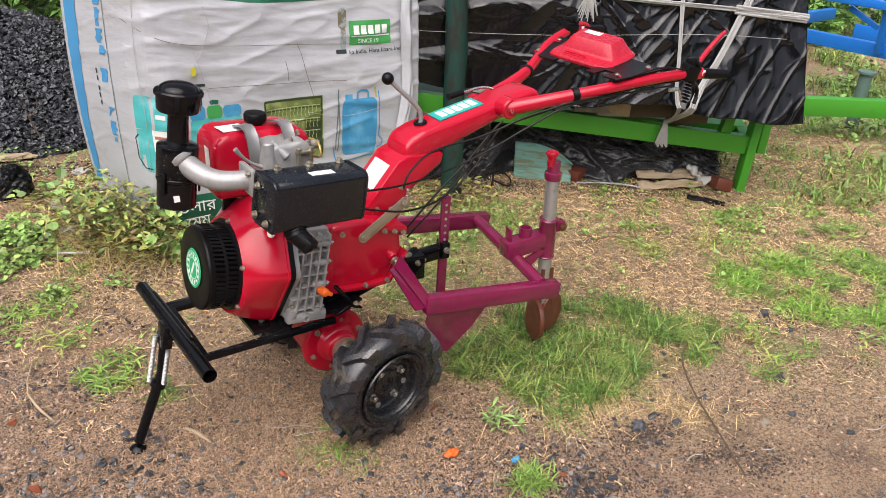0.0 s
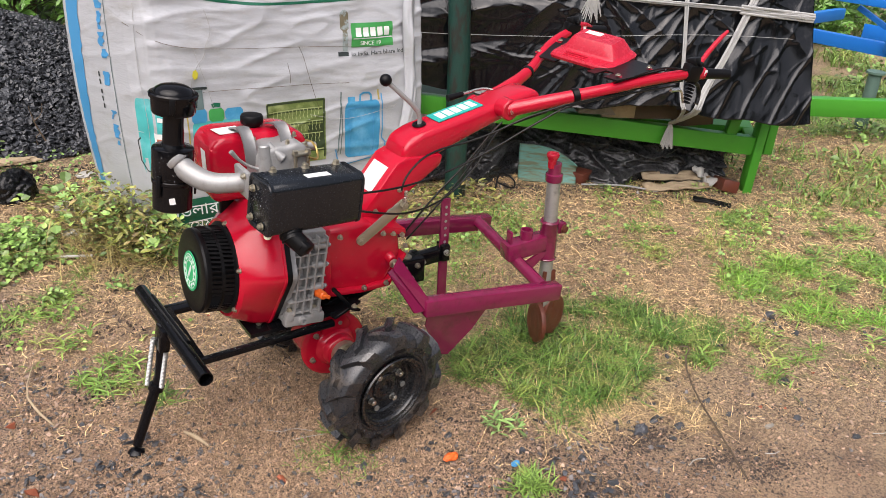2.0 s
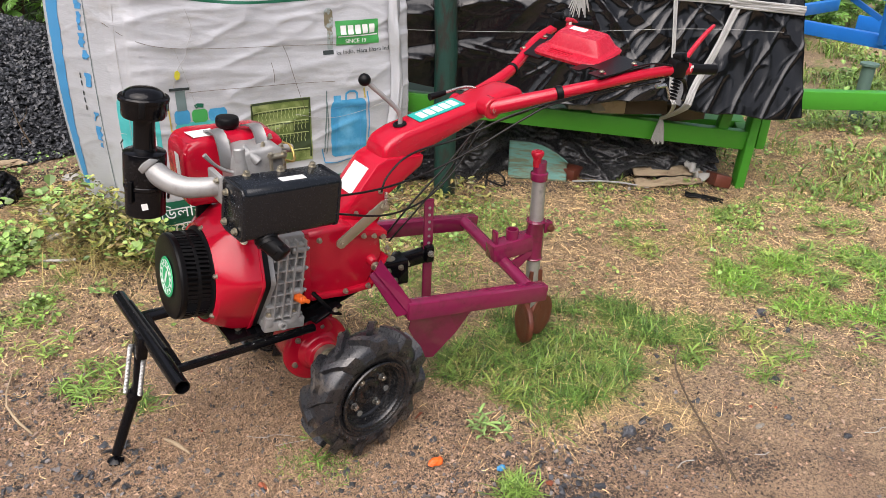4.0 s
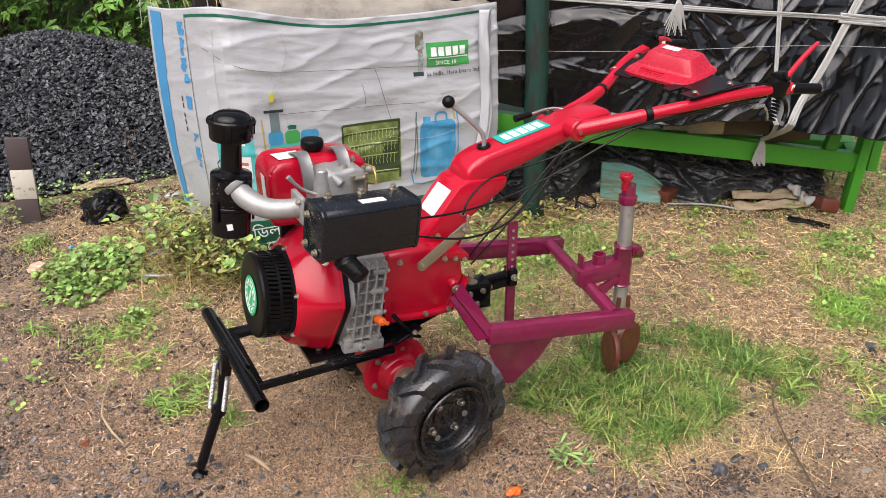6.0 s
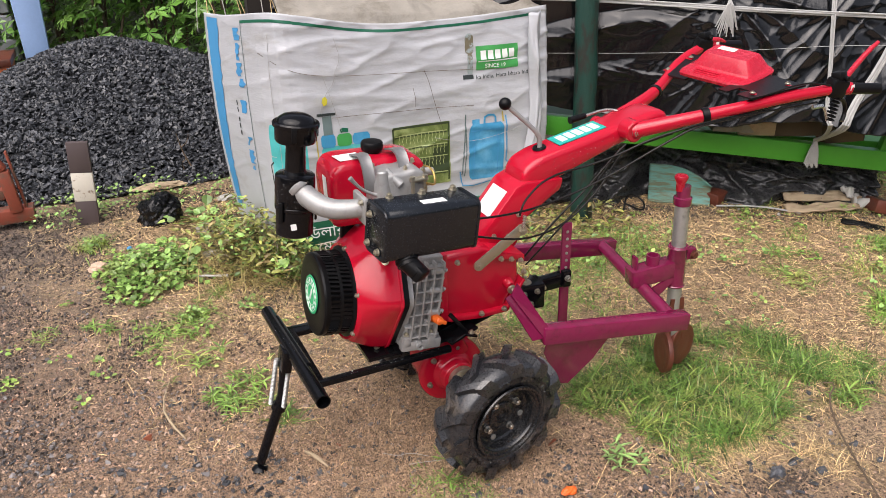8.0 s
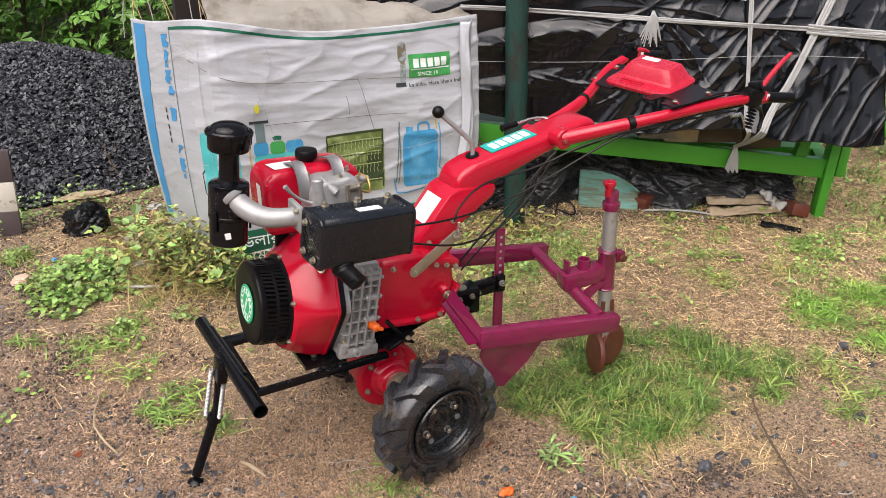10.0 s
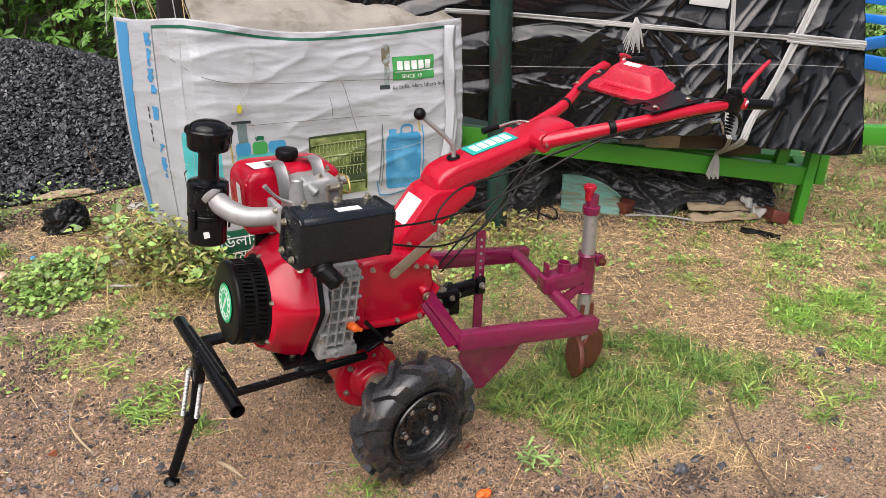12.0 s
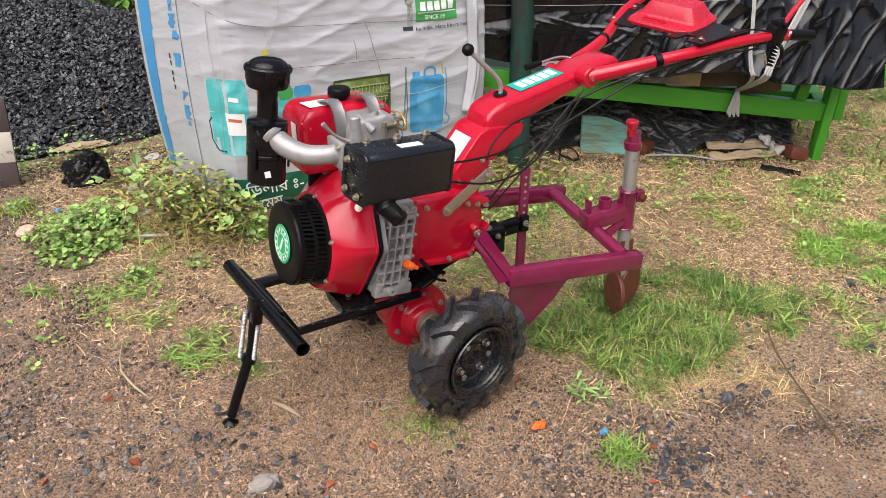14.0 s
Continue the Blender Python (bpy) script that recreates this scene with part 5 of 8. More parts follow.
def handlebar(pts, radii, grip, s):
    bm = B()
    sweep(bm, pts, radii, 14, 2)
    zb = 0.932 if s < 0 else 0.905
    cyl(bm, (0.575, s * 0.055, zb), (0.575, s * 0.108, zb), 0.034 if s < 0 else 0.026, bevel=0.004)
    bar = part("handlebar", bm, RED, tiller, "bent red steel handlebar")
    g0, g1 = Vector(grip[0]), Vector(grip[1])
    gb_ = B()
    sweep(gb_, [g0.lerp(g1, 0.2), g0.lerp(g1, 0.6), g1], [0.0185, 0.0175, 0.0170], 16)
    part("grip", gb_, BLACK_MATT, bar, "black rubber grip")
    gb_ = B()
    sweep(gb_, [g0, g0.lerp(g1, 0.08), g0.lerp(g1, 0.22)], [0.0205, 0.0215, 0.020], 16)
    part("grip_collar", gb_, RED_PLASTIC, bar)
    lb_ = B()
    mm, _ = axis_m(g0.lerp(g1, 0.06), g1)
    box(lb_, (0.014, 0.001, 0.018), Matrix.Translation(g0.lerp(g1, 0.12) + Vector((0.004, -0.0205, 0.006))), 0.0)
    part("collar_mark", lb_, WHITE_LABEL, bar)
    part("bolt", hex_bolt(B(), (0.575, s * 0.108, zb), (0, s, 0), 0.012, 0.008), ZINC, bar)
    cl = B()
    a_, c_ = Vector(pts[2]), Vector(pts[3])
    cyl(cl, a_.lerp(c_, 0.25), a_.lerp(c_, 0.38), 0.0245, bevel=0.002)
    part("band_clamp", cl, BLACK_MATT, bar)
    lv = B()
    mid = Vector(pts[-1])
    box(lv, (0.06, 0.045, 0.06), Matrix.Translation(mid + Vector((0.0, 0, 0.004))) @ pose(0, 0, 0, 10, 8, -10), 0.010)
    box(lv, (0.04, 0.035, 0.028), Matrix.Translation(mid + Vector((0.004, 0, 0.040))) @ pose(0, 0, 0, -12, 0, 12), 0.006)
    cyl(lv, mid + Vector((0.012, -0.03, 0.035)), mid + Vector((0.012, 0.03, 0.035)), 0.008, bevel=0.002)
    part("lever_bracket", lv, BLACK_MATT, bar)
    return bar


RAD = [0.026, 0.024, 0.021, 0.0185, 0.0178, 0.0175]
hl = handlebar([(0.575, -0.092, 0.932), (0.631, -0.135, 0.951), (0.701, -0.19, 0.977), (0.853, -0.25, 1.007), (1.02, -0.275, 1.026), (1.185, -0.298, 1.034)], RAD, ((1.205, -0.302, 1.034), (1.327, -0.34, 1.026)), -1)
hr = handlebar([(0.61, 0.08, 0.912), (0.70, 0.105, 0.927), (0.838, 0.155, 0.953), (0.928, 0.20, 0.979), (1.045, 0.268, 1.028), (1.17, 0.29, 1.062)], RAD, ((1.205, 0.295, 1.064), (1.366, 0.308, 1.048)), 1)
lv = B()
sweep(lv, [(1.222, -0.295, 1.055), (1.265, -0.277, 1.078), (1.345, -0.264, 1.130), (1.384, -0.262, 1.152)], [0.007, 0.0095, 0.0085, 0.006], 10, 1)
part("clutch_lever", lv, RED_PLASTIC, hl, "raised red clutch lever")
for k in range(7):
    lv = B()
    lathe(lv, [(0.010, 0), (0.016, 0.002), (0.016, 0.004), (0.010, 0.006), (0.010, 0)], pose(1.178 + 0.002 * k, -0.302, 0.935 + 0.011 * k, 8, 10, 0), 16)
    part("spring_coil", lv, BLACK_MATT, hl)
lv = B()
sweep(lv, [(1.21, -0.30, 1.0), (1.245, -0.29, 0.985), (1.262, -0.288, 0.95), (1.245, -0.295, 0.92)], 0.007, 8, 2)
part("lever_arm", lv, BLACK_MATT, hl)
lv = B()
sweep(lv, [(1.135, -0.298, 0.985), (1.15, -0.298, 0.978), (1.16, -0.30, 0.955), (1.168, -0.30, 0.935)], 0.004, 8, 1)
cyl(lv, (1.10, -0.295, 0.985), (1.14, -0.298, 0.985), 0.007, seg=6)
part("cable_adjuster", lv, STEEL, hl)
lv = B()
sweep(lv, [(1.17, 0.28, 1.078), (1.21, 0.285, 1.086), (1.25, 0.29, 1.080), (1.28, 0.295, 1.068)], [0.008, 0.010, 0.010, 0.007], 10, 1)
part("brake_lever", lv, RED_PLASTIC, hr)
lv = B()
sweep(lv, [(0.47, 0.10, 0.93), (0.53, 0.10, 0.938)], [0.012, 0.009], 12)
thl = part("throttle_grip", lv, BLACK_MATT, tiller, "small black lever grip")
lv = B()
sweep(lv, [(0.53, 0.10, 0.938), (0.60, 0.10, 0.948), (0.64, 0.09, 0.945), (0.66, 0.07, 0.93)], 0.005, 8, 1)
part("throttle_rod", lv, STEEL, thl)

# plate and red cover between the handlebars
def plate_at(u, v):
    """u from the camera's side to the far side, v from front to back."""
    a_, b_ = Vector((0.858, -0.275, 1.040)), Vector((1.078, -0.275, 1.054))
    c_, d_ = Vector((0.955, 0.265, 1.000)), Vector((1.10, 0.265, 1.050))
    return a_.lerp(c_, u).lerp(b_.lerp(d_, u), v)


nu_, nv_ = 22, 8
verts_ = [plate_at(i / nu_, j / nv_) for j in range(nv_ + 1) for i in range(nu_ + 1)]
faces_ = [(j * (nu_ + 1) + i, j * (nu_ + 1) + i + 1, (j + 1) * (nu_ + 1) + i + 1, (j + 1) * (nu_ + 1) + i) for j in range(nv_) for i in range(nu_) if not (j <= 1 and (3 <= i <= 4 or 7 <= i <= 14))]
me_ = bpy.data.meshes.new("plate")
me_.from_pydata(verts_, [], faces_)
me_.materials.append(BLACK_MATT)
plate = part("plate", me_, BLACK_MATT, tiller, "black steel plate bolted across the handlebars")
md_ = plate.modifiers.new("thickness", "SOLIDIFY")
md_.thickness, md_.offset = 0.005, 1.0
for u in (0.06, 0.94):
    for v in (0.14, 0.80):
        part("bolt", cyl(cyl(B(), plate_at(u, v) + Vector((0, 0, 0.004)), plate_at(u, v) + Vector((0, 0, 0.008)), 0.009, bevel=0.001), plate_at(u, v) + Vector((0, 0, 0.008)), plate_at(u, v) + Vector((0, 0, 0.011)), 0.005, seg=6), ZINC, plate)
for u, dz in ((0.05, -0.028), (0.95, -0.02)):
    for v in (0.2, 0.85):
        br = B()
        p = plate_at(u, v)
        box(br, (0.03, 0.03, 0.026), Matrix.Translation(p + Vector((0, 0, -0.013))), 0.003)
        part("bracket_tab", br, RED, plate)
cv = B()
mcv = pose(1.010, -0.008, 1.044, 3, -11, 14)


def cover_ring(x0, x1, hy, z, p=11):
    hx, cx = (x1 - x0) / 2, (x1 + x0) / 2
    return [(cx + hx * c[1], hy * c[2], z) for c in squircle(0, 0, 0, 1, 1, p, 48)]


loft(cv, [cover_ring(-0.092, 0.085, 0.128, 0.0), cover_ring(-0.094, 0.087, 0.130, 0.010), cover_ring(-0.089, 0.083, 0.124, 0.017), cover_ring(-0.048, 0.082, 0.112, 0.021), cover_ring(-0.040, 0.079, 0.106, 0.026), cover_ring(-0.020, 0.066, 0.084, 0.060), cover_ring(-0.015, 0.062, 0.079, 0.064)], mcv)
cover = part("dash_cover", cv, RED_PLASTIC, tiller, "moulded red plastic cover", 24)
lb = B()
box(lb, (0.026, 0.062, 0.001), mcv @ pose(0.038, 0.025, 0.0658))
part("label_plate", lb, WHITE_LABEL, cover)
for k in range(3):
    gr = B()
    box(gr, (0.005, 0.09, 0.006), mcv @ pose(-0.062 - 0.010 * k, 0.03, 0.0210 - 0.002 * k), 0.002)
    part("moulded_rib", gr, RED_PLASTIC, cover)

# engine bearer frame, front bumper and stand
fr = B()
for s in (-1, 1):
    w_ = 0.020 if s < 0 else 0.045
    beam(fr, (-0.52, s * 0.155, 0.3685), (-0.09, s * 0.155, 0.3685), w_, 0.020)
beam(fr, (-0.11, -0.085, 0.376), (0.20, -0.075, 0.46), 0.035, 0.05)
beam(fr, (-0.11, 0.145, 0.376), (0.20, 0.10, 0.46), 0.035, 0.05)
box(fr, (0.30, 0.30, 0.012), pose(-0.2, 0, 0.397))
beam(fr, (-0.10, -0.15, 0.392), (0.0, -0.13, 0.414), 0.05, 0.01)
box(fr, (0.022, 0.30, 0.020), pose(-0.50, 0, 0.372))
frame_part = part("bearer_frame", fr, BLACK, tiller, "wet black square-tube engine bearer")
bp = B()
sweep(bp, [(-0.526, -0.275, 0.392), (-0.532, 0.0, 0.39), (-0.538, 0.285, 0.386)], 0.0205, 20, caps=False)
sweep(bp, [(-0.5262, -0.2745, 0.392), (-0.538, 0.285, 0.386)], 0.0175, 20, caps=False)
lathe(bp, [(0.0175, 0), (0.0205, 0)], Matrix.Translation((-0.526, -0.275, 0.392)) @ Matrix.Rotation(radians(90), 4, "X"), 20)
sweep(bp, [(-0.514, -0.10, 0.404), (-0.520, 0.10, 0.402), (-0.524, 0.21, 0.400)], 0.0075, 10)
part("front_bumper", bp, BLACK, tiller, "wet black round tube bumper")
sd = B()
sweep(sd, [(-0.55, 0.02, 0.37), (-0.575, 0.02, 0.24), (-0.67, 0.005, 0.03)], [0.018, 0.016, 0.015], 14, 0)
box(sd, (0.03, 0.06, 0.07), pose(-0.553, 0.02, 0.365, 0, 12, 0), 0.004)
lathe(sd, [(0, 0.0), (0.024, 0.0), (0.024, 0.006), (0.016, 0.012), (0, 0.02)], Matrix.Translation((-0.675, 0.006, 0.002)), 20)
lathe(sd, [(0.016, -0.009), (0.0225, -0.009), (0.0225, 0.009), (0.016, 0.009), (0.016, -0.009)], Matrix.Translation((-0.590, 0.018, 0.205)) @ Matrix.Rotation(radians(24), 4, "Y"), 22)
stand = part("front_stand", sd, BLACK, tiller, "black tubular stand leg")
for dx, dy in ((-0.016, 0.018), (0.015, -0.016)):
    sp = B()
    coil = []
    for k in range(34 * 8 + 1):
        f, a = k / (34 * 8), 2 * math.pi * k / 8
        p = Vector((-0.56, 0.02, 0.36)).lerp(Vector((-0.595, 0.018, 0.21)), f) + Vector((dx, dy, 0))
        coil.append(p + Vector((0.0058 * math.cos(a), 0.0058 * math.sin(a), 0)))
    sweep(sp, coil, 0.0021, 5)
    part("stand_spring", sp, PIPE, stand, "bright coil spring")

# control cables
def cable(pts, r=0.0032):
    bm = B()
    sweep(bm, pts, r, 8, 3)
    part("cable", bm, CABLE, tiller, "thin black control cable")


cable([(-0.033, -0.208, 0.801), (0.07, -0.195, 0.787), (0.169, -0.182, 0.783), (0.268, -0.174, 0.793), (0.363, -0.176, 0.815), (0.472, -0.188, 0.857), (0.539, -0.203, 0.893), (0.617, -0.229, 0.938), (0.68, -0.248, 0.971)] + [(0.86, -0.255, 0.982), (1.0, -0.278, 0.992), (1.12, -0.292, 0.998)])
cable([(0.128, -0.174, 0.766), (0.14, -0.17, 0.798), (0.167, -0.162, 0.82), (0.211, -0.155, 0.849), (0.28, -0.15, 0.865), (0.373, -0.156, 0.872), (0.478, -0.174, 0.9), (0.539, -0.198, 0.933), (0.615, -0.228, 0.959), (0.68, -0.248, 0.976)] + [(0.86, -0.25, 0.985), (1.0, -0.272, 1.004), (1.15, -0.295, 1.012)])
cable([(-0.033, -0.208, 0.748), (0.089, -0.197, 0.707), (0.171, -0.182, 0.692), (0.257, -0.168, 0.696), (0.322, -0.158, 0.717), (0.383, -0.152, 0.758), (0.432, -0.15, 0.803), (0.461, -0.153, 0.853), (0.489, -0.159, 0.898), (0.547, -0.189, 0.926), (0.619, -0.224, 0.954)])
cable([(0.198, -0.074, 0.563), (0.243, -0.097, 0.634), (0.302, -0.111, 0.703), (0.379, -0.127, 0.777), (0.433, -0.131, 0.832), (0.48, -0.139, 0.886), (0.51, -0.146, 0.914)])
cable([(0.231, -0.046, 0.527), (0.3, -0.071, 0.611), (0.369, -0.086, 0.689), (0.419, -0.099, 0.751), (0.466, -0.113, 0.83), (0.506, -0.126, 0.896)], 0.0028)
cable([(1.15, -0.305, 1.05), (1.05, -0.29, 1.07), (0.9, -0.265, 1.035), (0.77, -0.225, 0.99)], 0.003)
for x_, z_ in ((0.147, 0.722), (0.149, 0.742)):
    cs = B()
    cyl(cs, (x_, -0.166, z_), (x_ + 0.001, -0.166, z_ + 0.017), 0.006, 0.0055, seg=12, bevel=0.001)
    part("cable_ferrule", cs, STEEL, tiller)

# ---- ridger implement on the hitch ----
IMP = Matrix.Translation((0.723, 0.006, 0.0)) @ Matrix.Rotation(radians(-3.3), 4, "Z")
ridger = thing("ridger_frame", IMP, "maroon welded ridger frame with adjustable rear wheel", "plough")
for s in (-1, 1):
    r = B()
    beam(r, (-0.505, s * 0.245, 0.376 if s < 0 else 0.425), (0.01, s * 0.245, 0.328 if s < 0 else 0.378), 0.045, 0.056, bevel=0.003)
    part("side_rail", r, MAROON, ridger)
r = B()
cyl(r, (-0.045, -0.23, 0.345), (-0.045, 0.23, 0.392), 0.023)
part("cross_tube", r, MAROON, ridger)
r = B()
box(r, (0.165, 0.06, 0.062), pose(-0.01, -0.045, 0.408, 0, -5, 0), 0.004)
prism(r, [(-0.03, 0.35), (0.075, 0.40), (0.075, 0.38), (0.0, 0.315)], -0.075, -0.065)
bracket = part("rear_bracket", r, MAROON, ridger)
r = B()
lathe(r, [(0.017, 0), (0.023, 0), (0.023, 0.035), (0.017, 0.035), (0.017, 0)], Matrix.Translation((-0.005, -0.045, 0.438)), 24)
part("sleeve", r, MAROON, bracket)
r = B()
box(r, (0.008, 0.035, 0.05), pose(-0.075, -0.045, 0.455), 0.003)
part("stop_tab", r, MAROON, bracket)
r = B()
lathe(r, [(0.02, 0.345), (0.034, 0.345), (0.036, 0.349), (0.033, 0.352), (0.033, 0.488), (0.036, 0.492), (0.033, 0.498), (0.02, 0.498)], Matrix.Translation((0.088, -0.05, 0)), 28)
box(r, (0.04, 0.03, 0.04), pose(0.128, -0.055, 0.465), 0.003)
part("pivot_sleeve", r, MAROON, bracket)
part("bolt", hex_bolt(B(), (0.136, -0.071, 0.463), (0.3, -0.95, 0), 0.013, 0.01), RUST, bracket)
r = B()
cyl(r, (0.096, -0.055, 0.12), (0.085, -0.048, 0.66), 0.0245, seg=24)
rod = part("depth_tube", r, PIPE, ridger, "galvanised grey depth tube")
r = B()
lathe(r, [(0, 0.648), (0.029, 0.648), (0.031, 0.652), (0.031, 0.674), (0.024, 0.677), (0.023, 0.715), (0, 0.715)], Matrix.Translation((0.084, -0.048, 0)), 24)
part("tube_collar", r, MAROON, rod)
r = B()
lathe(r, [(0, 0.70), (0.014, 0.70), (0.015, 0.728), (0.022, 0.742), (0.023, 0.748), (0.020, 0.754), (0.010, 0.756), (0, 0.756)], Matrix.Translation((0.068, -0.05, 0)), 20)
part("cap", r, RED_PLASTIC, rod, "bright red plastic cap")
for k, (c_, n_) in enumerate((((0.050, -0.090, 0.100), (-0.976, 0.216, 0.06)), ((0.140, -0.060, 0.098), (0.43, -0.90, 0.06)))):
    r = B()
    mm, _ = axis_m(Vector(c_) - Vector(n_).normalized() * 0.5, c_)
    md = Matrix.Translation(c_) @ mm.to_3x3().to_4x4()
    lathe(r, [(0, -0.010), (0.04, -0.012), (0.062, -0.012), (0.076, -0.008), (0.078, 0.0), (0.076, 0.008), (0.062, 0.012), (0.05, 0.010), (0.02, 0.012), (0, 0.014)], md, 40)
    part("gauge_wheel", r, RUST, ridger, "rusty iron gauge wheel")
r = B()
prism(r, [(0.07, 0.30), (0.12, 0.30), (0.135, 0.09), (0.06, 0.09)], -0.075, -0.067)
part("wheel_fork", r, RUST, ridger)
r = B()
beam(r, (-0.314, 0.0, 0.18), (-0.314, 0.0, 0.622), 0.014, 0.034, Vector((1, 0, 0)))
standard = part("shank", r, MAROON, ridger, "upright flat shank with adjusting holes")
for k in range(6):
    r = B()
    cyl(r, (-0.314, -0.0085, 0.592 - 0.026 * k), (-0.314, -0.0062, 0.592 - 0.026 * k), 0.005, seg=12)
    part("hole", r, PIPE, standard)


def plate3(pts, thick):
    t = bmesh.new()
    a = [Vector(p) for p in pts]
    nrm = (a[1] - a[0]).cross(a[2] - a[0]).normalized() * thick
    lo = [t.verts.new(p) for p in a]
    hi = [t.verts.new(p + nrm) for p in a]
    t.faces.new(lo[::-1])
    t.faces.new(hi)
    for i in range(len(a)):
        j = (i + 1) % len(a)
        t.faces.new((lo[i], lo[j], hi[j], hi[i]))
    return t


part("share_wing", plate3([(-0.482, -0.238, 0.352), (-0.492, -0.232, 0.300), (-0.428, -0.212, 0.160), (-0.392, -0.210, 0.150), (-0.312, -0.230, 0.247), (-0.358, -0.238, 0.340)], 0.005), MAROON, ridger)
part("share_wing", plate3([(-0.358, -0.236, 0.340), (-0.312, -0.228, 0.247), (-0.250, -0.222, 0.318), (-0.246, -0.224, 0.334)], 0.005), MAROON, ridger)
part("share_stay", beam(B(), (-0.314, 0.0, 0.22), (-0.36, -0.215, 0.20), 0.02, 0.03), MAROON, ridger)
for s in (-1, 1):
    r = B()
    c0, c1 = Vector((-0.600, s * 0.215, 0.517)), Vector((-0.503, s * 0.256, 0.368))
    merge(r, plate3([c0, c1, (-0.487, s * 0.250, 0.398), (-0.576, s * 0.205, 0.548)][::-int(s)], 0.005))
    merge(r, plate3([c0, c1, (-0.545, s * 0.268, 0.374), (-0.622, s * 0.232, 0.517)], 0.005))
    part("angle_stay", r, MAROON, ridger)
ht = B()
beam(ht, (-0.50, 0.0, 0.40), (-0.30, 0.0, 0.42), 0.03, 0.05)
box(ht, (0.09, 0.075, 0.09), pose(-0.455, -0.02, 0.398), 0.006)
box(ht, (0.03, 0.05, 0.06), pose(-0.315, 0.0, 0.425), 0.004)
hitch = part("hitch", ht, BLACK, ridger, "black cast hitch block")
part("hitch_pin", cyl(cyl(B(), (-0.47, -0.03, 0.44), (-0.47, -0.03, 0.465), 0.006), (-0.47, -0.03, 0.442), (-0.47, -0.03, 0.446), 0.02), ZINC, hitch)
ring_ = B()
sweep(ring_, [(-0.47 + 0.012 * math.cos(k * math.pi / 6), -0.03 + 0.004 * math.sin(k * math.pi / 6), 0.476 + 0.015 * math.sin(k * math.pi / 6)) for k in range(13)], 0.002, 7)
part("pin_ring", ring_, BRASS, hitch)
for x_, z_ in ((-0.485, 0.415), (-0.44, 0.42), (-0.46, 0.375)):
    part("bolt", hex_bolt(B(), (x_, -0.058, z_), (0, -1, 0), 0.008, 0.008), BOLT, hitch)
part("bolt", hex_bolt(B(), (-0.315, -0.026, 0.43), (0, -1, 0), 0.009, 0.010), STEEL, hitch)
part("bolt", hex_bolt(B(), (-0.40, -0.016, 0.41), (0, -1, 0), 0.007, 0.014), ZINC, hitch)

# ---- the stack under the banner ----
def build_stack():
    root = thing("covered_stack", Matrix(), "stack under the banner topped with a weathered grey sheet", "stack")
    bm = B()
    prism(bm, [(-0.22, 0.0), (1.0, 0.0), (1.0, 0.97), (-0.22, 0.97)], 1.46, 2.3)
    part("core", bm, HUT, root)

    def sheet(u, v):
        x = -0.20 + 1.27 * u
        y = 1.42 + 0.75 * v
        z = 1.035 - 0.01 * u + 0.38 * v + 0.045 * (1 - u) ** 2 * (1 - v) + 0.035 * noise.noise((u * 6, v * 5, 2)) + 0.012 * noise.noise((u * 22, v * 14, 6)) + 0.05 * math.exp(-((u - 0.95) / 0.08) ** 2)
        if v < 0.06:
            z -= 0.02 + 0.015 * noise.noise((u * 10, 0, 4))
            y += 0.015
        return Vector((x, y, z))
    cloth("cover_sheet", sheet, 90, 40, SACK, "coarse weathered grey sheet", "", root, 0.008)
    return root


build_stack()
hut = B()
prism(hut, [(-0.20, 0.0), (1.4, 0.0), (1.4, 2.4), (-0.20, 2.4)], 2.45, 2.55)
tagged(part("wall_back", hut, HUT), "dark brown wooden wall behind the stack", "wall", "", "structure")

# stripes and a painted crease line on the folded side of the banner
def side_patch(name, u0, u1, v0, v1, material, taper=0.0, wob=0.0):
    nu, nv = 4, 40
    vs = []
    for j in range(nv + 1):
        for i in range(nu + 1):
            v = v0 + (v1 - v0) * j / nv
            wide = (u1 - u0) * (1 + taper * (v - 0.5)) + wob * noise.noise((v * 60, u0 * 90, 1.0))
            p = sheet_point(u0 + wide * i / nu + 0.5 * wob * noise.noise((v * 45, u0 * 70, 6.0)), v)
            vs.append(p + Vector((-0.0035, -0.0035, 0)))
    fs = [(j * (nu + 1) + i, j * (nu + 1) + i + 1, (j + 1) * (nu + 1) + i + 1, (j + 1) * (nu + 1) + i) for j in range(nv) for i in range(nu)]
    me = bpy.data.meshes.new(name)
    me.from_pydata(vs, [], fs)
    for p in me.polygons:
        p.use_smooth = True
    part(name, me, material, banner)


side_patch("blue_stripe", 0.014, 0.052, 0.10, 0.985, PRINT_STRIPE, 0.9, 0.006)
for v0, v1, ua, ub in ((0.90, 0.95, 0.140, 0.162), (0.82, 0.89, 0.144, 0.158), (0.755, 0.81, 0.138, 0.164), (0.71, 0.745, 0.146, 0.166), (0.60, 0.655, 0.140, 0.160), (0.46, 0.50, 0.148, 0.162), (0.38, 0.44, 0.144, 0.166), (0.35, 0.37, 0.150, 0.160)):
    side_patch("blue_mark", ua, ub, v0, v1, PRINT_STRIPE, 0.0, 0.016)
for v0 in (0.50, 0.53, 0.56, 0.60, 0.63):
    side_patch("ink_mark", 0.118, 0.123, v0, v0 + 0.02, PRINT_INK)
# no print here: the dark of the fold's crease, painted as a thin strip
side_patch("crease_shade_line", 0.1765, 0.1790, 0.10, 0.977, PRINT_SLATE)
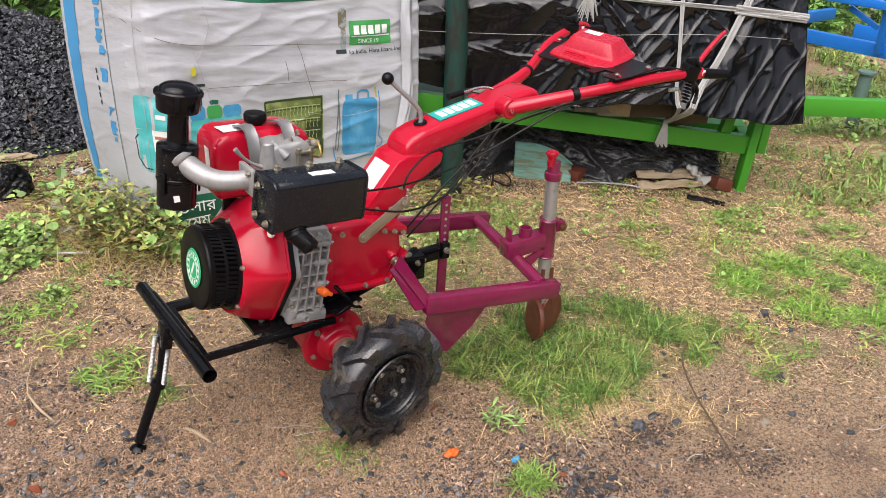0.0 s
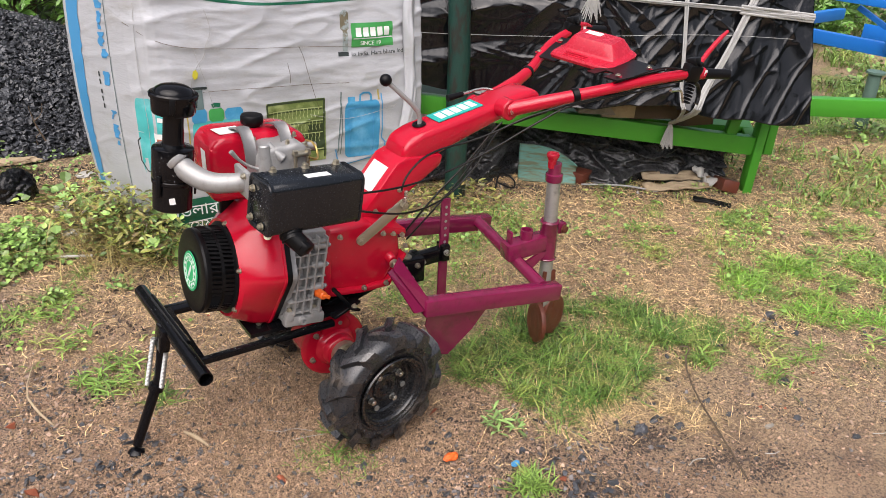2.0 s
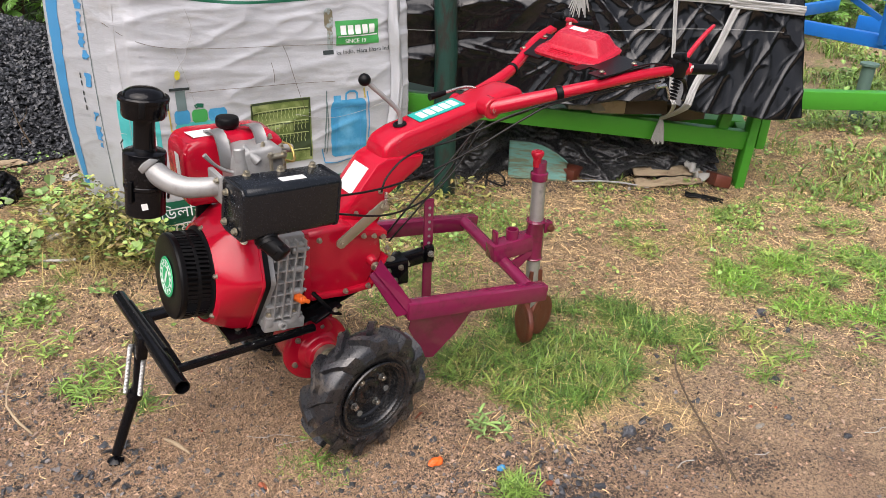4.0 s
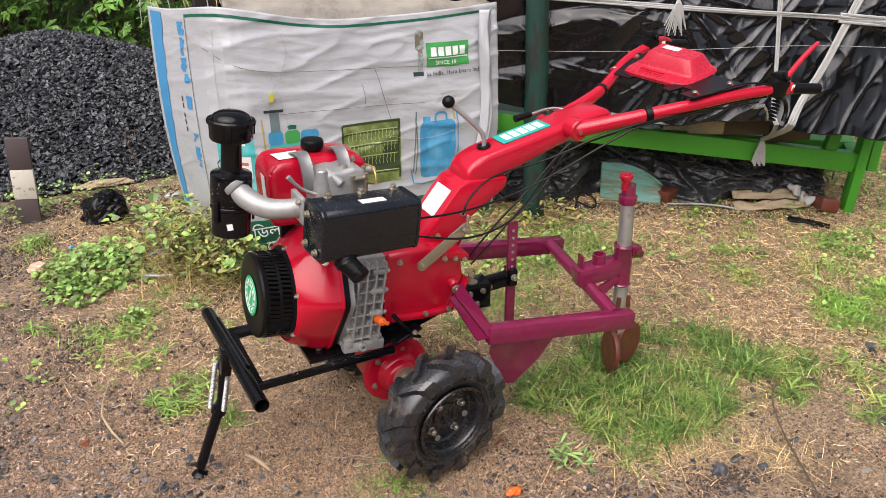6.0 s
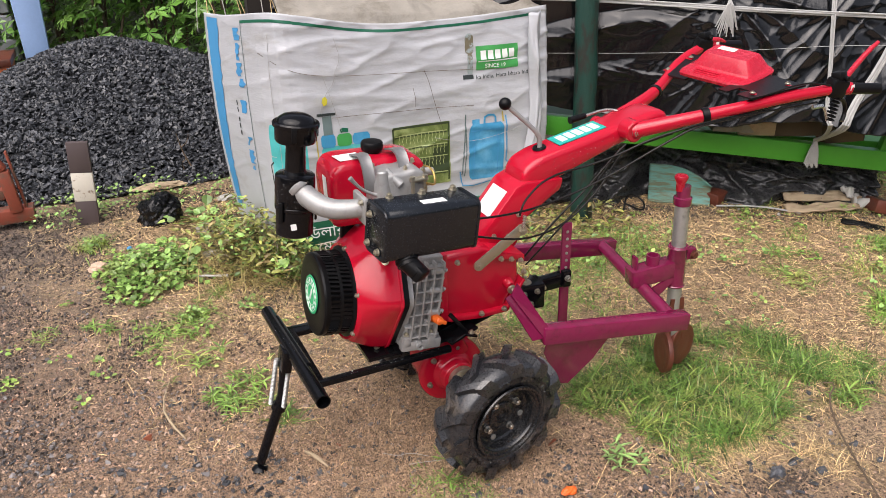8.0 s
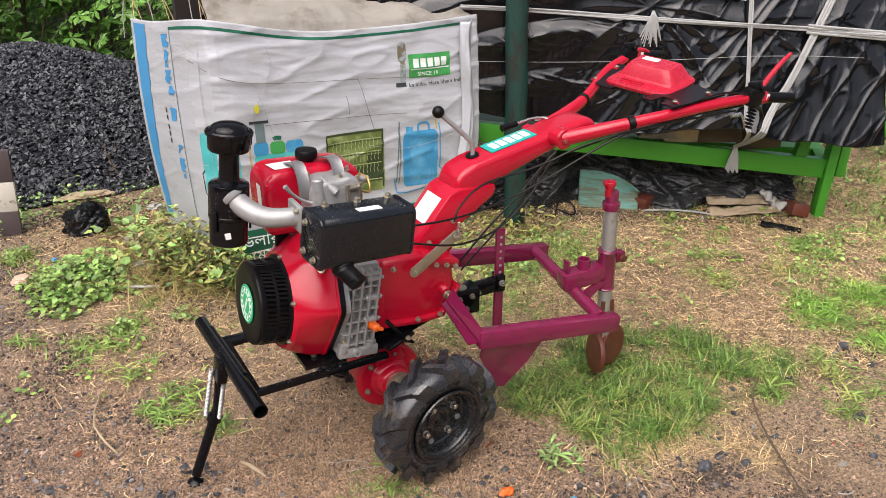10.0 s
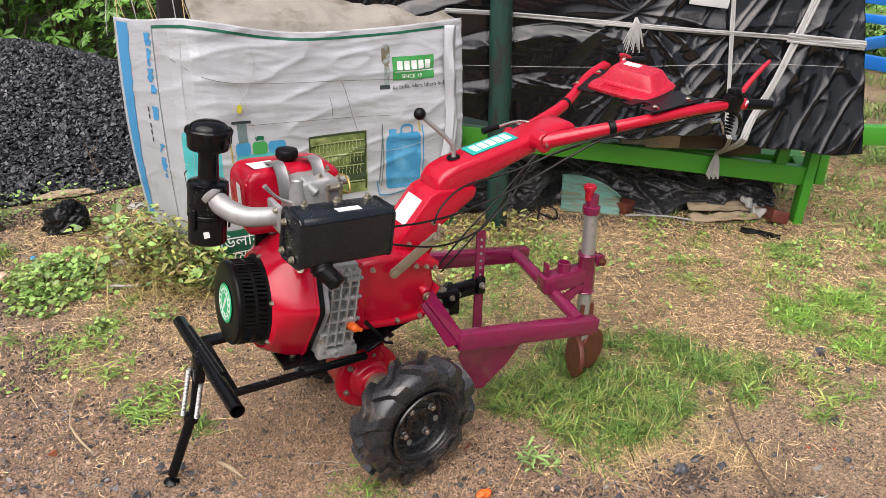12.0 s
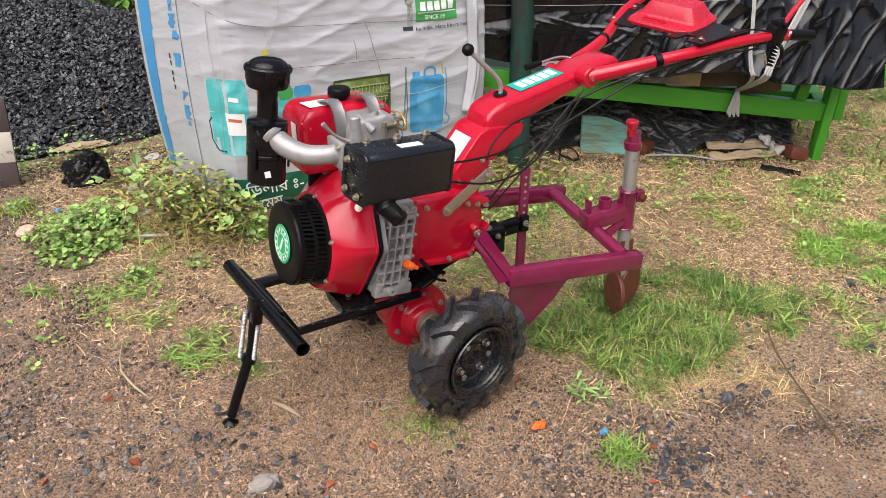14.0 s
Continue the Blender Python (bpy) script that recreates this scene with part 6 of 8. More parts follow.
# torn corner of the banner
def flap(u, v):
    x = 0.905 + 0.06 * u + 0.05 * v + 0.02 * math.sin(v * 5)
    z = 0.36 + 0.70 * v + 0.01 * u
    y = FY - 0.065 - 0.035 * math.sin(u * 3.1) - 0.02 * noise.noise((u * 3, v * 5, 8)) + 0.03 * v
    return Vector((x, y, z))


cloth("loose_flap", flap, 14, 50, VINYL, "curled loose edge of white vinyl", "", banner, 0.002)


# ---- straps on the tarpaulin ----
def ribbon(name, pts, width, material, parent=None, ply=3):
    """A flat band along points on the tarpaulin, with a few strands."""
    pts = [Vector(p) for p in pts]
    bm = B()
    for k in range(ply):
        off = (k - (ply - 1) / 2) * width / ply
        line = []
        for i, p in enumerate(pts):
            d = (pts[min(i + 1, len(pts) - 1)] - pts[max(i - 1, 0)]).normalized()
            side = d.cross(TN).normalized()
            line.append(p + side * off + TN * 0.004 * math.sin(i * 1.3 + k * 2.1))
        sweep(bm, line, width / ply * 0.62, 7, 1)
    ob = part(name, bm, material, parent)
    ob.data.transform(Matrix())
    return ob


def on_tarp(s, z):
    """The tarpaulin's front at a distance along the trailer and a height."""
    u = (s + 1.45) / (TLEN + 1.60)
    lo, hi = 0.0, 0.75
    for _ in range(20):
        mid = (lo + hi) / 2
        if tarp_point(u, mid).z < z:
            lo = mid
        else:
            hi = mid
    return tarp_point(u, lo) + TN * 0.035


straps = thing("lashing_straps", Matrix(), "frayed white plastic straps lashed over the tarpaulin", "strap")
ribbon("strap", [on_tarp(-0.2 + 0.26 * k, 1.115 - 0.013 * k) for k in range(9)], 0.022, STRAP, straps)
ribbon("strap", [on_tarp(1.5 + 0.104 * k, 1.03 - 0.008 * k) for k in range(5)], 0.045, STRAP, straps, 4)
ribbon("strap", [on_tarp(1.205, 1.30), on_tarp(1.207, 1.15), on_tarp(1.20, 1.0), on_tarp(1.205, 0.80), on_tarp(1.20, 0.66), on_tarp(1.21, 0.58), on_tarp(1.22, 0.54), tr(1.24, 0.20, 0.48), tr(1.255, 0.065, 0.41)], 0.020, STRAP, straps)
ribbon("strap", [on_tarp(1.72, 1.35), on_tarp(1.62, 1.15), on_tarp(1.53, 0.98), on_tarp(1.43, 0.80), on_tarp(1.35, 0.68), on_tarp(1.30, 0.60), on_tarp(1.285, 0.55), tr(1.265, 0.20, 0.48), tr(1.255, 0.065, 0.41)], 0.036, STRAP, straps)
for k in range(9):
    a = (k - 4) * 0.010
    tail = B()
    sweep(tail, [tr(1.255, 0.057, 0.415), tr(1.252 + a * 0.45, 0.064, 0.36), tr(1.250 + a * 0.8, 0.062, 0.285 - 0.01 * (k % 3))], 0.006, 6, 1)
    part("strand", tail, STRAP, straps)
tuft = B()
for k in range(14):
    a = (k - 7) * 0.006
    p = on_tarp(0.72, 1.105)
    sweep(tuft, [p, p + TDIR * a * 0.4 + Vector((0, 0, -0.03)) + TN * 0.02, p + TDIR * (a * 1.3) + Vector((0, 0, -0.12 - 0.015 * (k % 4))) + TN * 0.012], [0.006, 0.005, 0.003], 6, 1)
part("strap_tuft", tuft, STRAP, straps)
line = B()
sweep(line, [on_tarp(-0.6 + 0.3 * k, 0.88 - 0.03 * math.sin(k * 0.7)) for k in range(9)], 0.0012, 6, 1)
part("tie_wire", line, STRAP, straps)

notice = B()
beam(notice, on_tarp(0.97, 1.225) + TN * 0.02, on_tarp(1.18, 1.205) + TN * 0.02, 0.004, 0.10)
tagged(part("notice_board", notice, mat("notice_white", (0.62, 0.63, 0.63), 0.5, vary=0.1)), "plain white board tied to the tarpaulin", "board")

# load visible between tarpaulin and rail
LOAD = (("cardboard_box", 0.62, 0.10, 0.16, CARD), ("grey_slab", 0.86, 0.22, 0.13, SACK), ("cardboard_box", 0.98, 0.18, 0.11, CARD), ("dark_board", 1.18, 0.25, 0.08, TWIG), ("grey_slab", 0.40, 0.2, 0.10, TARP_OLD), ("dark_board", 1.42, 0.22, 0.10, TWIG))
for k, (nm, s_, w, h, mt) in enumerate(LOAD):
    bm = B()
    box(bm, (w, 0.18, h), pose(0, 0, 0, 6 * (k % 3 - 1), 7 - 4 * k, 10 - 7 * k), 0.006)
    ob = part(nm, bm, mt)
    ob.matrix_world = Matrix.Translation(tr(s_, -0.075, 0.525 - 0.085 * s_ + h / 2 - 0.02)) @ Matrix.Rotation(math.atan2(TDIR.y, TDIR.x), 4, "Z")
    tagged(ob, "damp flattened piece of scrap on the trailer bed", "scrap")

# ---- litter under the trailer ----
def slab(name, centre, size, rot, material, label, category, wave=0.01, seed=0):
    """A thin bent sheet of board."""
    nx, ny = 16, 10
    vs = [[(size[0] * (i / nx - 0.5), size[1] * (j / ny - 0.5), wave * noise.noise((i * 0.3, j * 0.4, seed))) for i in range(nx + 1)] for j in range(ny + 1)]
    me = bpy.data.meshes.new(name)
    me.from_pydata([p for r in vs for p in r], [], [(j * (nx + 1) + i, j * (nx + 1) + i + 1, (j + 1) * (nx + 1) + i + 1, (j + 1) * (nx + 1) + i) for j in range(ny) for i in range(nx)])
    me.materials.append(material)
    for p in me.polygons:
        p.use_smooth = True
    ob = new(name, me)
    ob.matrix_world = Matrix.Translation(centre) @ Euler([radians(a) for a in rot]).to_matrix().to_4x4()
    mod = ob.modifiers.new("thickness", "SOLIDIFY")
    mod.thickness = size[2]
    return tagged(ob, label, category)


slab("cardboard_sheet", (2.50, 0.93, 0.055), (0.40, 0.085, 0.010), (14, 0, -27), CARD, "wet flattened cardboard lying by the trailer", "cardboard", 0.02, 1)
slab("cardboard_sheet", (2.43, 0.85, 0.03), (0.38, 0.075, 0.010), (8, -2, -22), CARD, "wet flattened cardboard lying by the trailer", "cardboard", 0.02, 5)
slab("cloth_scrap", (2.67, 0.85, 0.055), (0.17, 0.15, 0.006), (28, 8, 20), SCRAP, "crumpled white plastic scrap on the ground", "scrap", 0.06, 9)


def bent_board(u, v):
    """Stands against the plastic sheet, its top edge falling and curling over; the foot is folded forward."""
    s_ = 0.49 + 0.32 * u
    crest = 0.197 - 0.10 * u ** 3
    foot = -0.11 + 0.07 * u
    if v < 0.3:
        k = v / 0.3
        return tr(s_ - 0.006 * (1 - k), foot - 0.040 * k + 0.004 * math.sin(9 * u), 0.002 + (0.030 + 0.018 * u) * k)
    k = (v - 0.3) / 0.7
    low = 0.032 + 0.018 * u
    return tr(s_, foot - 0.040 - 0.030 * k + 0.035 * u ** 2 * k ** 3 + 0.006 * math.sin(5 * u + 2), low + (crest - low) * k)


cloth("teal_board", bent_board, 24, 20, TEAL_PLY, "weathered teal painted board bent against the black plastic", "board", None, 0.007)
brk = B()
box(brk, (0.13, 0.10, 0.07), pose(0, 0, 0, 0, 0, 20), 0.008)
ob = part("brick", brk, RUST)
ob.matrix_world = Matrix.Translation((2.02, 1.19, 0.03))
tagged(ob, "broken reddish brick beside the teal board", "brick", "bricks by the trailer")
copy_thing(ob, Matrix.Translation((2.70, 0.735, 0.035)) @ pose(0, 0, 0, 8, 14, 50))
slab("rubber_strip", (2.47, 0.615, 0.016), (0.20, 0.055, 0.010), (4, 3, -50), BLACK_MATT, "short strip of black rubber lying on the ground", "rubber", 0.012, 11)
for k, pts in enumerate(([(1.45, 1.22, 0.03), (1.52, 1.30, 0.10), (1.60, 1.25, 0.05), (1.55, 1.18, 0.02), (1.47, 1.24, 0.06)], [(1.95, 1.10, 0.02), (2.15, 0.98, 0.03), (2.30, 0.86, 0.01)])):
    bm = B()
    sweep(bm, pts, 0.005, 7, 2)
    tagged(part("cable_scrap", bm, CABLE if k == 0 else STRAP), "discarded length of cable on the ground", "cable")

# ---- stake, bag and litter on the ground ----
st = thing("marker_stake", Matrix.Translation((-1.183, 2.25, 0)) @ pose(0, 0, 0, 0, 3, -8), "flat brown stake with a chipped white band", "stake")
for z0, z1, mt, nm in ((-0.05, 0.135, STAKE, "lower_section"), (0.135, 0.292, STAKE_W, "white_band"), (0.292, 0.455, STAKE, "upper_section")):
    bm = B()
    box(bm, (0.105, 0.03, z1 - z0), pose(0, 0, (z0 + z1) / 2), 0.003)
    part(nm, bm, mt, st)


def crumple(name, centre, size, material, label, category, seed):
    bm = B()
    bmesh.ops.create_icosphere(bm, subdivisions=5, radius=1.0)
    for v in bm.verts:
        n = v.co.copy()
        r = 0.98 + 0.02 * abs(noise.noise(n * 17 + Vector((seed, seed, 0)))) + 0.26 * noise.noise(n * 1.6 + Vector((seed, 0, 0))) + 0.2 * abs(noise.noise(n * 3.5 + Vector((0, seed, 0)))) + 0.07 * abs(noise.noise(n * 8 + Vector((0, 0, seed)))) - 0.12
        v.co = Vector((n.x * size[0] * r, n.y * size[1] * r, max(-0.3, n.z) * size[2] * r))
    ob = part(name, bm, material, smooth=50)
    ob.matrix_world = Matrix.Translation(centre)
    return tagged(ob, label, category)


crumple("rubbish_bag", (-0.825, 2.14, 0.04), (0.13, 0.12, 0.115), BAG, "crumpled shiny black plastic rubbish bag", "bag", 3.0)
crumple("orange_scrap", (0.162, -0.492, 0.006), (0.026, 0.016, 0.012), ORANGE, "crumpled orange plastic scrap on the mud", "scrap", 5.0)
crumple("blue_scrap", (0.318, -0.613, 0.012), (0.016, 0.010, 0.010), PRINT_STRIPE, "small bright blue plastic scrap", "scrap", 6.0)
crumple("blue_scrap", (-0.995, 1.80, 0.02), (0.013, 0.010, 0.010), PRINT_STRIPE, "small bright blue plastic scrap", "scrap", 6.5)
for k, (x, y, s_) in enumerate(((-0.626, 1.591, 0.045), (-0.465, 2.315, 0.05), (-0.55, 1.72, 0.03))):
    crumple("white_scrap", (x, y, 0.012), (s_, s_ * 0.7, 0.02), SCRAP, "torn white plastic scrap in the weeds", "scrap", 7.0 + k)
crumple("stone", (-0.619, 1.875, 0.02), (0.06, 0.04, 0.035), SACK, "pale grey stone in the weeds", "stone", 1.0)
crumple("stone", (-1.136, 1.625, 0.02), (0.045, 0.04, 0.03), PEBBLE, "dark grey stone in the weeds", "stone", 2.0)
crumple("stone", (-0.66, -0.343, 0.008), (0.045, 0.032, 0.022), SACK, "pale yellowish stone on the mud", "stone", 4.0)
crumple("brown_leaf", (-0.80, 2.50, 0.07), (0.15, 0.05, 0.018), CARD, "dry brown fallen leaf", "leaf", 2.2)


def stick(name, pts, r, material, label):
    bm = B()
    sweep(bm, pts, r, 7, 1)
    return tagged(part(name, bm, material), label, "stick")


stick("straw_stalk", [(-0.89, 0.575, 0.02), (-0.936, 0.396, 0.015), (-0.91, 0.28, 0.012), (-0.873, 0.19, 0.010)], [0.0015, 0.003, 0.005, 0.003], CARD, "flattened dry yellow stalk on the mud")
stick("wood_splinter", [(-0.526, -0.016, 0.008), (-0.50, -0.06, 0.012), (-0.475, -0.117, 0.008)], [0.004, 0.008, 0.003], CARD, "pale wood splinter lying on the mud")
stick("white_stick", [(-0.729, 1.342, 0.03), (-0.589, 1.277, 0.035)], 0.006, SCRAP, "thin white plastic stick in the grass")
stick("rusty_rod", [(1.20, -0.405, 0.055), (1.23, -0.43, 0.06), (1.16, -0.47, 0.04), (1.071, -0.612, 0.026), (0.977, -0.828, 0.022), (0.90, -1.0, 0.018)], 0.0031, TWIG, "bent rusty iron rod lying in the grass")
for k, pts in enumerate(([(-0.30, -0.12, 0.008), (-0.26, -0.16, 0.014), (-0.22, -0.15, 0.008), (-0.17, -0.19, 0.008)], [(-0.24, -0.20, 0.006), (-0.20, -0.21, 0.010), (-0.14, -0.22, 0.006)])):
    stick("pale_root", pts, 0.0009, SCRAP, "thin pale root fibre on the mud")


# ---- plants ----
def blades(name, n, place, length, width, material, label, category, seed, lean=0.5, up=1.0):
    """Curved tapering grass blades; place(rnd) gives x, y and a length factor."""
    rnd = random.Random(seed)
    verts, faces = [], []
    for _ in range(n):
        x, y, f = place(rnd)
        z = height(x, y) - 0.005
        a = rnd.uniform(0, 6.283)
        L_ = length * f * rnd.uniform(0.5, 1.25)
        w = width * rnd.uniform(0.6, 1.3)
        dx, dy = math.cos(a), math.sin(a)
        sx, sy = -dy, dx
        bend = lean * rnd.uniform(0.3, 1.6)
        k = len(verts)
        for t, ww in ((0.0, 1.0), (0.4, 0.85), (0.75, 0.55)):
            px, py = x + dx * L_ * bend * t * t, y + dy * L_ * bend * t * t
            pz = z + L_ * up * (t - 0.35 * bend * t * t)
            verts += [(px - sx * w * ww, py - sy * w * ww, pz), (px + sx * w * ww, py + sy * w * ww, pz)]
        verts.append((x + dx * L_ * bend, y + dy * L_ * bend, z + max(0.004, L_ * up * (1 - 0.40 * bend))))
        faces += [(k, k + 1, k + 3, k + 2), (k + 2, k + 3, k + 5, k + 4), (k + 4, k + 5, k + 6)]
    return quads(name, verts, faces, material, label, category)


PATCH = ((0.459, -0.018), (0.943, 0.163), (1.238, 0.026), (1.538, -0.368), (1.474, -0.44), (1.127, -0.328), (0.862, -0.515), (0.575, -0.498), (0.515, -0.354), (0.416, -0.115))


def inside(x, y, poly):
    c = False
    for (x0, y0), (x1, y1) in zip(poly, poly[1:] + poly[:1]):
        if (y0 > y) != (y1 > y) and x < (x1 - x0) * (y - y0) / (y1 - y0) + x0:
            c = not c
    return c


def in_patch(rnd):
    while True:
        x, y = rnd.uniform(0.38, 1.6), rnd.uniform(-0.58, 0.2)
        if inside(x + 0.05 * noise.noise((x * 9, y * 9, 1)), y + 0.05 * noise.noise((x * 9, y * 9, 5)), PATCH):
            edge = 0.55 + 0.6 * noise.noise((x * 4, y * 4, 3)) 
            if x < 0.68 and y < -0.16 and rnd.random() < 0.62:
                continue
            if rnd.random() < 0.35 + edge:
                return x, y, 0.6 + 0.65 * max(0, edge)


rnd = random.Random(31)
CLUMPS = [(*in_patch(rnd), rnd.uniform(0.012, 0.045), rnd.uniform(0.55, 1.2)) for _ in range(170)]


def in_clumps(rnd):
    """Blades gathered into clumps of uneven height, with bare earth showing between them."""
    x, y, f, s, g = rnd.choice(CLUMPS)
    return rnd.gauss(x, s), rnd.gauss(y, s), f * g


blades("grass_patch", 11500, in_clumps, 0.064, 0.0017, GRASS, "lush green grass growing round the gauge wheel", "grass", 21, 1.2)
blades("grass_bright", 1300, in_clumps, 0.085, 0.0029, LAWN, "bright yellow-green blades among the grass", "grass", 24, 1.4)
blades("dry_grass", 900, lambda r: (r.gauss(0.74, 0.12), r.gauss(-0.49, 0.06), 1.0), 0.062, 0.0010, STRAW, "dry yellow grass at the edge of the green", "grass", 22, 1.9, 0.6)
blades("dead_grass", 420, in_patch, 0.09, 0.0010, STRAW, "dead blades among the green grass", "grass", 25, 1.5)

# tufts: x, y, spread, blades, length factor
TUFTS = [(0.31, -0.702, 0.045, 260, 0.62), (1.261, -0.462, 0.06, 70, 0.6), (1.95, -0.20, 0.14, 220, 0.5), (2.15, -0.08, 0.16, 260, 0.55), (1.766, 0.331, 0.12, 160, 0.5), (1.432, -0.654, 0.07, 60, 0.6), (1.584, -0.454, 0.07, 60, 0.5),
         (-0.763, 1.019, 0.07, 90, 0.7), (-0.963, 0.94, 0.14, 50, 0.6), (-0.80, 0.85, 0.14, 40, 0.6), (-0.642, 1.185, 0.05, 60, 0.6), (-1.155, 1.91, 0.08, 120, 0.8), (-0.201, -0.299, 0.08, 160, 0.3), (-0.10, -0.375, 0.07, 160, 0.28), (0.75, 0.55, 0.25, 400, 0.6), (0.5, 0.75, 0.3, 500, 0.7), (0.95, 0.85, 0.25, 500, 0.8), (1.3, 0.9, 0.25, 400, 0.8), (0.25, 0.95, 0.25, 450, 0.8), (0.45, 0.40, 0.15, 180, 0.5)]
# small clumps gathered in drifts to the right and further off
rnd = random.Random(26)
while len(TUFTS) < 330:
    x, y = rnd.uniform(1.2, 6.5), rnd.uniform(-0.7, 3.4)
    if noise.noise((x * 1.1, y * 1.1, 8.0)) + 0.07 * (x - 2.6) > 0.05 + 0.25 * rnd.random():
        sp = rnd.uniform(0.03, 0.10)
        TUFTS.append((x, y, sp, int(14 + 340 * sp * rnd.uniform(0.4, 1.4) + 6 * x), rnd.uniform(0.35, 0.75) + 0.13 * max(0, x - 3)))
weights = [t[3] for t in TUFTS]


def in_tufts(rnd):
    t = rnd.choices(TUFTS, weights)[0]
    return rnd.gauss(t[0], t[2] * 0.5), rnd.gauss(t[1], t[2] * 0.5), t[4]


blades("grass_tufts", sum(weights), in_tufts, 0.080, 0.0026, LAWN, "scattered short green grass tufts in the yard", "grass", 23, 1.3)


def straw_spot(rnd):
    while True:
        x, y = rnd.uniform(-1.6, 4.6), rnd.uniform(-1.1, 2.6)
        rim = min(1.0, 2.5 * (x + 1.6), 1.5 * (4.6 - x), 2.5 * (y + 1.1), 2.0 * (2.6 - y))
        if rnd.random() > rim:
            continue
        m_ = 0.55 * (y + 0.7 * x) + noise.noise((x * 2.4, y * 2.4, 0)) * 0.5 + 0.35
        if y < -0.5:
            m_ *= 0.35
        if x < -0.75:
            m_ *= max(0.15, 1 + 2.0 * (x + 0.75))
        if ((x + 0.1) / 0.65) ** 2 + ((y + 0.10) / 0.5) ** 2 < 1:
            m_ *= 0.3
        if rnd.random() < min(1.0, max(0.012, m_)):
            return x, y, 1.0


def litter(name, n, place, length, width, material, label, category, seed):
    """Thin stalks lying flat, each slightly bent."""
    rnd = random.Random(seed)
    verts, faces = [], []
    for _ in range(n):
        x, y, f = place(rnd)
        a = rnd.uniform(0, 6.283)
        L_ = length * f * rnd.uniform(0.35, 1.3)
        w = width * rnd.uniform(0.5, 1.4)
        z = height(x, y) + rnd.uniform(0.001, 0.010)
        k = len(verts)
        b_ = rnd.uniform(-0.5, 0.5)
        for t in (-0.5, 0.0, 0.5):
            aa = a + b_ * t
            px, py = x + math.cos(aa) * L_ * t, y + math.sin(aa) * L_ * t
            pz = z + rnd.uniform(-0.004, 0.008)
            verts += [(px + math.sin(aa) * w, py - math.cos(aa) * w, pz), (px - math.sin(aa) * w, py + math.cos(aa) * w, pz + w)]
        faces += [(k, k + 1, k + 3, k + 2), (k + 2, k + 3, k + 5, k + 4)]
    return quads(name, verts, faces, material, label, category)


litter("straw_litter", 94000, straw_spot, 0.036, 0.00072, STRAW, "matted dry straw lying over the earth", "straw", 31)

litter("dull_straw", 50000, straw_spot, 0.035, 0.0009, DULL_STRAW, "rotting brown straw lying over the earth", "straw", 32)


def leaf_plants(name, spots, leaf, material, label, category, seed, slim=1.0):
    """Low broad-leaved weeds: spots are (x, y, spread, leaves, height)."""
    rnd = random.Random(seed)
    verts, faces = [], []
    for cx, cy, spread, n, hh in spots:
        for _ in range(n):
            r = spread * math.sqrt(rnd.random())
            a = rnd.uniform(0, 6.283)
            x, y = cx + r * math.cos(a), cy + r * math.sin(a)
            z = height(x, y) + hh * rnd.uniform(0.15, 1.0) * (1 - 0.55 * (r / spread) ** 2)
            s_ = leaf * rnd.uniform(0.5, 1.3)
            m_ = Euler((rnd.uniform(-0.6, 0.6), rnd.uniform(-0.6, 0.6), rnd.uniform(0, 6.28))).to_matrix()
            k = len(verts)
            for px, py, pz in ((-0.95, 0, -0.1), (-0.5, -0.66, 0.10), (0.35, -0.70, 0.08), (1, 0, -0.15), (0.35, 0.70, 0.08), (-0.5, 0.66, 0.10), (0, 0, -0.04)):
                q = m_ @ Vector((px * s_, py * s_ * slim, pz * s_))
                verts.append((x + q.x, y + q.y, max(0.004, z + q.z)))
            faces += [(k, k + 1, k + 6), (k + 1, k + 2, k + 6), (k + 2, k + 3, k + 6), (k + 3, k + 4, k + 6), (k + 4, k + 5, k + 6), (k + 5, k, k + 6)]
    return quads(name, verts, faces, material, label, category)


leaf_plants("weed_clump", [(-0.913, 1.47, 0.21, 600, 0.14), (-0.82, 1.56, 0.15, 260, 0.14), (-0.98, 1.33, 0.14, 130, 0.06), (-1.05, 1.52, 0.12, 90, 0.06), (-0.75, 1.38, 0.12, 70, 0.05)], 0.0150, CLUMP, "dense clump of round-leaved green weed", "weed", 41)
leaf_plants("low_weeds", [(-0.386, 1.355, 0.10, 60, 0.16), (-0.519, 1.024, 0.06, 40, 0.05), (-0.763, 1.019, 0.06, 45, 0.05), (-1.278, 2.382, 0.22, 200, 0.16), (-1.1, 2.45, 0.2, 120, 0.14), (-0.60, 2.45, 0.3, 220, 0.08), (-0.85, 2.45, 0.12, 60, 0.22), (-1.155, 1.91, 0.07, 40, 0.07), (0.9, 0.95, 0.3, 260, 0.07), (0.45, 1.1, 0.25, 200, 0.1), (1.4, 0.85, 0.25, 160, 0.06), (1.75, 0.6, 0.2, 90, 0.05), (2.45, 0.3, 0.2, 90, 0.05), (3.3, 0.7, 0.5, 260, 0.08), (-0.26, 1.20, 0.14, 80, 0.07), (1.35, 0.2, 0.2, 50, 0.03), (2.1, -0.15, 0.4, 60, 0.04)], 0.0115, WEED, "scattered low broad-leaved weeds", "weed", 42)
sprigs = []
rnd = random.Random(27)
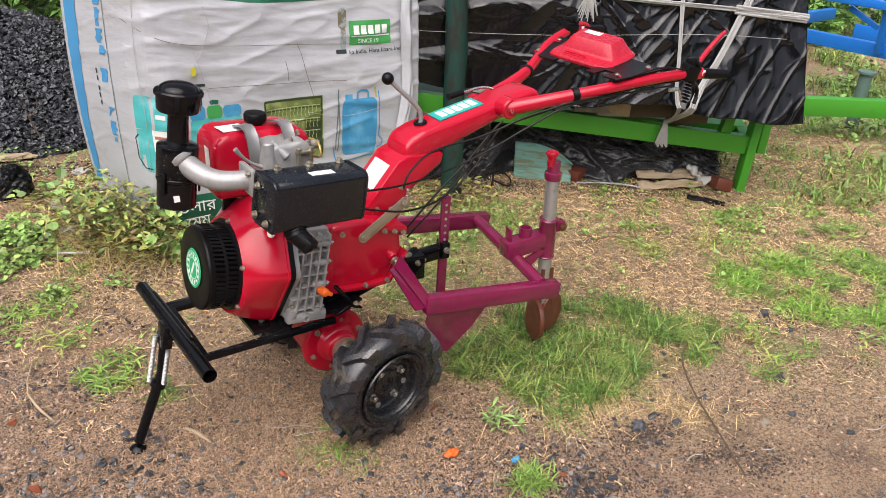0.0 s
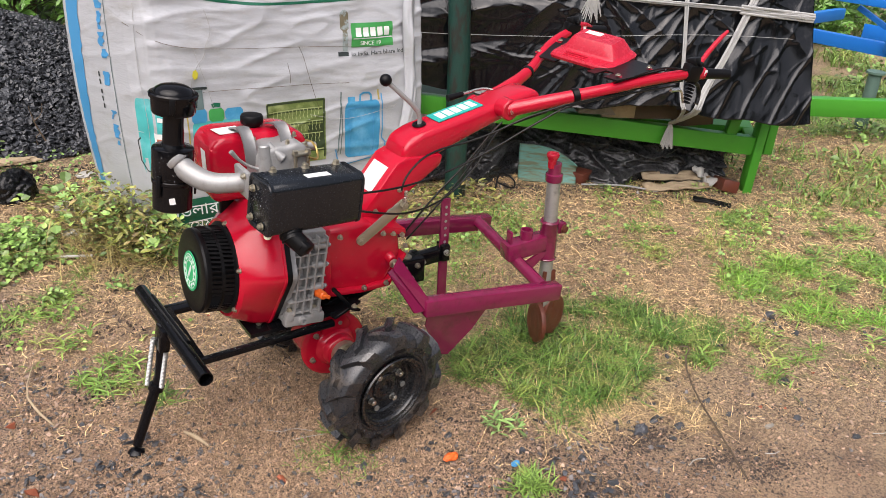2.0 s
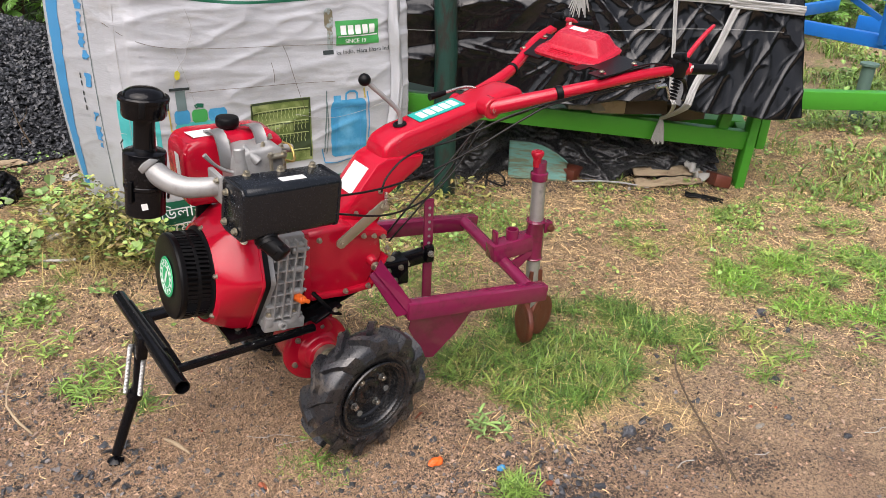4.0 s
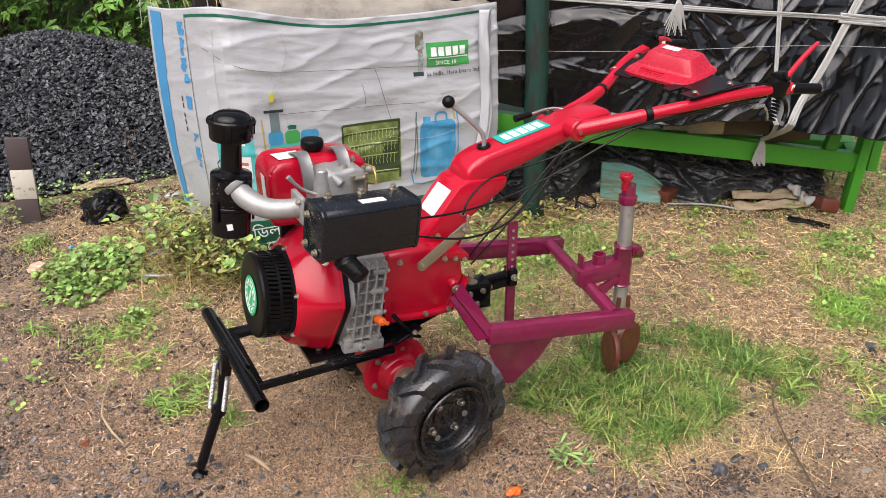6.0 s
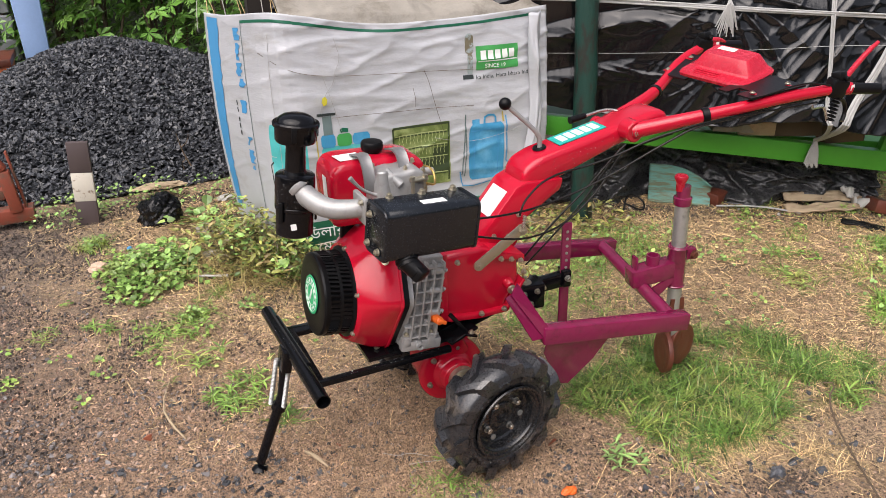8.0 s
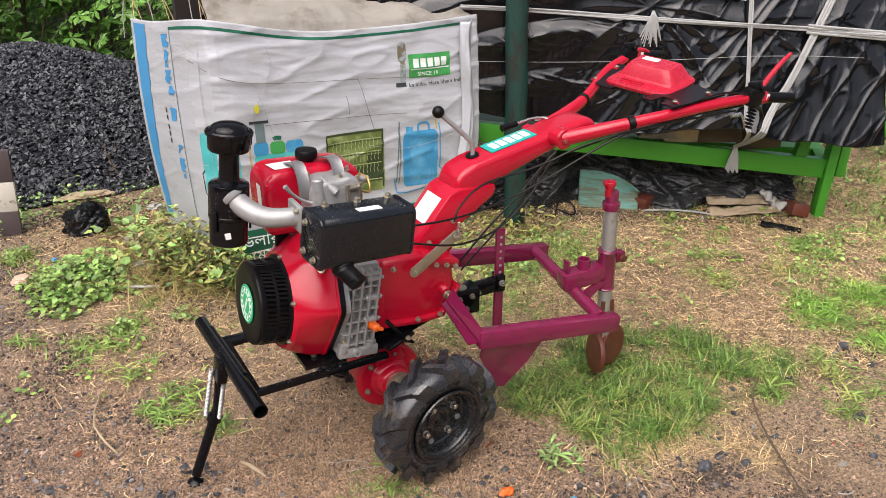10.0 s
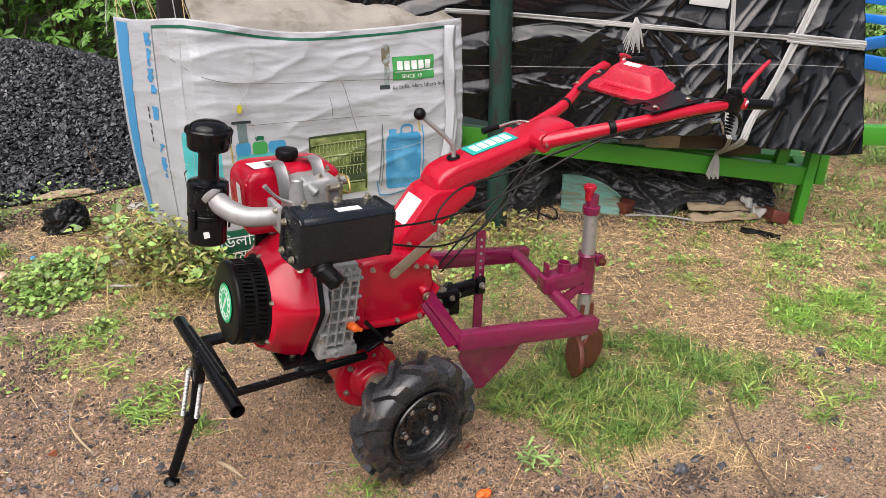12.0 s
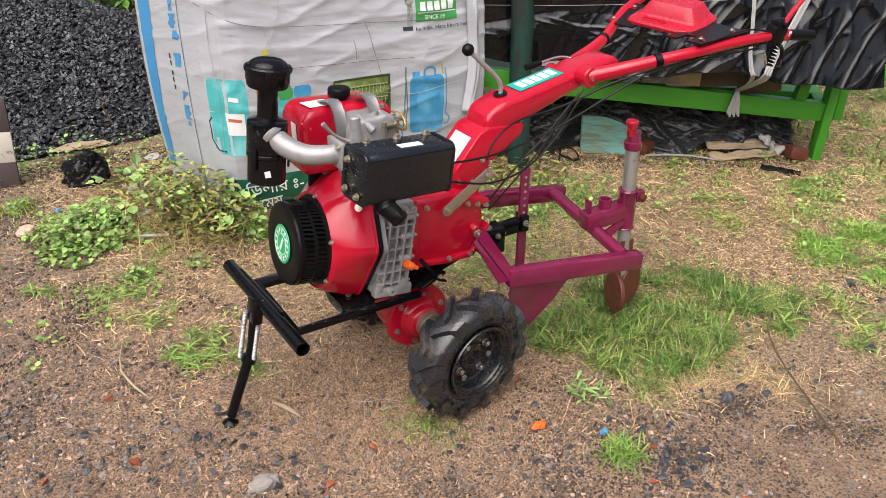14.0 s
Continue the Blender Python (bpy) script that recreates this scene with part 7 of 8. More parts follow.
while len(sprigs) < 140:
    x, y = rnd.uniform(1.1, 5.5), rnd.uniform(-0.6, 2.6)
    if noise.noise((x * 1.1, y * 1.1, 8.0)) + 0.06 * (x - 2.6) > 0.0 + 0.3 * rnd.random():
        sprigs.append((x, y, rnd.uniform(0.03, 0.11), rnd.randrange(8, 40), rnd.uniform(0.02, 0.07)))
for _ in range(60):
    x, y = rnd.uniform(-1.5, -0.40), rnd.uniform(0.65, 1.8)
    if noise.noise((x * 2.2, y * 2.2, 19.0)) > 0.22:
        sprigs.append((x, y, rnd.uniform(0.03, 0.08), rnd.randrange(8, 30), rnd.uniform(0.02, 0.06)))
for _ in range(45):
    x, y = rnd.uniform(-1.4, 1.6), rnd.uniform(0.55, 1.4)
    sprigs.append((x, y, rnd.uniform(0.02, 0.05), rnd.randrange(4, 14), rnd.uniform(0.015, 0.04)))
leaf_plants("sprigs", sprigs, 0.010, mat("young_leaf", (0.22, 0.37, 0.07), 0.4, vary=0.3, per=0.6, bump=0.0, alt=(0.33, 0.38, 0.11), alt_scale=6), "small bright green weeds in the straw", "weed", 45)
leaf_plants("banner_weeds", [(-0.42, 1.38, 0.20, 460, 0.30), (-0.33, 1.24, 0.14, 260, 0.26), (-0.52, 1.62, 0.18, 280, 0.30), (-0.62, 1.75, 0.22, 120, 0.12), (1.25, 1.2, 0.2, 160, 0.12), (1.0, 1.2, 0.2, 160, 0.14)], 0.021, mat("yellowing_leaf", (0.22, 0.235, 0.055), 0.42, vary=0.3, per=0.85, bump=0.0, alt=(0.20, 0.145, 0.055), alt_at=(0.50, 0.58), alt_scale=14), "yellowing vine weeds at the foot of the banner", "weed", 43, 0.5)
blades("banner_stalks", 900, lambda r: (r.gauss(-0.42, 0.14), r.gauss(1.42, 0.16), 1.0), 0.19, 0.0018, mat("vine_stem", (0.30, 0.24, 0.085), 0.5, vary=0.3, per=0.7, bump=0.0), "yellow vine stems at the foot of the banner", "weed", 44, 1.5)
leaf_plants("creeper", [(-0.42, 1.36, 0.20, 150, 0.32), (-0.30, 1.22, 0.14, 130, 0.27), (-0.52, 1.60, 0.17, 90, 0.30), (-0.22, 1.12, 0.09, 40, 0.15)], 0.0175, CLUMP, "green leaves of a creeper at the foot of the banner", "weed", 61, 0.8)
leaf_plants("vine_leaves", [(-0.28, 1.16, 0.09, 14, 0.22), (-0.62, 1.55, 0.14, 12, 0.2), (-0.72, 1.95, 0.12, 12, 0.14), (-0.55, 2.0, 0.2, 18, 0.12)], 0.036, WEED, "broad bright vine leaves by the banner", "weed", 46)


def rosettes(name, spots, length, width, material, label, category, seed):
    """Low plants of long pointed leaves that spread from the root: spots are (x, y, leaves, size)."""
    rnd = random.Random(seed)
    verts, faces = [], []
    for cx, cy, n, size in spots:
        for i in range(n):
            a = 2.4 * i + rnd.uniform(-0.4, 0.4)
            L_ = length * size * rnd.uniform(0.6, 1.2)
            w = width * size * rnd.uniform(0.7, 1.2)
            rise = rnd.uniform(0.15, 0.75)
            dx, dy = math.cos(a), math.sin(a)
            x, y = cx + rnd.gauss(0, 0.008), cy + rnd.gauss(0, 0.008)
            z = height(x, y) + 0.004 + 0.02 * size * rnd.random()
            k = len(verts)
            for t, ww in ((0.0, 0.3), (0.3, 0.85), (0.6, 1.0), (0.85, 0.5)):
                px, py = x + dx * L_ * t, y + dy * L_ * t
                pz = z + L_ * (rise * t - 0.75 * rise * t * t) + 0.004
                verts += [(px + dy * w * ww, py - dx * w * ww, pz + 0.3 * w * ww), (px, py, pz), (px - dy * w * ww, py + dx * w * ww, pz + 0.3 * w * ww)]
            verts.append((x + dx * L_, y + dy * L_, z + 0.22 * rise * L_))
            for j in range(3):
                b_ = k + 3 * j
                faces += [(b_, b_ + 1, b_ + 4, b_ + 3), (b_ + 1, b_ + 2, b_ + 5, b_ + 4)]
            faces += [(k + 9, k + 10, k + 12), (k + 10, k + 11, k + 12)]
    return quads(name, verts, faces, material, label, category)


LANCE = mat("lance_leaf", (0.21, 0.33, 0.10), 0.36, vary=0.3, per=0.4, bump=0.0, alt=(0.24, 0.36, 0.12), alt_scale=9)
rosettes("lance_weeds", [(0.383, -0.42, 9, 1.0), (0.415, -0.475, 8, 0.85), (0.350, -0.46, 7, 0.8), (0.405, -0.37, 7, 0.8), (0.345, -0.40, 6, 0.7), (0.44, -0.43, 6, 0.7)], 0.055, 0.0062, LANCE, "pointed grey-green leaves of weeds in the mud", "weed", 47)
rnd = random.Random(48)
flat = []
for cx, cy, n, sp in ((-0.735, 0.40, 6, 0.045), (-0.635, 0.36, 6, 0.045), (-0.68, 0.31, 3, 0.035), (-0.60, 0.45, 3, 0.03), (-0.955, 0.918, 6, 0.07), (-0.839, 0.914, 5, 0.06), (-1.132, 1.039, 5, 0.05), (-0.80, 0.64, 6, 0.07), (-1.316, 1.05, 4, 0.04), (-0.55, 0.20, 2, 0.02), (1.275, -0.443, 4, 0.03), (1.463, -0.64, 4, 0.05), (1.63, -0.44, 5, 0.05), (1.794, 0.589, 7, 0.07), (1.772, 0.32, 7, 0.06), (2.377, 0.255, 8, 0.09), (-0.15, -0.33, 3, 0.05)):
    for _ in range(n):
        flat.append((rnd.gauss(cx, sp), rnd.gauss(cy, sp), rnd.randrange(6, 13), rnd.uniform(0.6, 1.15)))
for _ in range(150):
    x, y = rnd.uniform(1.75, 3.2), rnd.uniform(-0.75, 0.10)
    if noise.noise((x * 3.0, y * 3.0, 44.0)) + 0.35 - 0.9 * abs(y + 0.32) > 0.25 * rnd.random():
        flat.append((x, y, rnd.randrange(7, 14), rnd.uniform(0.7, 1.3)))
rosettes("grass_rosettes", flat, 0.060, 0.0036, LAWN, "flat rosettes of broad young grass", "grass", 49)


def stem_spot(rnd):
    while True:
        x, y = rnd.uniform(-1.5, 3.6), rnd.uniform(-0.6, 2.3)
        if rnd.random() < max(0.0, 0.30 * (y + 0.35 * x) - 0.05 + 0.45 * noise.noise((x * 1.9, y * 1.9, 51.0))):
            return x, y, 1.0


litter("long_straw", 3600, stem_spot, 0.090, 0.0010, STRAW, "long dry grass stems lying in the yard", "straw", 50)
rnd = random.Random(54)


# stones trodden into the mud
def pebble_spot(rnd):
    while True:
        x, y = rnd.uniform(-2.4, 2.2), rnd.uniform(-1.5, 1.6)
        if rnd.random() > min(1.2 * (x + 2.4), 2.5 * (y + 1.5), 2.5 * (2.2 - x)):
            continue
        m_ = 0.75 - 0.55 * (y + 0.35 * x) + 0.7 * noise.noise((x * 1.7, y * 1.7, 7))
        if noise.noise((x * 3.2, y * 3.2, 23.0)) > 0.12 and rnd.random() < 0.7:
            continue
        if ((x + 0.1) / 0.6) ** 2 + ((y + 0.12) / 0.42) ** 2 < 1:
            m_ *= 0.25
        if x > 0.45:
            m_ *= 0.2
        if rnd.random() < m_ * 0.8:
            return x, y


def crumbs(name, n, place, sizes, material, label, category, seed):
    """Small clods sunk in the soil, joined."""
    rnd = random.Random(seed)
    verts, faces = [], []
    tri = ((0, 2, 4), (2, 1, 4), (1, 3, 4), (3, 0, 4))
    for _ in range(n):
        x, y = place(rnd)
        s_ = sizes[0] + (sizes[1] - sizes[0]) * rnd.random() ** 3
        z = height(x, y) + s_ * 0.15
        a = rnd.uniform(0, 6.28)
        ca, sa = math.cos(a), math.sin(a)
        k = len(verts)
        for px, py, pz in ((1, 0, -0.3), (-1, 0, -0.3), (0, 1, -0.3), (0, -1, -0.3), (0, 0, 0.75)):
            px, py, pz = (px + rnd.uniform(-0.4, 0.4)) * s_, (py * 0.8 + rnd.uniform(-0.4, 0.4)) * s_, (pz + rnd.uniform(-0.25, 0.25)) * s_
            verts.append((x + px * ca - py * sa, y + px * sa + py * ca, z + pz))
        faces += [(k + p, k + q_, k + w) for p, q_, w in tri]
    return quads(name, verts, faces, material, label, category)


def near_spot(rnd):
    while True:
        x, y = rnd.uniform(-2.1, 2.6), rnd.uniform(-1.4, 1.9)
        rim = min(1.0, 1.3 * (x + 2.1), 2.0 * (2.6 - x), 2.0 * (y + 1.4), 3.0 * (1.9 - y))
        if noise.noise((x * 3.2, y * 3.2, 23.0)) > 0.08 and y < 0.1 and rnd.random() < 0.75:
            continue
        if x > 0.25 and y < -0.45 and rnd.random() < 0.7:
            continue
        if rnd.random() < rim and rnd.random() < 0.35 + 0.6 * max(-0.4, 0.5 - 0.5 * (y + 0.3 * x)) + 0.5 * noise.noise((x * 2.1, y * 2.1, 4)):
            return x, y


crumbs("soil_crumbs", 68000, near_spot, (0.0018, 0.0075), SOIL, "loose crumbs of brown soil", "soil", 52)
litter("root_litter", 20000, lambda r: (*near_spot(r), 1.0), 0.022, 0.0006, mat("brown_root", (0.26, 0.17, 0.10), 0.8, vary=0.2, per=0.7, bump=0.0), "short brown roots and stems over the soil", "litter", 53)

rnd = random.Random(51)
spots = []
for _ in range(12500):
    x, y = pebble_spot(rnd)
    s_ = 0.0020 + 0.010 * rnd.random() ** 6 + 0.003 * rnd.random()
    spots.append((x, y, height(x, y) + s_ * 0.1, s_))
scatter_rocks("yard_pebbles", spots, PEBBLE, "small stones trodden into the wet mud", "stones")
spots = []
for _ in range(700):
    x, y = pebble_spot(rnd)
    spots.append((x, y, height(x, y) + 0.002, rnd.uniform(0.003, 0.012)))
while len(spots) < 6200:
    x, y = rnd.uniform(-2.3, 0.7), rnd.uniform(-1.2, 0.55)
    if rnd.random() > min(1.2 * (x + 2.3), 3.0 * (y + 1.2)):
        continue
    if rnd.random() < 0.55 - 0.75 * (x + 0.75) - 0.55 * (y - 0.0) + 0.6 * noise.noise((x * 2.6, y * 2.6, 12.0)):
        spots.append((x, y, height(x, y) + 0.003, 0.003 + 0.011 * rnd.random() ** 2))
for cx, cy, n, sp in ((0.416, -0.80, 40, 0.05), (0.82, -0.66, 12, 0.06), (0.78, -0.60, 3, 0.02), (1.75, -0.42, 7, 0.08), (1.95, -0.55, 10, 0.15), (1.2, -0.60, 8, 0.12), (-0.66, -0.05, 26, 0.06), (-0.59, -0.32, 16, 0.05), (-1.0, 0.0, 16, 0.1), (0.16, -0.40, 6, 0.05), (0.45, -0.62, 14, 0.12), (-0.05, -0.5, 14, 0.12)):
    for _ in range(n):
        x, y = rnd.gauss(cx, sp), rnd.gauss(cy, sp)
        spots.append((x, y, height(x, y) + 0.004, rnd.uniform(0.008, 0.020)))
for _ in range(2200):
    x, y = rnd.uniform(-2.4, -0.8), rnd.uniform(0.0, 1.9)
    if rnd.random() < min(-1.1 * (x + 0.85), 1.2 * (x + 2.4)):
        spots.append((x, y, height(x, y) + 0.003, 0.003 + 0.010 * rnd.random() ** 2))
big = sorted(spots, key=lambda p: -p[3])[:290]
single_rocks("stone_chip", big, COAL, ground, 8)
spots = sorted(spots, key=lambda p: -p[3])[290:]
while len(spots) < 8200:
    x, y = rnd.uniform(-0.2, 2.3), rnd.uniform(-1.25, -0.3)
    if rnd.random() < 0.15 - 0.5 * max(0.0, x - 0.6) + 1.3 * noise.noise((x * 4.5, y * 4.5, 31.0)):
        spots.append((x, y, height(x, y) + 0.002, 0.002 + 0.010 * rnd.random() ** 2.5))


def humus_spot(rnd):
    while True:
        x, y = rnd.uniform(-0.6, 2.4), rnd.uniform(-1.25, 0.0)
        if ((x + 0.15) / 0.55) ** 2 + ((y + 0.12) / 0.42) ** 2 < 1:
            continue
        if x > 0.7 and rnd.random() < 0.7:
            continue
        if rnd.random() < 0.12 + 1.2 * noise.noise((x * 5.5, y * 5.5, 37.0)):
            return x, y


def mould_spot(rnd):
    while True:
        x, y = rnd.uniform(-2.4, 0.1), rnd.uniform(0.2, 2.5)
        if rnd.random() > 1.2 * (x + 2.4):
            continue
        if rnd.random() < 0.10 + 0.35 * math.exp(-((x + 0.42) / 0.3) ** 2 - ((y - 1.35) / 0.4) ** 2) + 0.8 * min(1.0, max(0.0, -x - 0.85)) + 1.2 * noise.noise((x * 3.5, y * 3.5, 41.0)) + 0.2 * (y - 1.2):
            return x, y


def strip_spot(rnd):
    p = tr(rnd.uniform(0.2, 1.7), abs(rnd.gauss(0, 0.10)) - 0.06, 0)
    return p.x, p.y


def stain_spot(rnd):
    cx, cy, sx, sy = rnd.choice(((0.90, -0.87, 0.07, 0.03), (1.02, -0.97, 0.06, 0.04), (0.42, -0.80, 0.08, 0.05), (1.87, -0.41, 0.09, 0.04), (0.78, -0.70, 0.07, 0.03), (0.32, -0.56, 0.16, 0.09), (0.27, -0.33, 0.10, 0.07), (0.55, -0.72, 0.20, 0.06), (0.10, -0.70, 0.2, 0.08)))
    return rnd.gauss(cx, sx), rnd.gauss(cy, sy)


crumbs("trailer_dirt", 3600, strip_spot, (0.003, 0.013), HUMUS, "black wet dirt along the trailer", "soil", 55)
crumbs("pale_bits", 46, strip_spot, (0.005, 0.014), SCRAP, "small pale bits in the dirt by the trailer", "litter", 56)
crumbs("dark_earth", 6000, stain_spot, (0.002, 0.008), HUMUS, "dark damp earth in patches on the mud", "soil", 59)
crumbs("leaf_mould", 22000, mould_spot, (0.003, 0.012), HUMUS, "dark rotted leaves and damp clods on the earth", "soil", 58)
crumbs("dark_crumbs", 13000, humus_spot, (0.0016, 0.0065), HUMUS, "dark damp crumbs of earth and rotted leaf", "soil", 57)
scatter_rocks("dark_chips", spots, WET_CHIP, "dark stone chips strewn over the mud", "stones")
BRICKBIT = mat("brick_rubble", (0.30, 0.085, 0.04), 0.7, vary=0.3, per=0.3, bump=0.3)
spots = [(-0.99, 0.251, 0.006, 0.024), (-0.964, -0.082, 0.004, 0.022), (-0.324, -0.35, 0.006, 0.018), (-0.496, -0.435, 0.008, 0.020), (-0.52, -0.45, 0.006, 0.012), (-1.2, -0.05, 0.005, 0.02), (0.22, -0.28, 0.006, 0.016)]
for _ in range(16):
    x, y = rnd.uniform(-0.5, 0.7), rnd.uniform(-1.05, -0.72)
    spots.append((x, y, height(x, y) + 0.003, rnd.uniform(0.008, 0.018)))
for _ in range(60):
    x, y = pebble_spot(rnd)
    spots.append((x, y, height(x, y) + 0.001, rnd.uniform(0.004, 0.012)))
scatter_rocks("brick_bits", spots, BRICKBIT, "reddish broken brick bits in the mud", "stones")


# ---- shrubs behind the heap ----
def palmate(verts, faces, p, size, rot, fingers=5):
    m_ = Euler(rot).to_matrix()
    k = len(verts)
    c = m_ @ Vector((0, 0, 0))
    verts.append((p[0], p[1], p[2]))
    for i in range(fingers):
        a = radians(-120 + 240 * i / (fingers - 1))
        L_ = size * (1.0 - 0.35 * abs(i - (fingers - 1) / 2) / ((fingers - 1) / 2))
        for da, f, dz in ((-0.36, 0.62, 0.02), (0.0, 1.0, -0.10), (0.36, 0.62, 0.02)):
            q = m_ @ Vector((L_ * f * math.cos(a + da), L_ * f * math.sin(a + da), size * dz))
            verts.append((p[0] + q.x, p[1] + q.y, p[2] + q.z))
        b_ = k + 1 + 3 * i
        faces += [(k, b_, b_ + 1), (k, b_ + 1, b_ + 2)]


def shrub(x, y, h, n, seed, leaf=0.11, label="tall leafy green shrub with lobed leaves"):
    n = int(n * 1.5)
    rnd = random.Random(seed)
    root = thing("shrub", Matrix.Translation((x, y, 0)), label, "shrub", "shrubs behind the heap")
    ends = []
    for _ in range(6):
        a = rnd.uniform(0, 6.28)
        r = rnd.uniform(0.15, 0.5)
        top = Vector((r * math.cos(a), r * math.sin(a) * 0.6, h * rnd.uniform(0.6, 1.0)))
        bm = B()
        sweep(bm, [(0.05 * math.cos(a), 0.05 * math.sin(a), 0), top * 0.5 + Vector((0, 0, 0.1)), top], [0.013, 0.009, 0.004], 7, 1)
        ends.append(top)
        part("stem", bm, TWIG, root)
    verts, faces = [], []
    for _ in range(n):
        e = rnd.choice(ends)
        t = rnd.uniform(0.25, 1.05)
        p = (e.x * t + rnd.gauss(0, 0.16), e.y * t + rnd.gauss(0, 0.14), max(0.05, e.z * t + rnd.gauss(0, 0.10)))
        palmate(verts, faces, p, leaf * rnd.uniform(0.6, 1.3), (rnd.uniform(0.2, 1.1), rnd.uniform(-0.4, 0.4), rnd.uniform(-1.2, 1.2) - 1.57))
    me = bpy.data.meshes.new("foliage")
    me.from_pydata(verts, [], faces)
    ob = part("foliage", me, FOLIAGE, root)
    tagged(ob, "", "", "", "stuff")
    return root


for k, (x, y, h, n) in enumerate(((-2.1, 5.2, 1.9, 160), (-1.55, 5.0, 2.1, 190), (-1.05, 4.9, 2.0, 200), (-0.55, 4.9, 2.1, 200), (-0.05, 4.7, 2.0, 180), (-1.3, 5.7, 2.8, 200), (-0.4, 5.6, 2.8, 200), (-2.8, 5.5, 2.5, 160), (0.5, 5.0, 2.2, 150), (-0.05, 3.9, 1.4, 90))):
    shrub(x, y, h, n, 60 + k)
for k, (x, y, h, n) in enumerate(((6.6, 4.6, 0.9, 260), (7.6, 4.2, 1.0, 260), (8.6, 4.0, 1.1, 260), (9.8, 3.6, 1.2, 260), (7.0, 5.6, 1.6, 260), (8.8, 5.2, 1.8, 260), (5.6, 4.6, 0.9, 200), (6.9, 3.3, 0.75, 220), (7.6, 2.9, 0.8, 220), (6.4, 3.7, 0.75, 200), (8.3, 2.5, 0.9, 220), (7.4, 3.6, 1.0, 220))):
    shrub(x, y, h, n, 80 + k, 0.10, "rough green bush at the far edge of the yard")
# flat slab; the shade deep in the vegetation is put into its dark green
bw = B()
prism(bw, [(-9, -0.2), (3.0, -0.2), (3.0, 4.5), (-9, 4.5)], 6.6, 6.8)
tagged(part("backdrop_hedge", bw, mat("hedge_shade_green", (0.016, 0.030, 0.010), 0.8, vary=0.6, scale=4, fine=14, bump=0.8, dist=0.05)), "flat slab behind the shrubs, coloured as the shaded depth of vegetation", "hedge", "", "structure")
# invented ring behind the camera, never in view: cuts low sky from reflections
tl = B()
ring = []
for k in range(73):
    a = radians(168 + 186 * k / 72)
    r = 11 + 1.2 * noise.noise((k * 0.5, 1.0, 0))
    ring.append((r * math.cos(a), r * math.sin(a), 2.9 + 1.4 * noise.noise((k * 0.37, 3.0, 0))))
lo_, hi_ = [tl.verts.new((p[0], p[1], -0.3)) for p in ring], [tl.verts.new(p) for p in ring]
for k in range(72):
    tl.faces.new((lo_[k], lo_[k + 1], hi_[k + 1], hi_[k]))
bmesh.ops.solidify(tl, geom=tl.faces[:], thickness=0.4)
tagged(part("unseen_green_ring", tl, mat("unseen_ring_green", (0.05, 0.085, 0.03), 0.8, vary=0.6, scale=2, fine=9, bump=0.8, dist=0.1)), "invented green screen out of view, there to darken low reflections", "trees", "", "structure")
sh = B()
prism(sh, [(-1.52, 0.1), (-1.375, 0.1), (-1.362, 0.87), (-1.35, 2.3), (-1.62, 2.3), (-1.545, 0.88)], 4.40, 4.47, bevel=0.006)
tagged(part("blue_post", sh, mat("faded_blue_sheet", (0.28, 0.42, 0.68), 0.5, vary=0.2, alt=(0.22, 0.25, 0.30), alt_at=(0.62, 0.7), alt_scale=5)), "faded light blue flat post standing behind the heap", "post")

# ---- second trailer, far off ----
blue = thing("blue_trailer", Matrix(), "bright blue steel trailer parked at the yard's edge", "trailer")
for nm, a, c, w, h in (("side_beam", (4.96, 2.7, 0.45), (5.3, 0.9, 0.45), 0.07, 0.10), ("top_rail", (4.78, 2.7, 0.80), (5.12, 0.9, 0.80), 0.06, 0.06), ("top_rail", (5.5, 2.8, 0.86), (5.9, 0.9, 0.86), 0.06, 0.08), ("upright", (5.13, 1.46, 0.44), (5.06, 1.44, 0.80), 0.05, 0.05), ("brace", (5.02, 1.72, 0.74), (5.10, 1.50, 0.62), 0.03, 0.04), ("cross_beam", (5.2, 1.3, 0.43), (6.8, 1.6, 0.40), 0.07, 0.10), ("cross_beam", (5.0, 2.6, 0.43), (6.6, 2.9, 0.40), 0.07, 0.10), ("panel", (5.6, 2.0, 0.46), (5.7, 1.45, 0.46), 0.02, 0.14), ("leg", (5.25, 1.1, 0.43), (5.25, 1.1, -0.05), 0.08, 0.08), ("leg", (4.97, 2.6, 0.43), (4.97, 2.6, -0.05), 0.08, 0.08), ("leg", (6.7, 1.6, 0.40), (6.7, 1.6, -0.05), 0.08, 0.08)):
    part(nm, beam(B(), a, c, w, h, Vector((0, 0, 1)) if nm not in ("upright", "leg") else Vector((1, 0, 0))), BLUE_STEEL, blue)
pipe = B()
lathe(pipe, [(0, -0.05), (0.044, -0.05), (0.044, 0.41), (0.062, 0.415), (0.062, 0.43), (0, 0.435)], Matrix.Translation((4.52, 1.14, 0)), 24)
tagged(part("pipe_stub", pipe, mat("grey_green_paint", (0.10, 0.17, 0.14), 0.6, vary=0.3)), "capped grey-green steel pipe stub in the ground", "pipe")

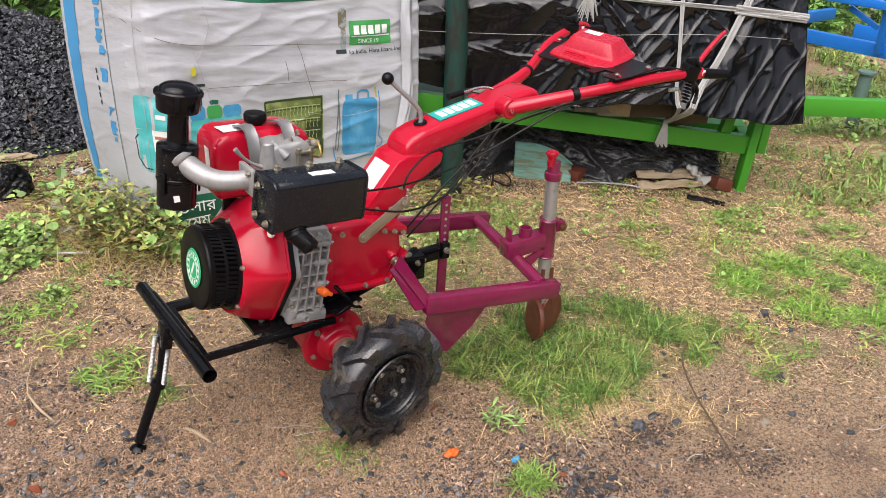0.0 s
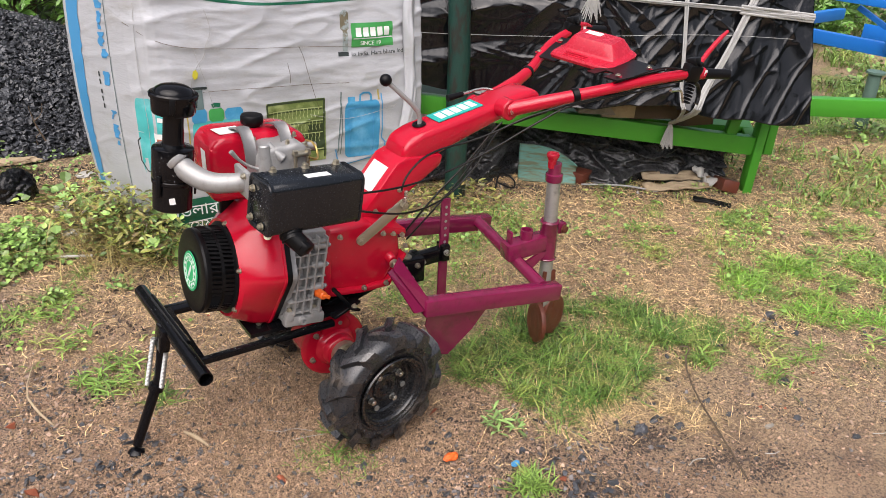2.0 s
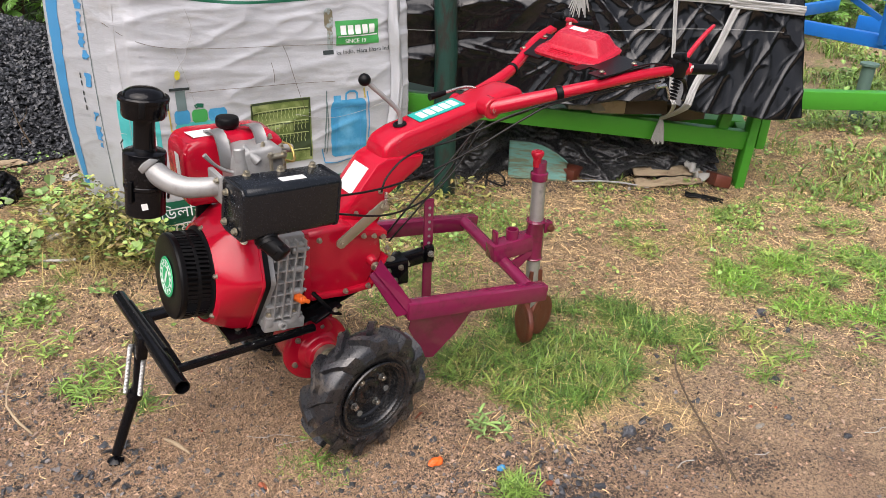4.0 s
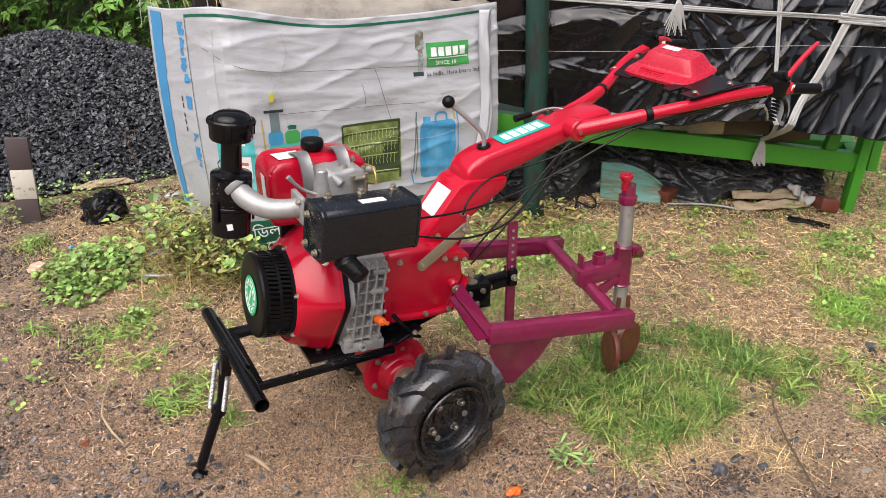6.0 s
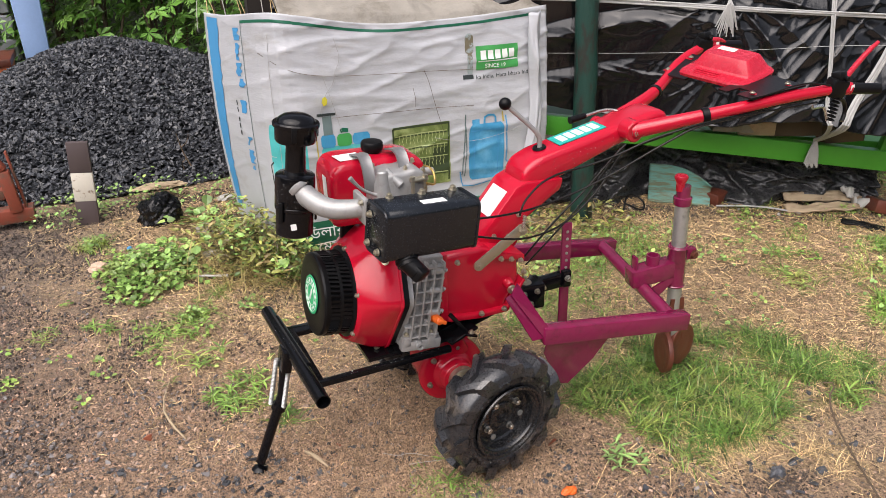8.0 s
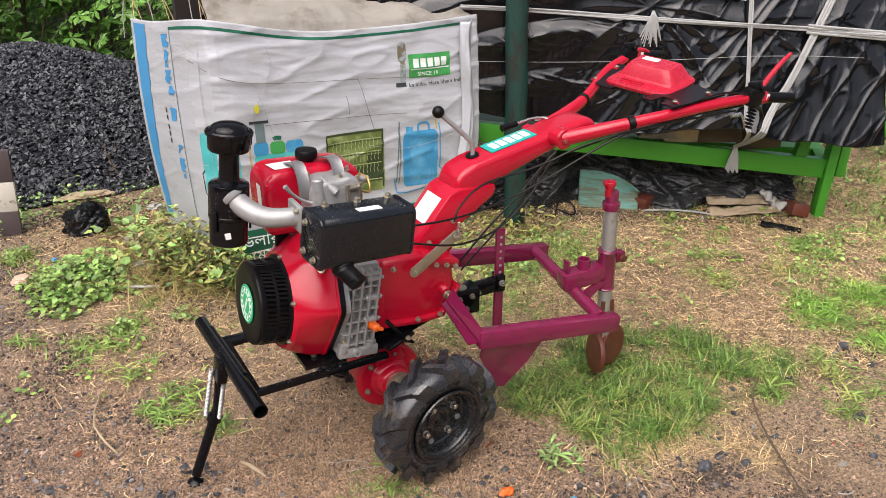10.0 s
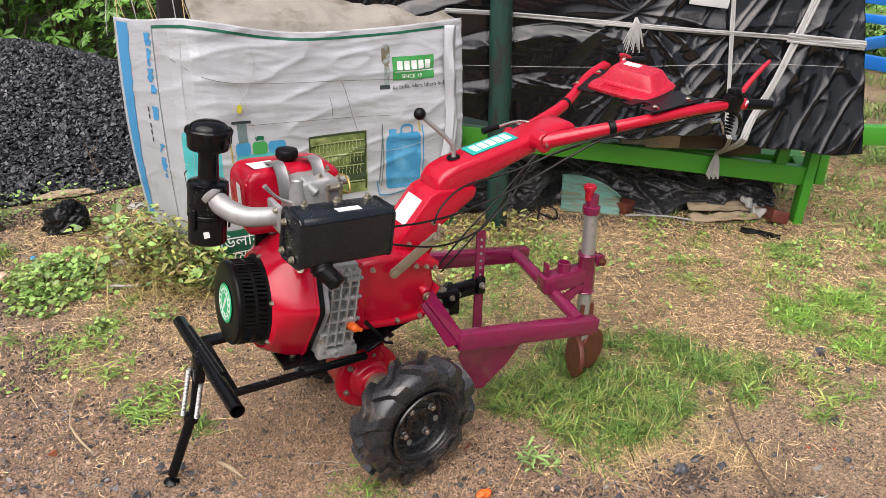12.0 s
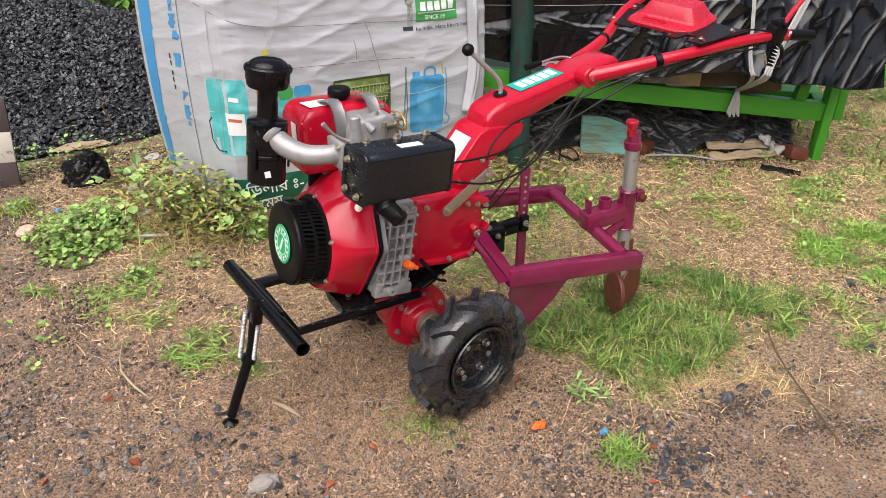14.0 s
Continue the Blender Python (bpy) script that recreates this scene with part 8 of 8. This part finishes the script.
# wires and threads over the banner
wires = thing("banner_wires", Matrix(), "thin wires tied round the banner", "wire")
for pts, r_, mt in (
        (((-0.387, 0.966), (-0.24, 0.905), (-0.094, 0.867), (0.16, 0.848), (0.421, 0.837), (0.64, 0.825), (0.859, 0.812)), 0.0010, TWIG),
        (((-0.038, 0.677), (0.10, 0.676), (0.269, 0.670), (0.46, 0.664), (0.650, 0.656)), 0.0011, TWIG),
        (((0.45, 0.52), (0.62, 0.475), (0.80, 0.50), (0.90, 0.53)), 0.0009, STRAP),
        (((0.410, 0.842), (0.432, 0.79), (0.452, 0.70), (0.482, 0.596), (0.50, 0.54)), 0.0009, TWIG),
        (((0.352, 0.768), (0.360, 0.72), (0.359, 0.680)), 0.0009, TWIG),
        (((-0.065, 0.864), (-0.03, 0.74), (0.0, 0.611)), 0.0009, STRAP),
        (((-0.010, 0.875), (-0.018, 0.83), (-0.055, 0.79), (-0.068, 0.763), (-0.084, 0.73), (-0.086, 0.70)), 0.0012, STRAP),
        (((-0.31, 1.05), (-0.325, 0.80), (-0.300, 0.55), (-0.320, 0.30)), 0.0010, STRAP),
        (((0.0, 1.02), (0.012, 0.98), (0.02, 0.93), (-0.01, 0.875)), 0.0010, STRAP)):
    bm = B()
    sweep(bm, [on_sheet(x, z, 0.013) for x, z in pts], r_, 6, 2)
    part("wire", bm, mt, wires)
tag_ = B()
prism(tag_, [(-0.013, -0.004), (-0.006, -0.020), (0.008, -0.016), (0.013, 0.006), (0.004, 0.022), (-0.008, 0.016)], -0.001, 0.001, bevel=0.0004, seg=1)
tg = part("tag", tag_, mat("yellow_tag", (0.55, 0.50, 0.04), 0.5), wires)
tg.matrix_world = Matrix.Translation(on_sheet(-0.068, 0.757, 0.02))


# ---- rain drops on the machine ----
def drops(name, n, place, size, parent, seed):
    """Small water beads; place(rnd) gives a point and the outward direction."""
    rnd = random.Random(seed)
    t = bmesh.new()
    bmesh.ops.create_icosphere(t, subdivisions=1, radius=1.0)
    t.verts.index_update()
    vs, fs = [v.co.copy() for v in t.verts], [[v.index for v in f.verts] for f in t.faces]
    t.free()
    verts, faces = [], []
    for _ in range(n):
        p, d = place(rnd)
        s_ = size * rnd.uniform(0.4, 1.3)
        k = len(verts)
        d = Vector(d)
        for v in vs:
            q = v * s_
            q -= d * (q.dot(d) * 0.45)
            verts.append(tuple(Vector(p) + q))
        faces += [[i + k for i in f] for f in fs]
    me = bpy.data.meshes.new(name)
    me.from_pydata(verts, [], faces)
    for p in me.polygons:
        p.use_smooth = True
    return tagged(part(name, me, WATER, parent), "clear rain drops", "", "", "stuff")


WATER = bpy.data.materials.new("rain_water")
WATER.use_nodes = True
wb = WATER.node_tree.nodes["Principled BSDF"]
wb.inputs["Base Color"].default_value = (0.9, 0.93, 0.95, 1)
wb.inputs["Roughness"].default_value, wb.inputs["IOR"].default_value, wb.inputs["Transmission Weight"].default_value = 0.03, 1.33, 0.85
drops("rain_drops", 70, lambda r: (MC + Vector((r.uniform(-0.13, 0.12), r.uniform(-0.040, 0.040), 0.0702)), (0, 0, 1)), 0.0010, muffler, 301)
drops("rain_drops", 70, lambda r: (MC + Vector((-0.1402, r.uniform(-0.04, 0.04), r.uniform(-0.05, 0.055))), (-1, 0, 0)), 0.0010, muffler, 302)


def on_can(r):
    a = r.uniform(2.4, 5.6)
    return (AC[0] + 0.0525 * math.cos(a), AC[1] + 0.0525 * math.sin(a), r.uniform(0.885, 0.955)), (math.cos(a), math.sin(a), 0)


drops("rain_drops", 90, on_can, 0.0015, cleaner, 303)


def on_arm(r):
    x = r.uniform(0.24, 0.70)
    return (x, -0.0625, arm_top(x) - r.uniform(0.025, 0.075)), (0, -1, 0)


drops("rain_drops", 110, on_arm, 0.0013, arm, 304)


def under_bar(pts):
    def place(r):
        i = r.randrange(2, len(pts) - 1)
        p = Vector(pts[i]).lerp(Vector(pts[i + 1]), r.random())
        return p + Vector((0, 0, -0.0195)), (0, 0, 0)
    return place


drops("rain_drops", 34, under_bar(((0.575, -0.092, 0.932), (0.631, -0.135, 0.951), (0.701, -0.19, 0.977), (0.853, -0.25, 1.007), (1.02, -0.275, 1.026), (1.185, -0.298, 1.034))), 0.0028, hl, 305)
drops("rain_drops", 120, lambda r: ((r.uniform(-0.51, -0.12), r.uniform(-0.163, -0.147), 0.3788), (0, 0, 1)), 0.0013, frame_part, 306)

# ---- bright grass by the yard's edge ----
GREEN = ((1.80, -0.02), (1.76, -0.20), (1.88, -0.42), (2.02, -0.60), (2.40, -0.72), (2.95, -0.55), (2.75, -0.15), (2.30, -0.02), (2.05, 0.05))


def in_green(rnd):
    while True:
        x, y = rnd.uniform(1.7, 3.0), rnd.uniform(-0.75, 0.1)
        d = noise.noise((x * 6, y * 6, 14.0))
        if inside(x + 0.06 * d, y + 0.06 * noise.noise((x * 7, y * 7, 3.0)), GREEN) and d > -0.15 + 0.25 * rnd.random():
            return x, y, 0.6 + 0.7 * max(0.0, d)


blades("broad_grass", 3000, in_green, 0.075, 0.0031, mat("fresh_grass_blade", (0.19, 0.36, 0.05), 0.38, vary=0.3, per=0.6, bump=0.0, alt=(0.29, 0.39, 0.09), alt_scale=6), "fresh bright green broad-bladed grass", "grass", 71, 1.5)
blades("flat_grass", 330, lambda r: (*(v + r.gauss(0, 0.016) for v in r.choice(((1.30, -0.44), (1.59, -0.46), (1.66, -0.36), (1.45, -0.36), (1.62, -0.62), (1.52, -0.28), (-0.70, 0.37), (-0.60, 0.30), (-0.55, 0.17), (-0.66, 0.46), (1.75, -0.60)))), 1.0), 0.048, 0.0030, LAWN, "flat rosettes of young grass", "grass", 72, 2.0)
blades("straw_tufts", 220, lambda r: (*((r.gauss(0.97, 0.035), r.gauss(-0.62, 0.03)) if r.random() < 0.55 else (r.gauss(1.0, 0.05), r.gauss(-0.73, 0.03))), 1.0), 0.058, 0.0010, STRAW, "dry straw tufts in the mud", "straw", 73, 2.0)


def in_far(rnd):
    while True:
        x, y = rnd.uniform(3.0, 8.5), rnd.uniform(0.2, 3.8)
        if noise.noise((x * 1.4, y * 1.4, 17.0)) > -0.05 + 0.3 * rnd.random():
            return x, y, 0.7 + 0.12 * x


blades("far_grass", 7000, in_far, 0.10, 0.0055, LAWN, "rough green grass at the far side of the yard", "grass", 74, 1.2)
far_weeds = []
rnd = random.Random(75)
for _ in range(130):
    x, y, _f = in_far(rnd)
    if x < 3.7:
        continue
    far_weeds.append((x, y, rnd.uniform(0.08, 0.22), rnd.randrange(14, 40), rnd.uniform(0.06, 0.2)))
leaf_plants("far_weeds", far_weeds, 0.022, WEED, "leafy green weeds at the far side of the yard", "weed", 76)

# larger stones that lie singly
for x, y, sx, sy, sz, mt, lab, sd in ((0.79, -0.655, 0.030, 0.020, 0.030, COAL, "dark angular stone chip standing in the mud", 11.0), (1.454, -0.686, 0.030, 0.018, 0.012, COAL, "flat dark stone on the wet mud", 12.0), (1.319, -0.852, 0.016, 0.012, 0.010, COAL, "small dark stone on the mud", 13.0), (1.794, -0.34, 0.026, 0.02, 0.014, COAL, "dark stone among the grass", 14.0), (1.193, -0.839, 0.022, 0.010, 0.006, SACK, "pale flat stone on the mud", 15.0), (1.418, -1.009, 0.016, 0.012, 0.009, COAL, "small dark stone on the mud", 16.0), (1.123, -0.731, 0.016, 0.010, 0.008, COAL, "small dark stone on the mud", 17.0), (0.92, -0.70, 0.020, 0.016, 0.012, COAL, "small dark stone on the mud", 18.0)):
    crumple("stone", (x, y, height(x, y) + sz * 0.15), (sx, sy, sz), mt, lab, "stone", sd)
for pts in ([(1.66, -0.93, 0.006), (1.68, -0.955, 0.012), (1.70, -0.95, 0.006)], [(1.47, -1.03, 0.006), (1.50, -1.055, 0.012), (1.55, -1.04, 0.008), (1.57, -1.07, 0.006)], [(1.06, -0.93, 0.006), (1.08, -0.95, 0.010), (1.11, -0.945, 0.006)], [(0.80, -0.86, 0.006), (0.83, -0.85, 0.010), (0.87, -0.86, 0.006)]):
    stick("pale_root", pts, 0.0016, SCRAP, "thin pale root fibre on the mud")

# bottles and sprayers printed on the banner
stroke("lance_mark", [(-0.118, 0.66), (-0.114, 0.50), (-0.112, 0.36)], 0.006, PRINT_BRASS)
bottles = patch("teal_bottle_picture", -0.098, 0.135, 0.30, 0.545, PRINT_TEAL, soft=0.10)
patch("bottle_top_picture", -0.096, -0.030, 0.540, 0.602, PRINT_BLUE, 0.0045, parent=bottles, soft=0.25)
patch("bottle_top_picture", -0.022, 0.046, 0.540, 0.598, PRINT_GREEN, 0.0045, parent=bottles, soft=0.30)
patch("bottle_top_picture", 0.050, 0.132, 0.540, 0.594, PRINT_BLUE, 0.0045, parent=bottles, soft=0.25)
patch("nozzle_picture", -0.082, -0.040, 0.600, 0.685, PRINT_SLATE, 0.0055, parent=bottles)
stroke("nozzle_picture", [(-0.105, 0.694), (-0.02, 0.692)], 0.012, PRINT_INK, bottles, 0.006)
stroke("cap_top_picture", [(-0.005, 0.610), (0.008, 0.616), (0.032, 0.612)], 0.018, PRINT_DARK, bottles, 0.006)

# dry branch lying on the foot of the heap
br_ = B()
sweep(br_, [(-0.66, 2.72, 0.30), (-0.645, 2.72, 0.21), (-0.62, 2.72, 0.13), (-0.57, 2.70, 0.02)], [0.002, 0.004, 0.005, 0.006], 7, 2)
sweep(br_, [(-0.625, 2.72, 0.14), (-0.655, 2.71, 0.12), (-0.64, 2.70, 0.05)], [0.003, 0.003, 0.002], 6, 1)
sweep(br_, [(-0.645, 2.72, 0.21), (-0.60, 2.71, 0.25), (-0.59, 2.71, 0.31)], [0.003, 0.002, 0.0015], 6, 1)
tagged(part("dry_branch", br_, TWIG), "thin dry forked branch leaning on the stone heap", "branch")

# ---- iron things at the left edge of the yard ----
IRON = mat("red_oxide_iron", (0.24, 0.055, 0.030), 0.6, vary=0.4, scale=10, fine=120, bump=0.3, dist=0.001, alt=(0.14, 0.075, 0.05), alt_at=(0.48, 0.62), alt_scale=12)
imp = thing("rusty_implement", Matrix(), "old red-oxide painted iron implement on the ground", "implement")
part("base_beam", beam(B(), (-2.35, 2.33, 0.07), (-1.44, 2.37, 0.075), 0.09, 0.07), IRON, imp)
part("base_beam", beam(B(), (-2.35, 2.72, 0.07), (-1.62, 2.74, 0.07), 0.07, 0.06), IRON, imp)
part("cross_beam", beam(B(), (-1.95, 2.33, 0.07), (-1.95, 2.74, 0.07), 0.06, 0.06), IRON, imp)
leg_ = B()
for a, c, w in (((-1.515, 2.33, 0.10), (-1.535, 2.32, 0.33), 0.060), ((-1.535, 2.32, 0.33), (-1.59, 2.32, 0.43), 0.055), ((-1.59, 2.32, 0.43), (-1.75, 2.33, 0.46), 0.05)):
    beam(leg_, a, c, w, 0.045, Vector((0, 1, 0)), 0.008)
part("upright", leg_, IRON, imp)
part("brace", beam(B(), (-1.47, 2.36, 0.10), (-1.505, 2.35, 0.42), 0.012, 0.03, Vector((0, 1, 0))), IRON, imp)
part("brace", beam(B(), (-2.1, 2.40, 0.10), (-1.75, 2.34, 0.44), 0.03, 0.03, Vector((0, 1, 0))), IRON, imp)
bin_ = thing("orange_bin", Matrix(), "orange painted steel bin with a rusty rim behind the heap", "bin")
bb_ = B()
box(bb_, (0.50, 0.35, 0.15), pose(-1.86, 4.27, 0.43), 0.008)
part("body", bb_, mat("orange_steel", (0.46, 0.10, 0.02), 0.5, vary=0.25, alt=(0.22, 0.07, 0.03), alt_scale=9), bin_)
bb_ = B()
box(bb_, (0.53, 0.38, 0.05), pose(-1.86, 4.27, 0.53), 0.008)
part("rim", bb_, RUST, bin_)
for x in (-2.05, -1.75):
    bb_ = B()
    box(bb_, (0.05, 0.05, 0.42), pose(x, 4.27, 0.16), 0.004)
    part("leg", bb_, RUST, bin_)
STONE = mat("grey_wall_stone", (0.30, 0.31, 0.33), 0.8, vary=0.3, scale=9, fine=80, bump=0.5, dist=0.003, per=0.2)
wl = B()
prism(wl, [(-4.6, 0.0), (-1.62, 0.0), (-1.62, 1.7), (-4.6, 1.7)], 5.02, 5.2)
side_wall = tagged(part("wall_left", wl, mat("wall_mortar", (0.20, 0.19, 0.18), 0.9, vary=0.3)), "rough grey stone wall behind the heap", "wall", "", "structure")
rnd = random.Random(91)
for row in range(9):
    x = -4.6 + 0.1 * (row % 2)
    while x < -1.66:
        w_ = min(rnd.uniform(0.16, 0.34), -1.62 - x)
        bb_ = B()
        box(bb_, (w_ - 0.015, 0.06, 0.165), pose(x + w_ / 2, 5.0 - rnd.uniform(0, 0.015), 0.10 + 0.18 * row, 0, rnd.uniform(-2, 2), 0), 0.010, 1)
        part("stone", bb_, STONE, side_wall)
        x += w_
shrub(-1.80, 4.55, 0.62, 60, 95, 0.07, "low green shrub beside the blue post")

# trodden fibres in the bare soil under the machine
litter("soil_fibres", 16000, lambda r: (r.gauss(-0.12, 0.30), r.gauss(-0.12, 0.24), 1.0), 0.020, 0.0007, mat("soil_fibre", (0.36, 0.245, 0.150), 0.75, vary=0.3, per=0.7, bump=0.0), "short brown fibres trodden into the soil", "litter", 77)
crumbs("fine_soil", 22000, lambda r: (r.gauss(-0.12, 0.32), r.gauss(-0.14, 0.26)), (0.0016, 0.0055), mat("trodden_soil", (0.41, 0.272, 0.176), 0.55, vary=0.25, per=0.6, bump=0.0), "fine crumbs of brown soil", "soil", 78)


def drops_on(ob, n, size, seed, above=-0.2):
    """Rain drops on the outside of a part, where it does not face down."""
    polys = [p for p in ob.data.polygons if p.normal.z > above]
    weights_ = [p.area for p in polys]
    vs_ = ob.data.vertices

    def place(r):
        p = r.choices(polys, weights_)[0]
        ks = list(p.vertices)
        i = r.randrange(1, len(ks) - 1)
        a, b, c = vs_[ks[0]].co, vs_[ks[i]].co, vs_[ks[i + 1]].co
        u, v = r.random(), r.random()
        if u + v > 1:
            u, v = 1 - u, 1 - v
        return a + (b - a) * u + (c - a) * v, p.normal
    return drops("rain_drops", n, place, size, ob, seed)


for ob_, n_, seed_ in ((cowl, 150, 311), (gearbox, 90, 312), (tank, 60, 313), (column, 60, 314), (cover, 60, 315), (starter, 60, 316), (bpy.data.objects["front_bumper"], 120, 317), (arm, 90, 318)):
    drops_on(ob_, n_, 0.0013, seed_)


# dry vine stems hanging over the banner's folded corner
rnd = random.Random(97)
vine = thing("dry_vine", Matrix(), "thin dry vine stems hanging over the banner corner", "vine")
for k in range(11):
    x = -0.50 + 0.042 * k + rnd.uniform(-0.015, 0.015)
    y = 1.93 - 1.6 * max(0.0, min(0.2, x + 0.47)) + 0.05
    bm = B()
    a = rnd.uniform(-0.06, 0.06)
    sweep(bm, [(x, y, 1.02 + rnd.uniform(-0.06, 0.03)), (x + 0.2 * a, y + 0.01, 1.10), (x + a, y + 0.03, 1.22), (x + 1.6 * a, y + 0.02, 1.36 + rnd.uniform(0, 0.15)), (x + rnd.uniform(-0.1, 0.1), y + 0.05, 1.60)], [0.0016, 0.0024, 0.0022, 0.0020, 0.0016], 6, 2)
    part("stem", bm, STRAW if k % 3 else SCRAP, vine)
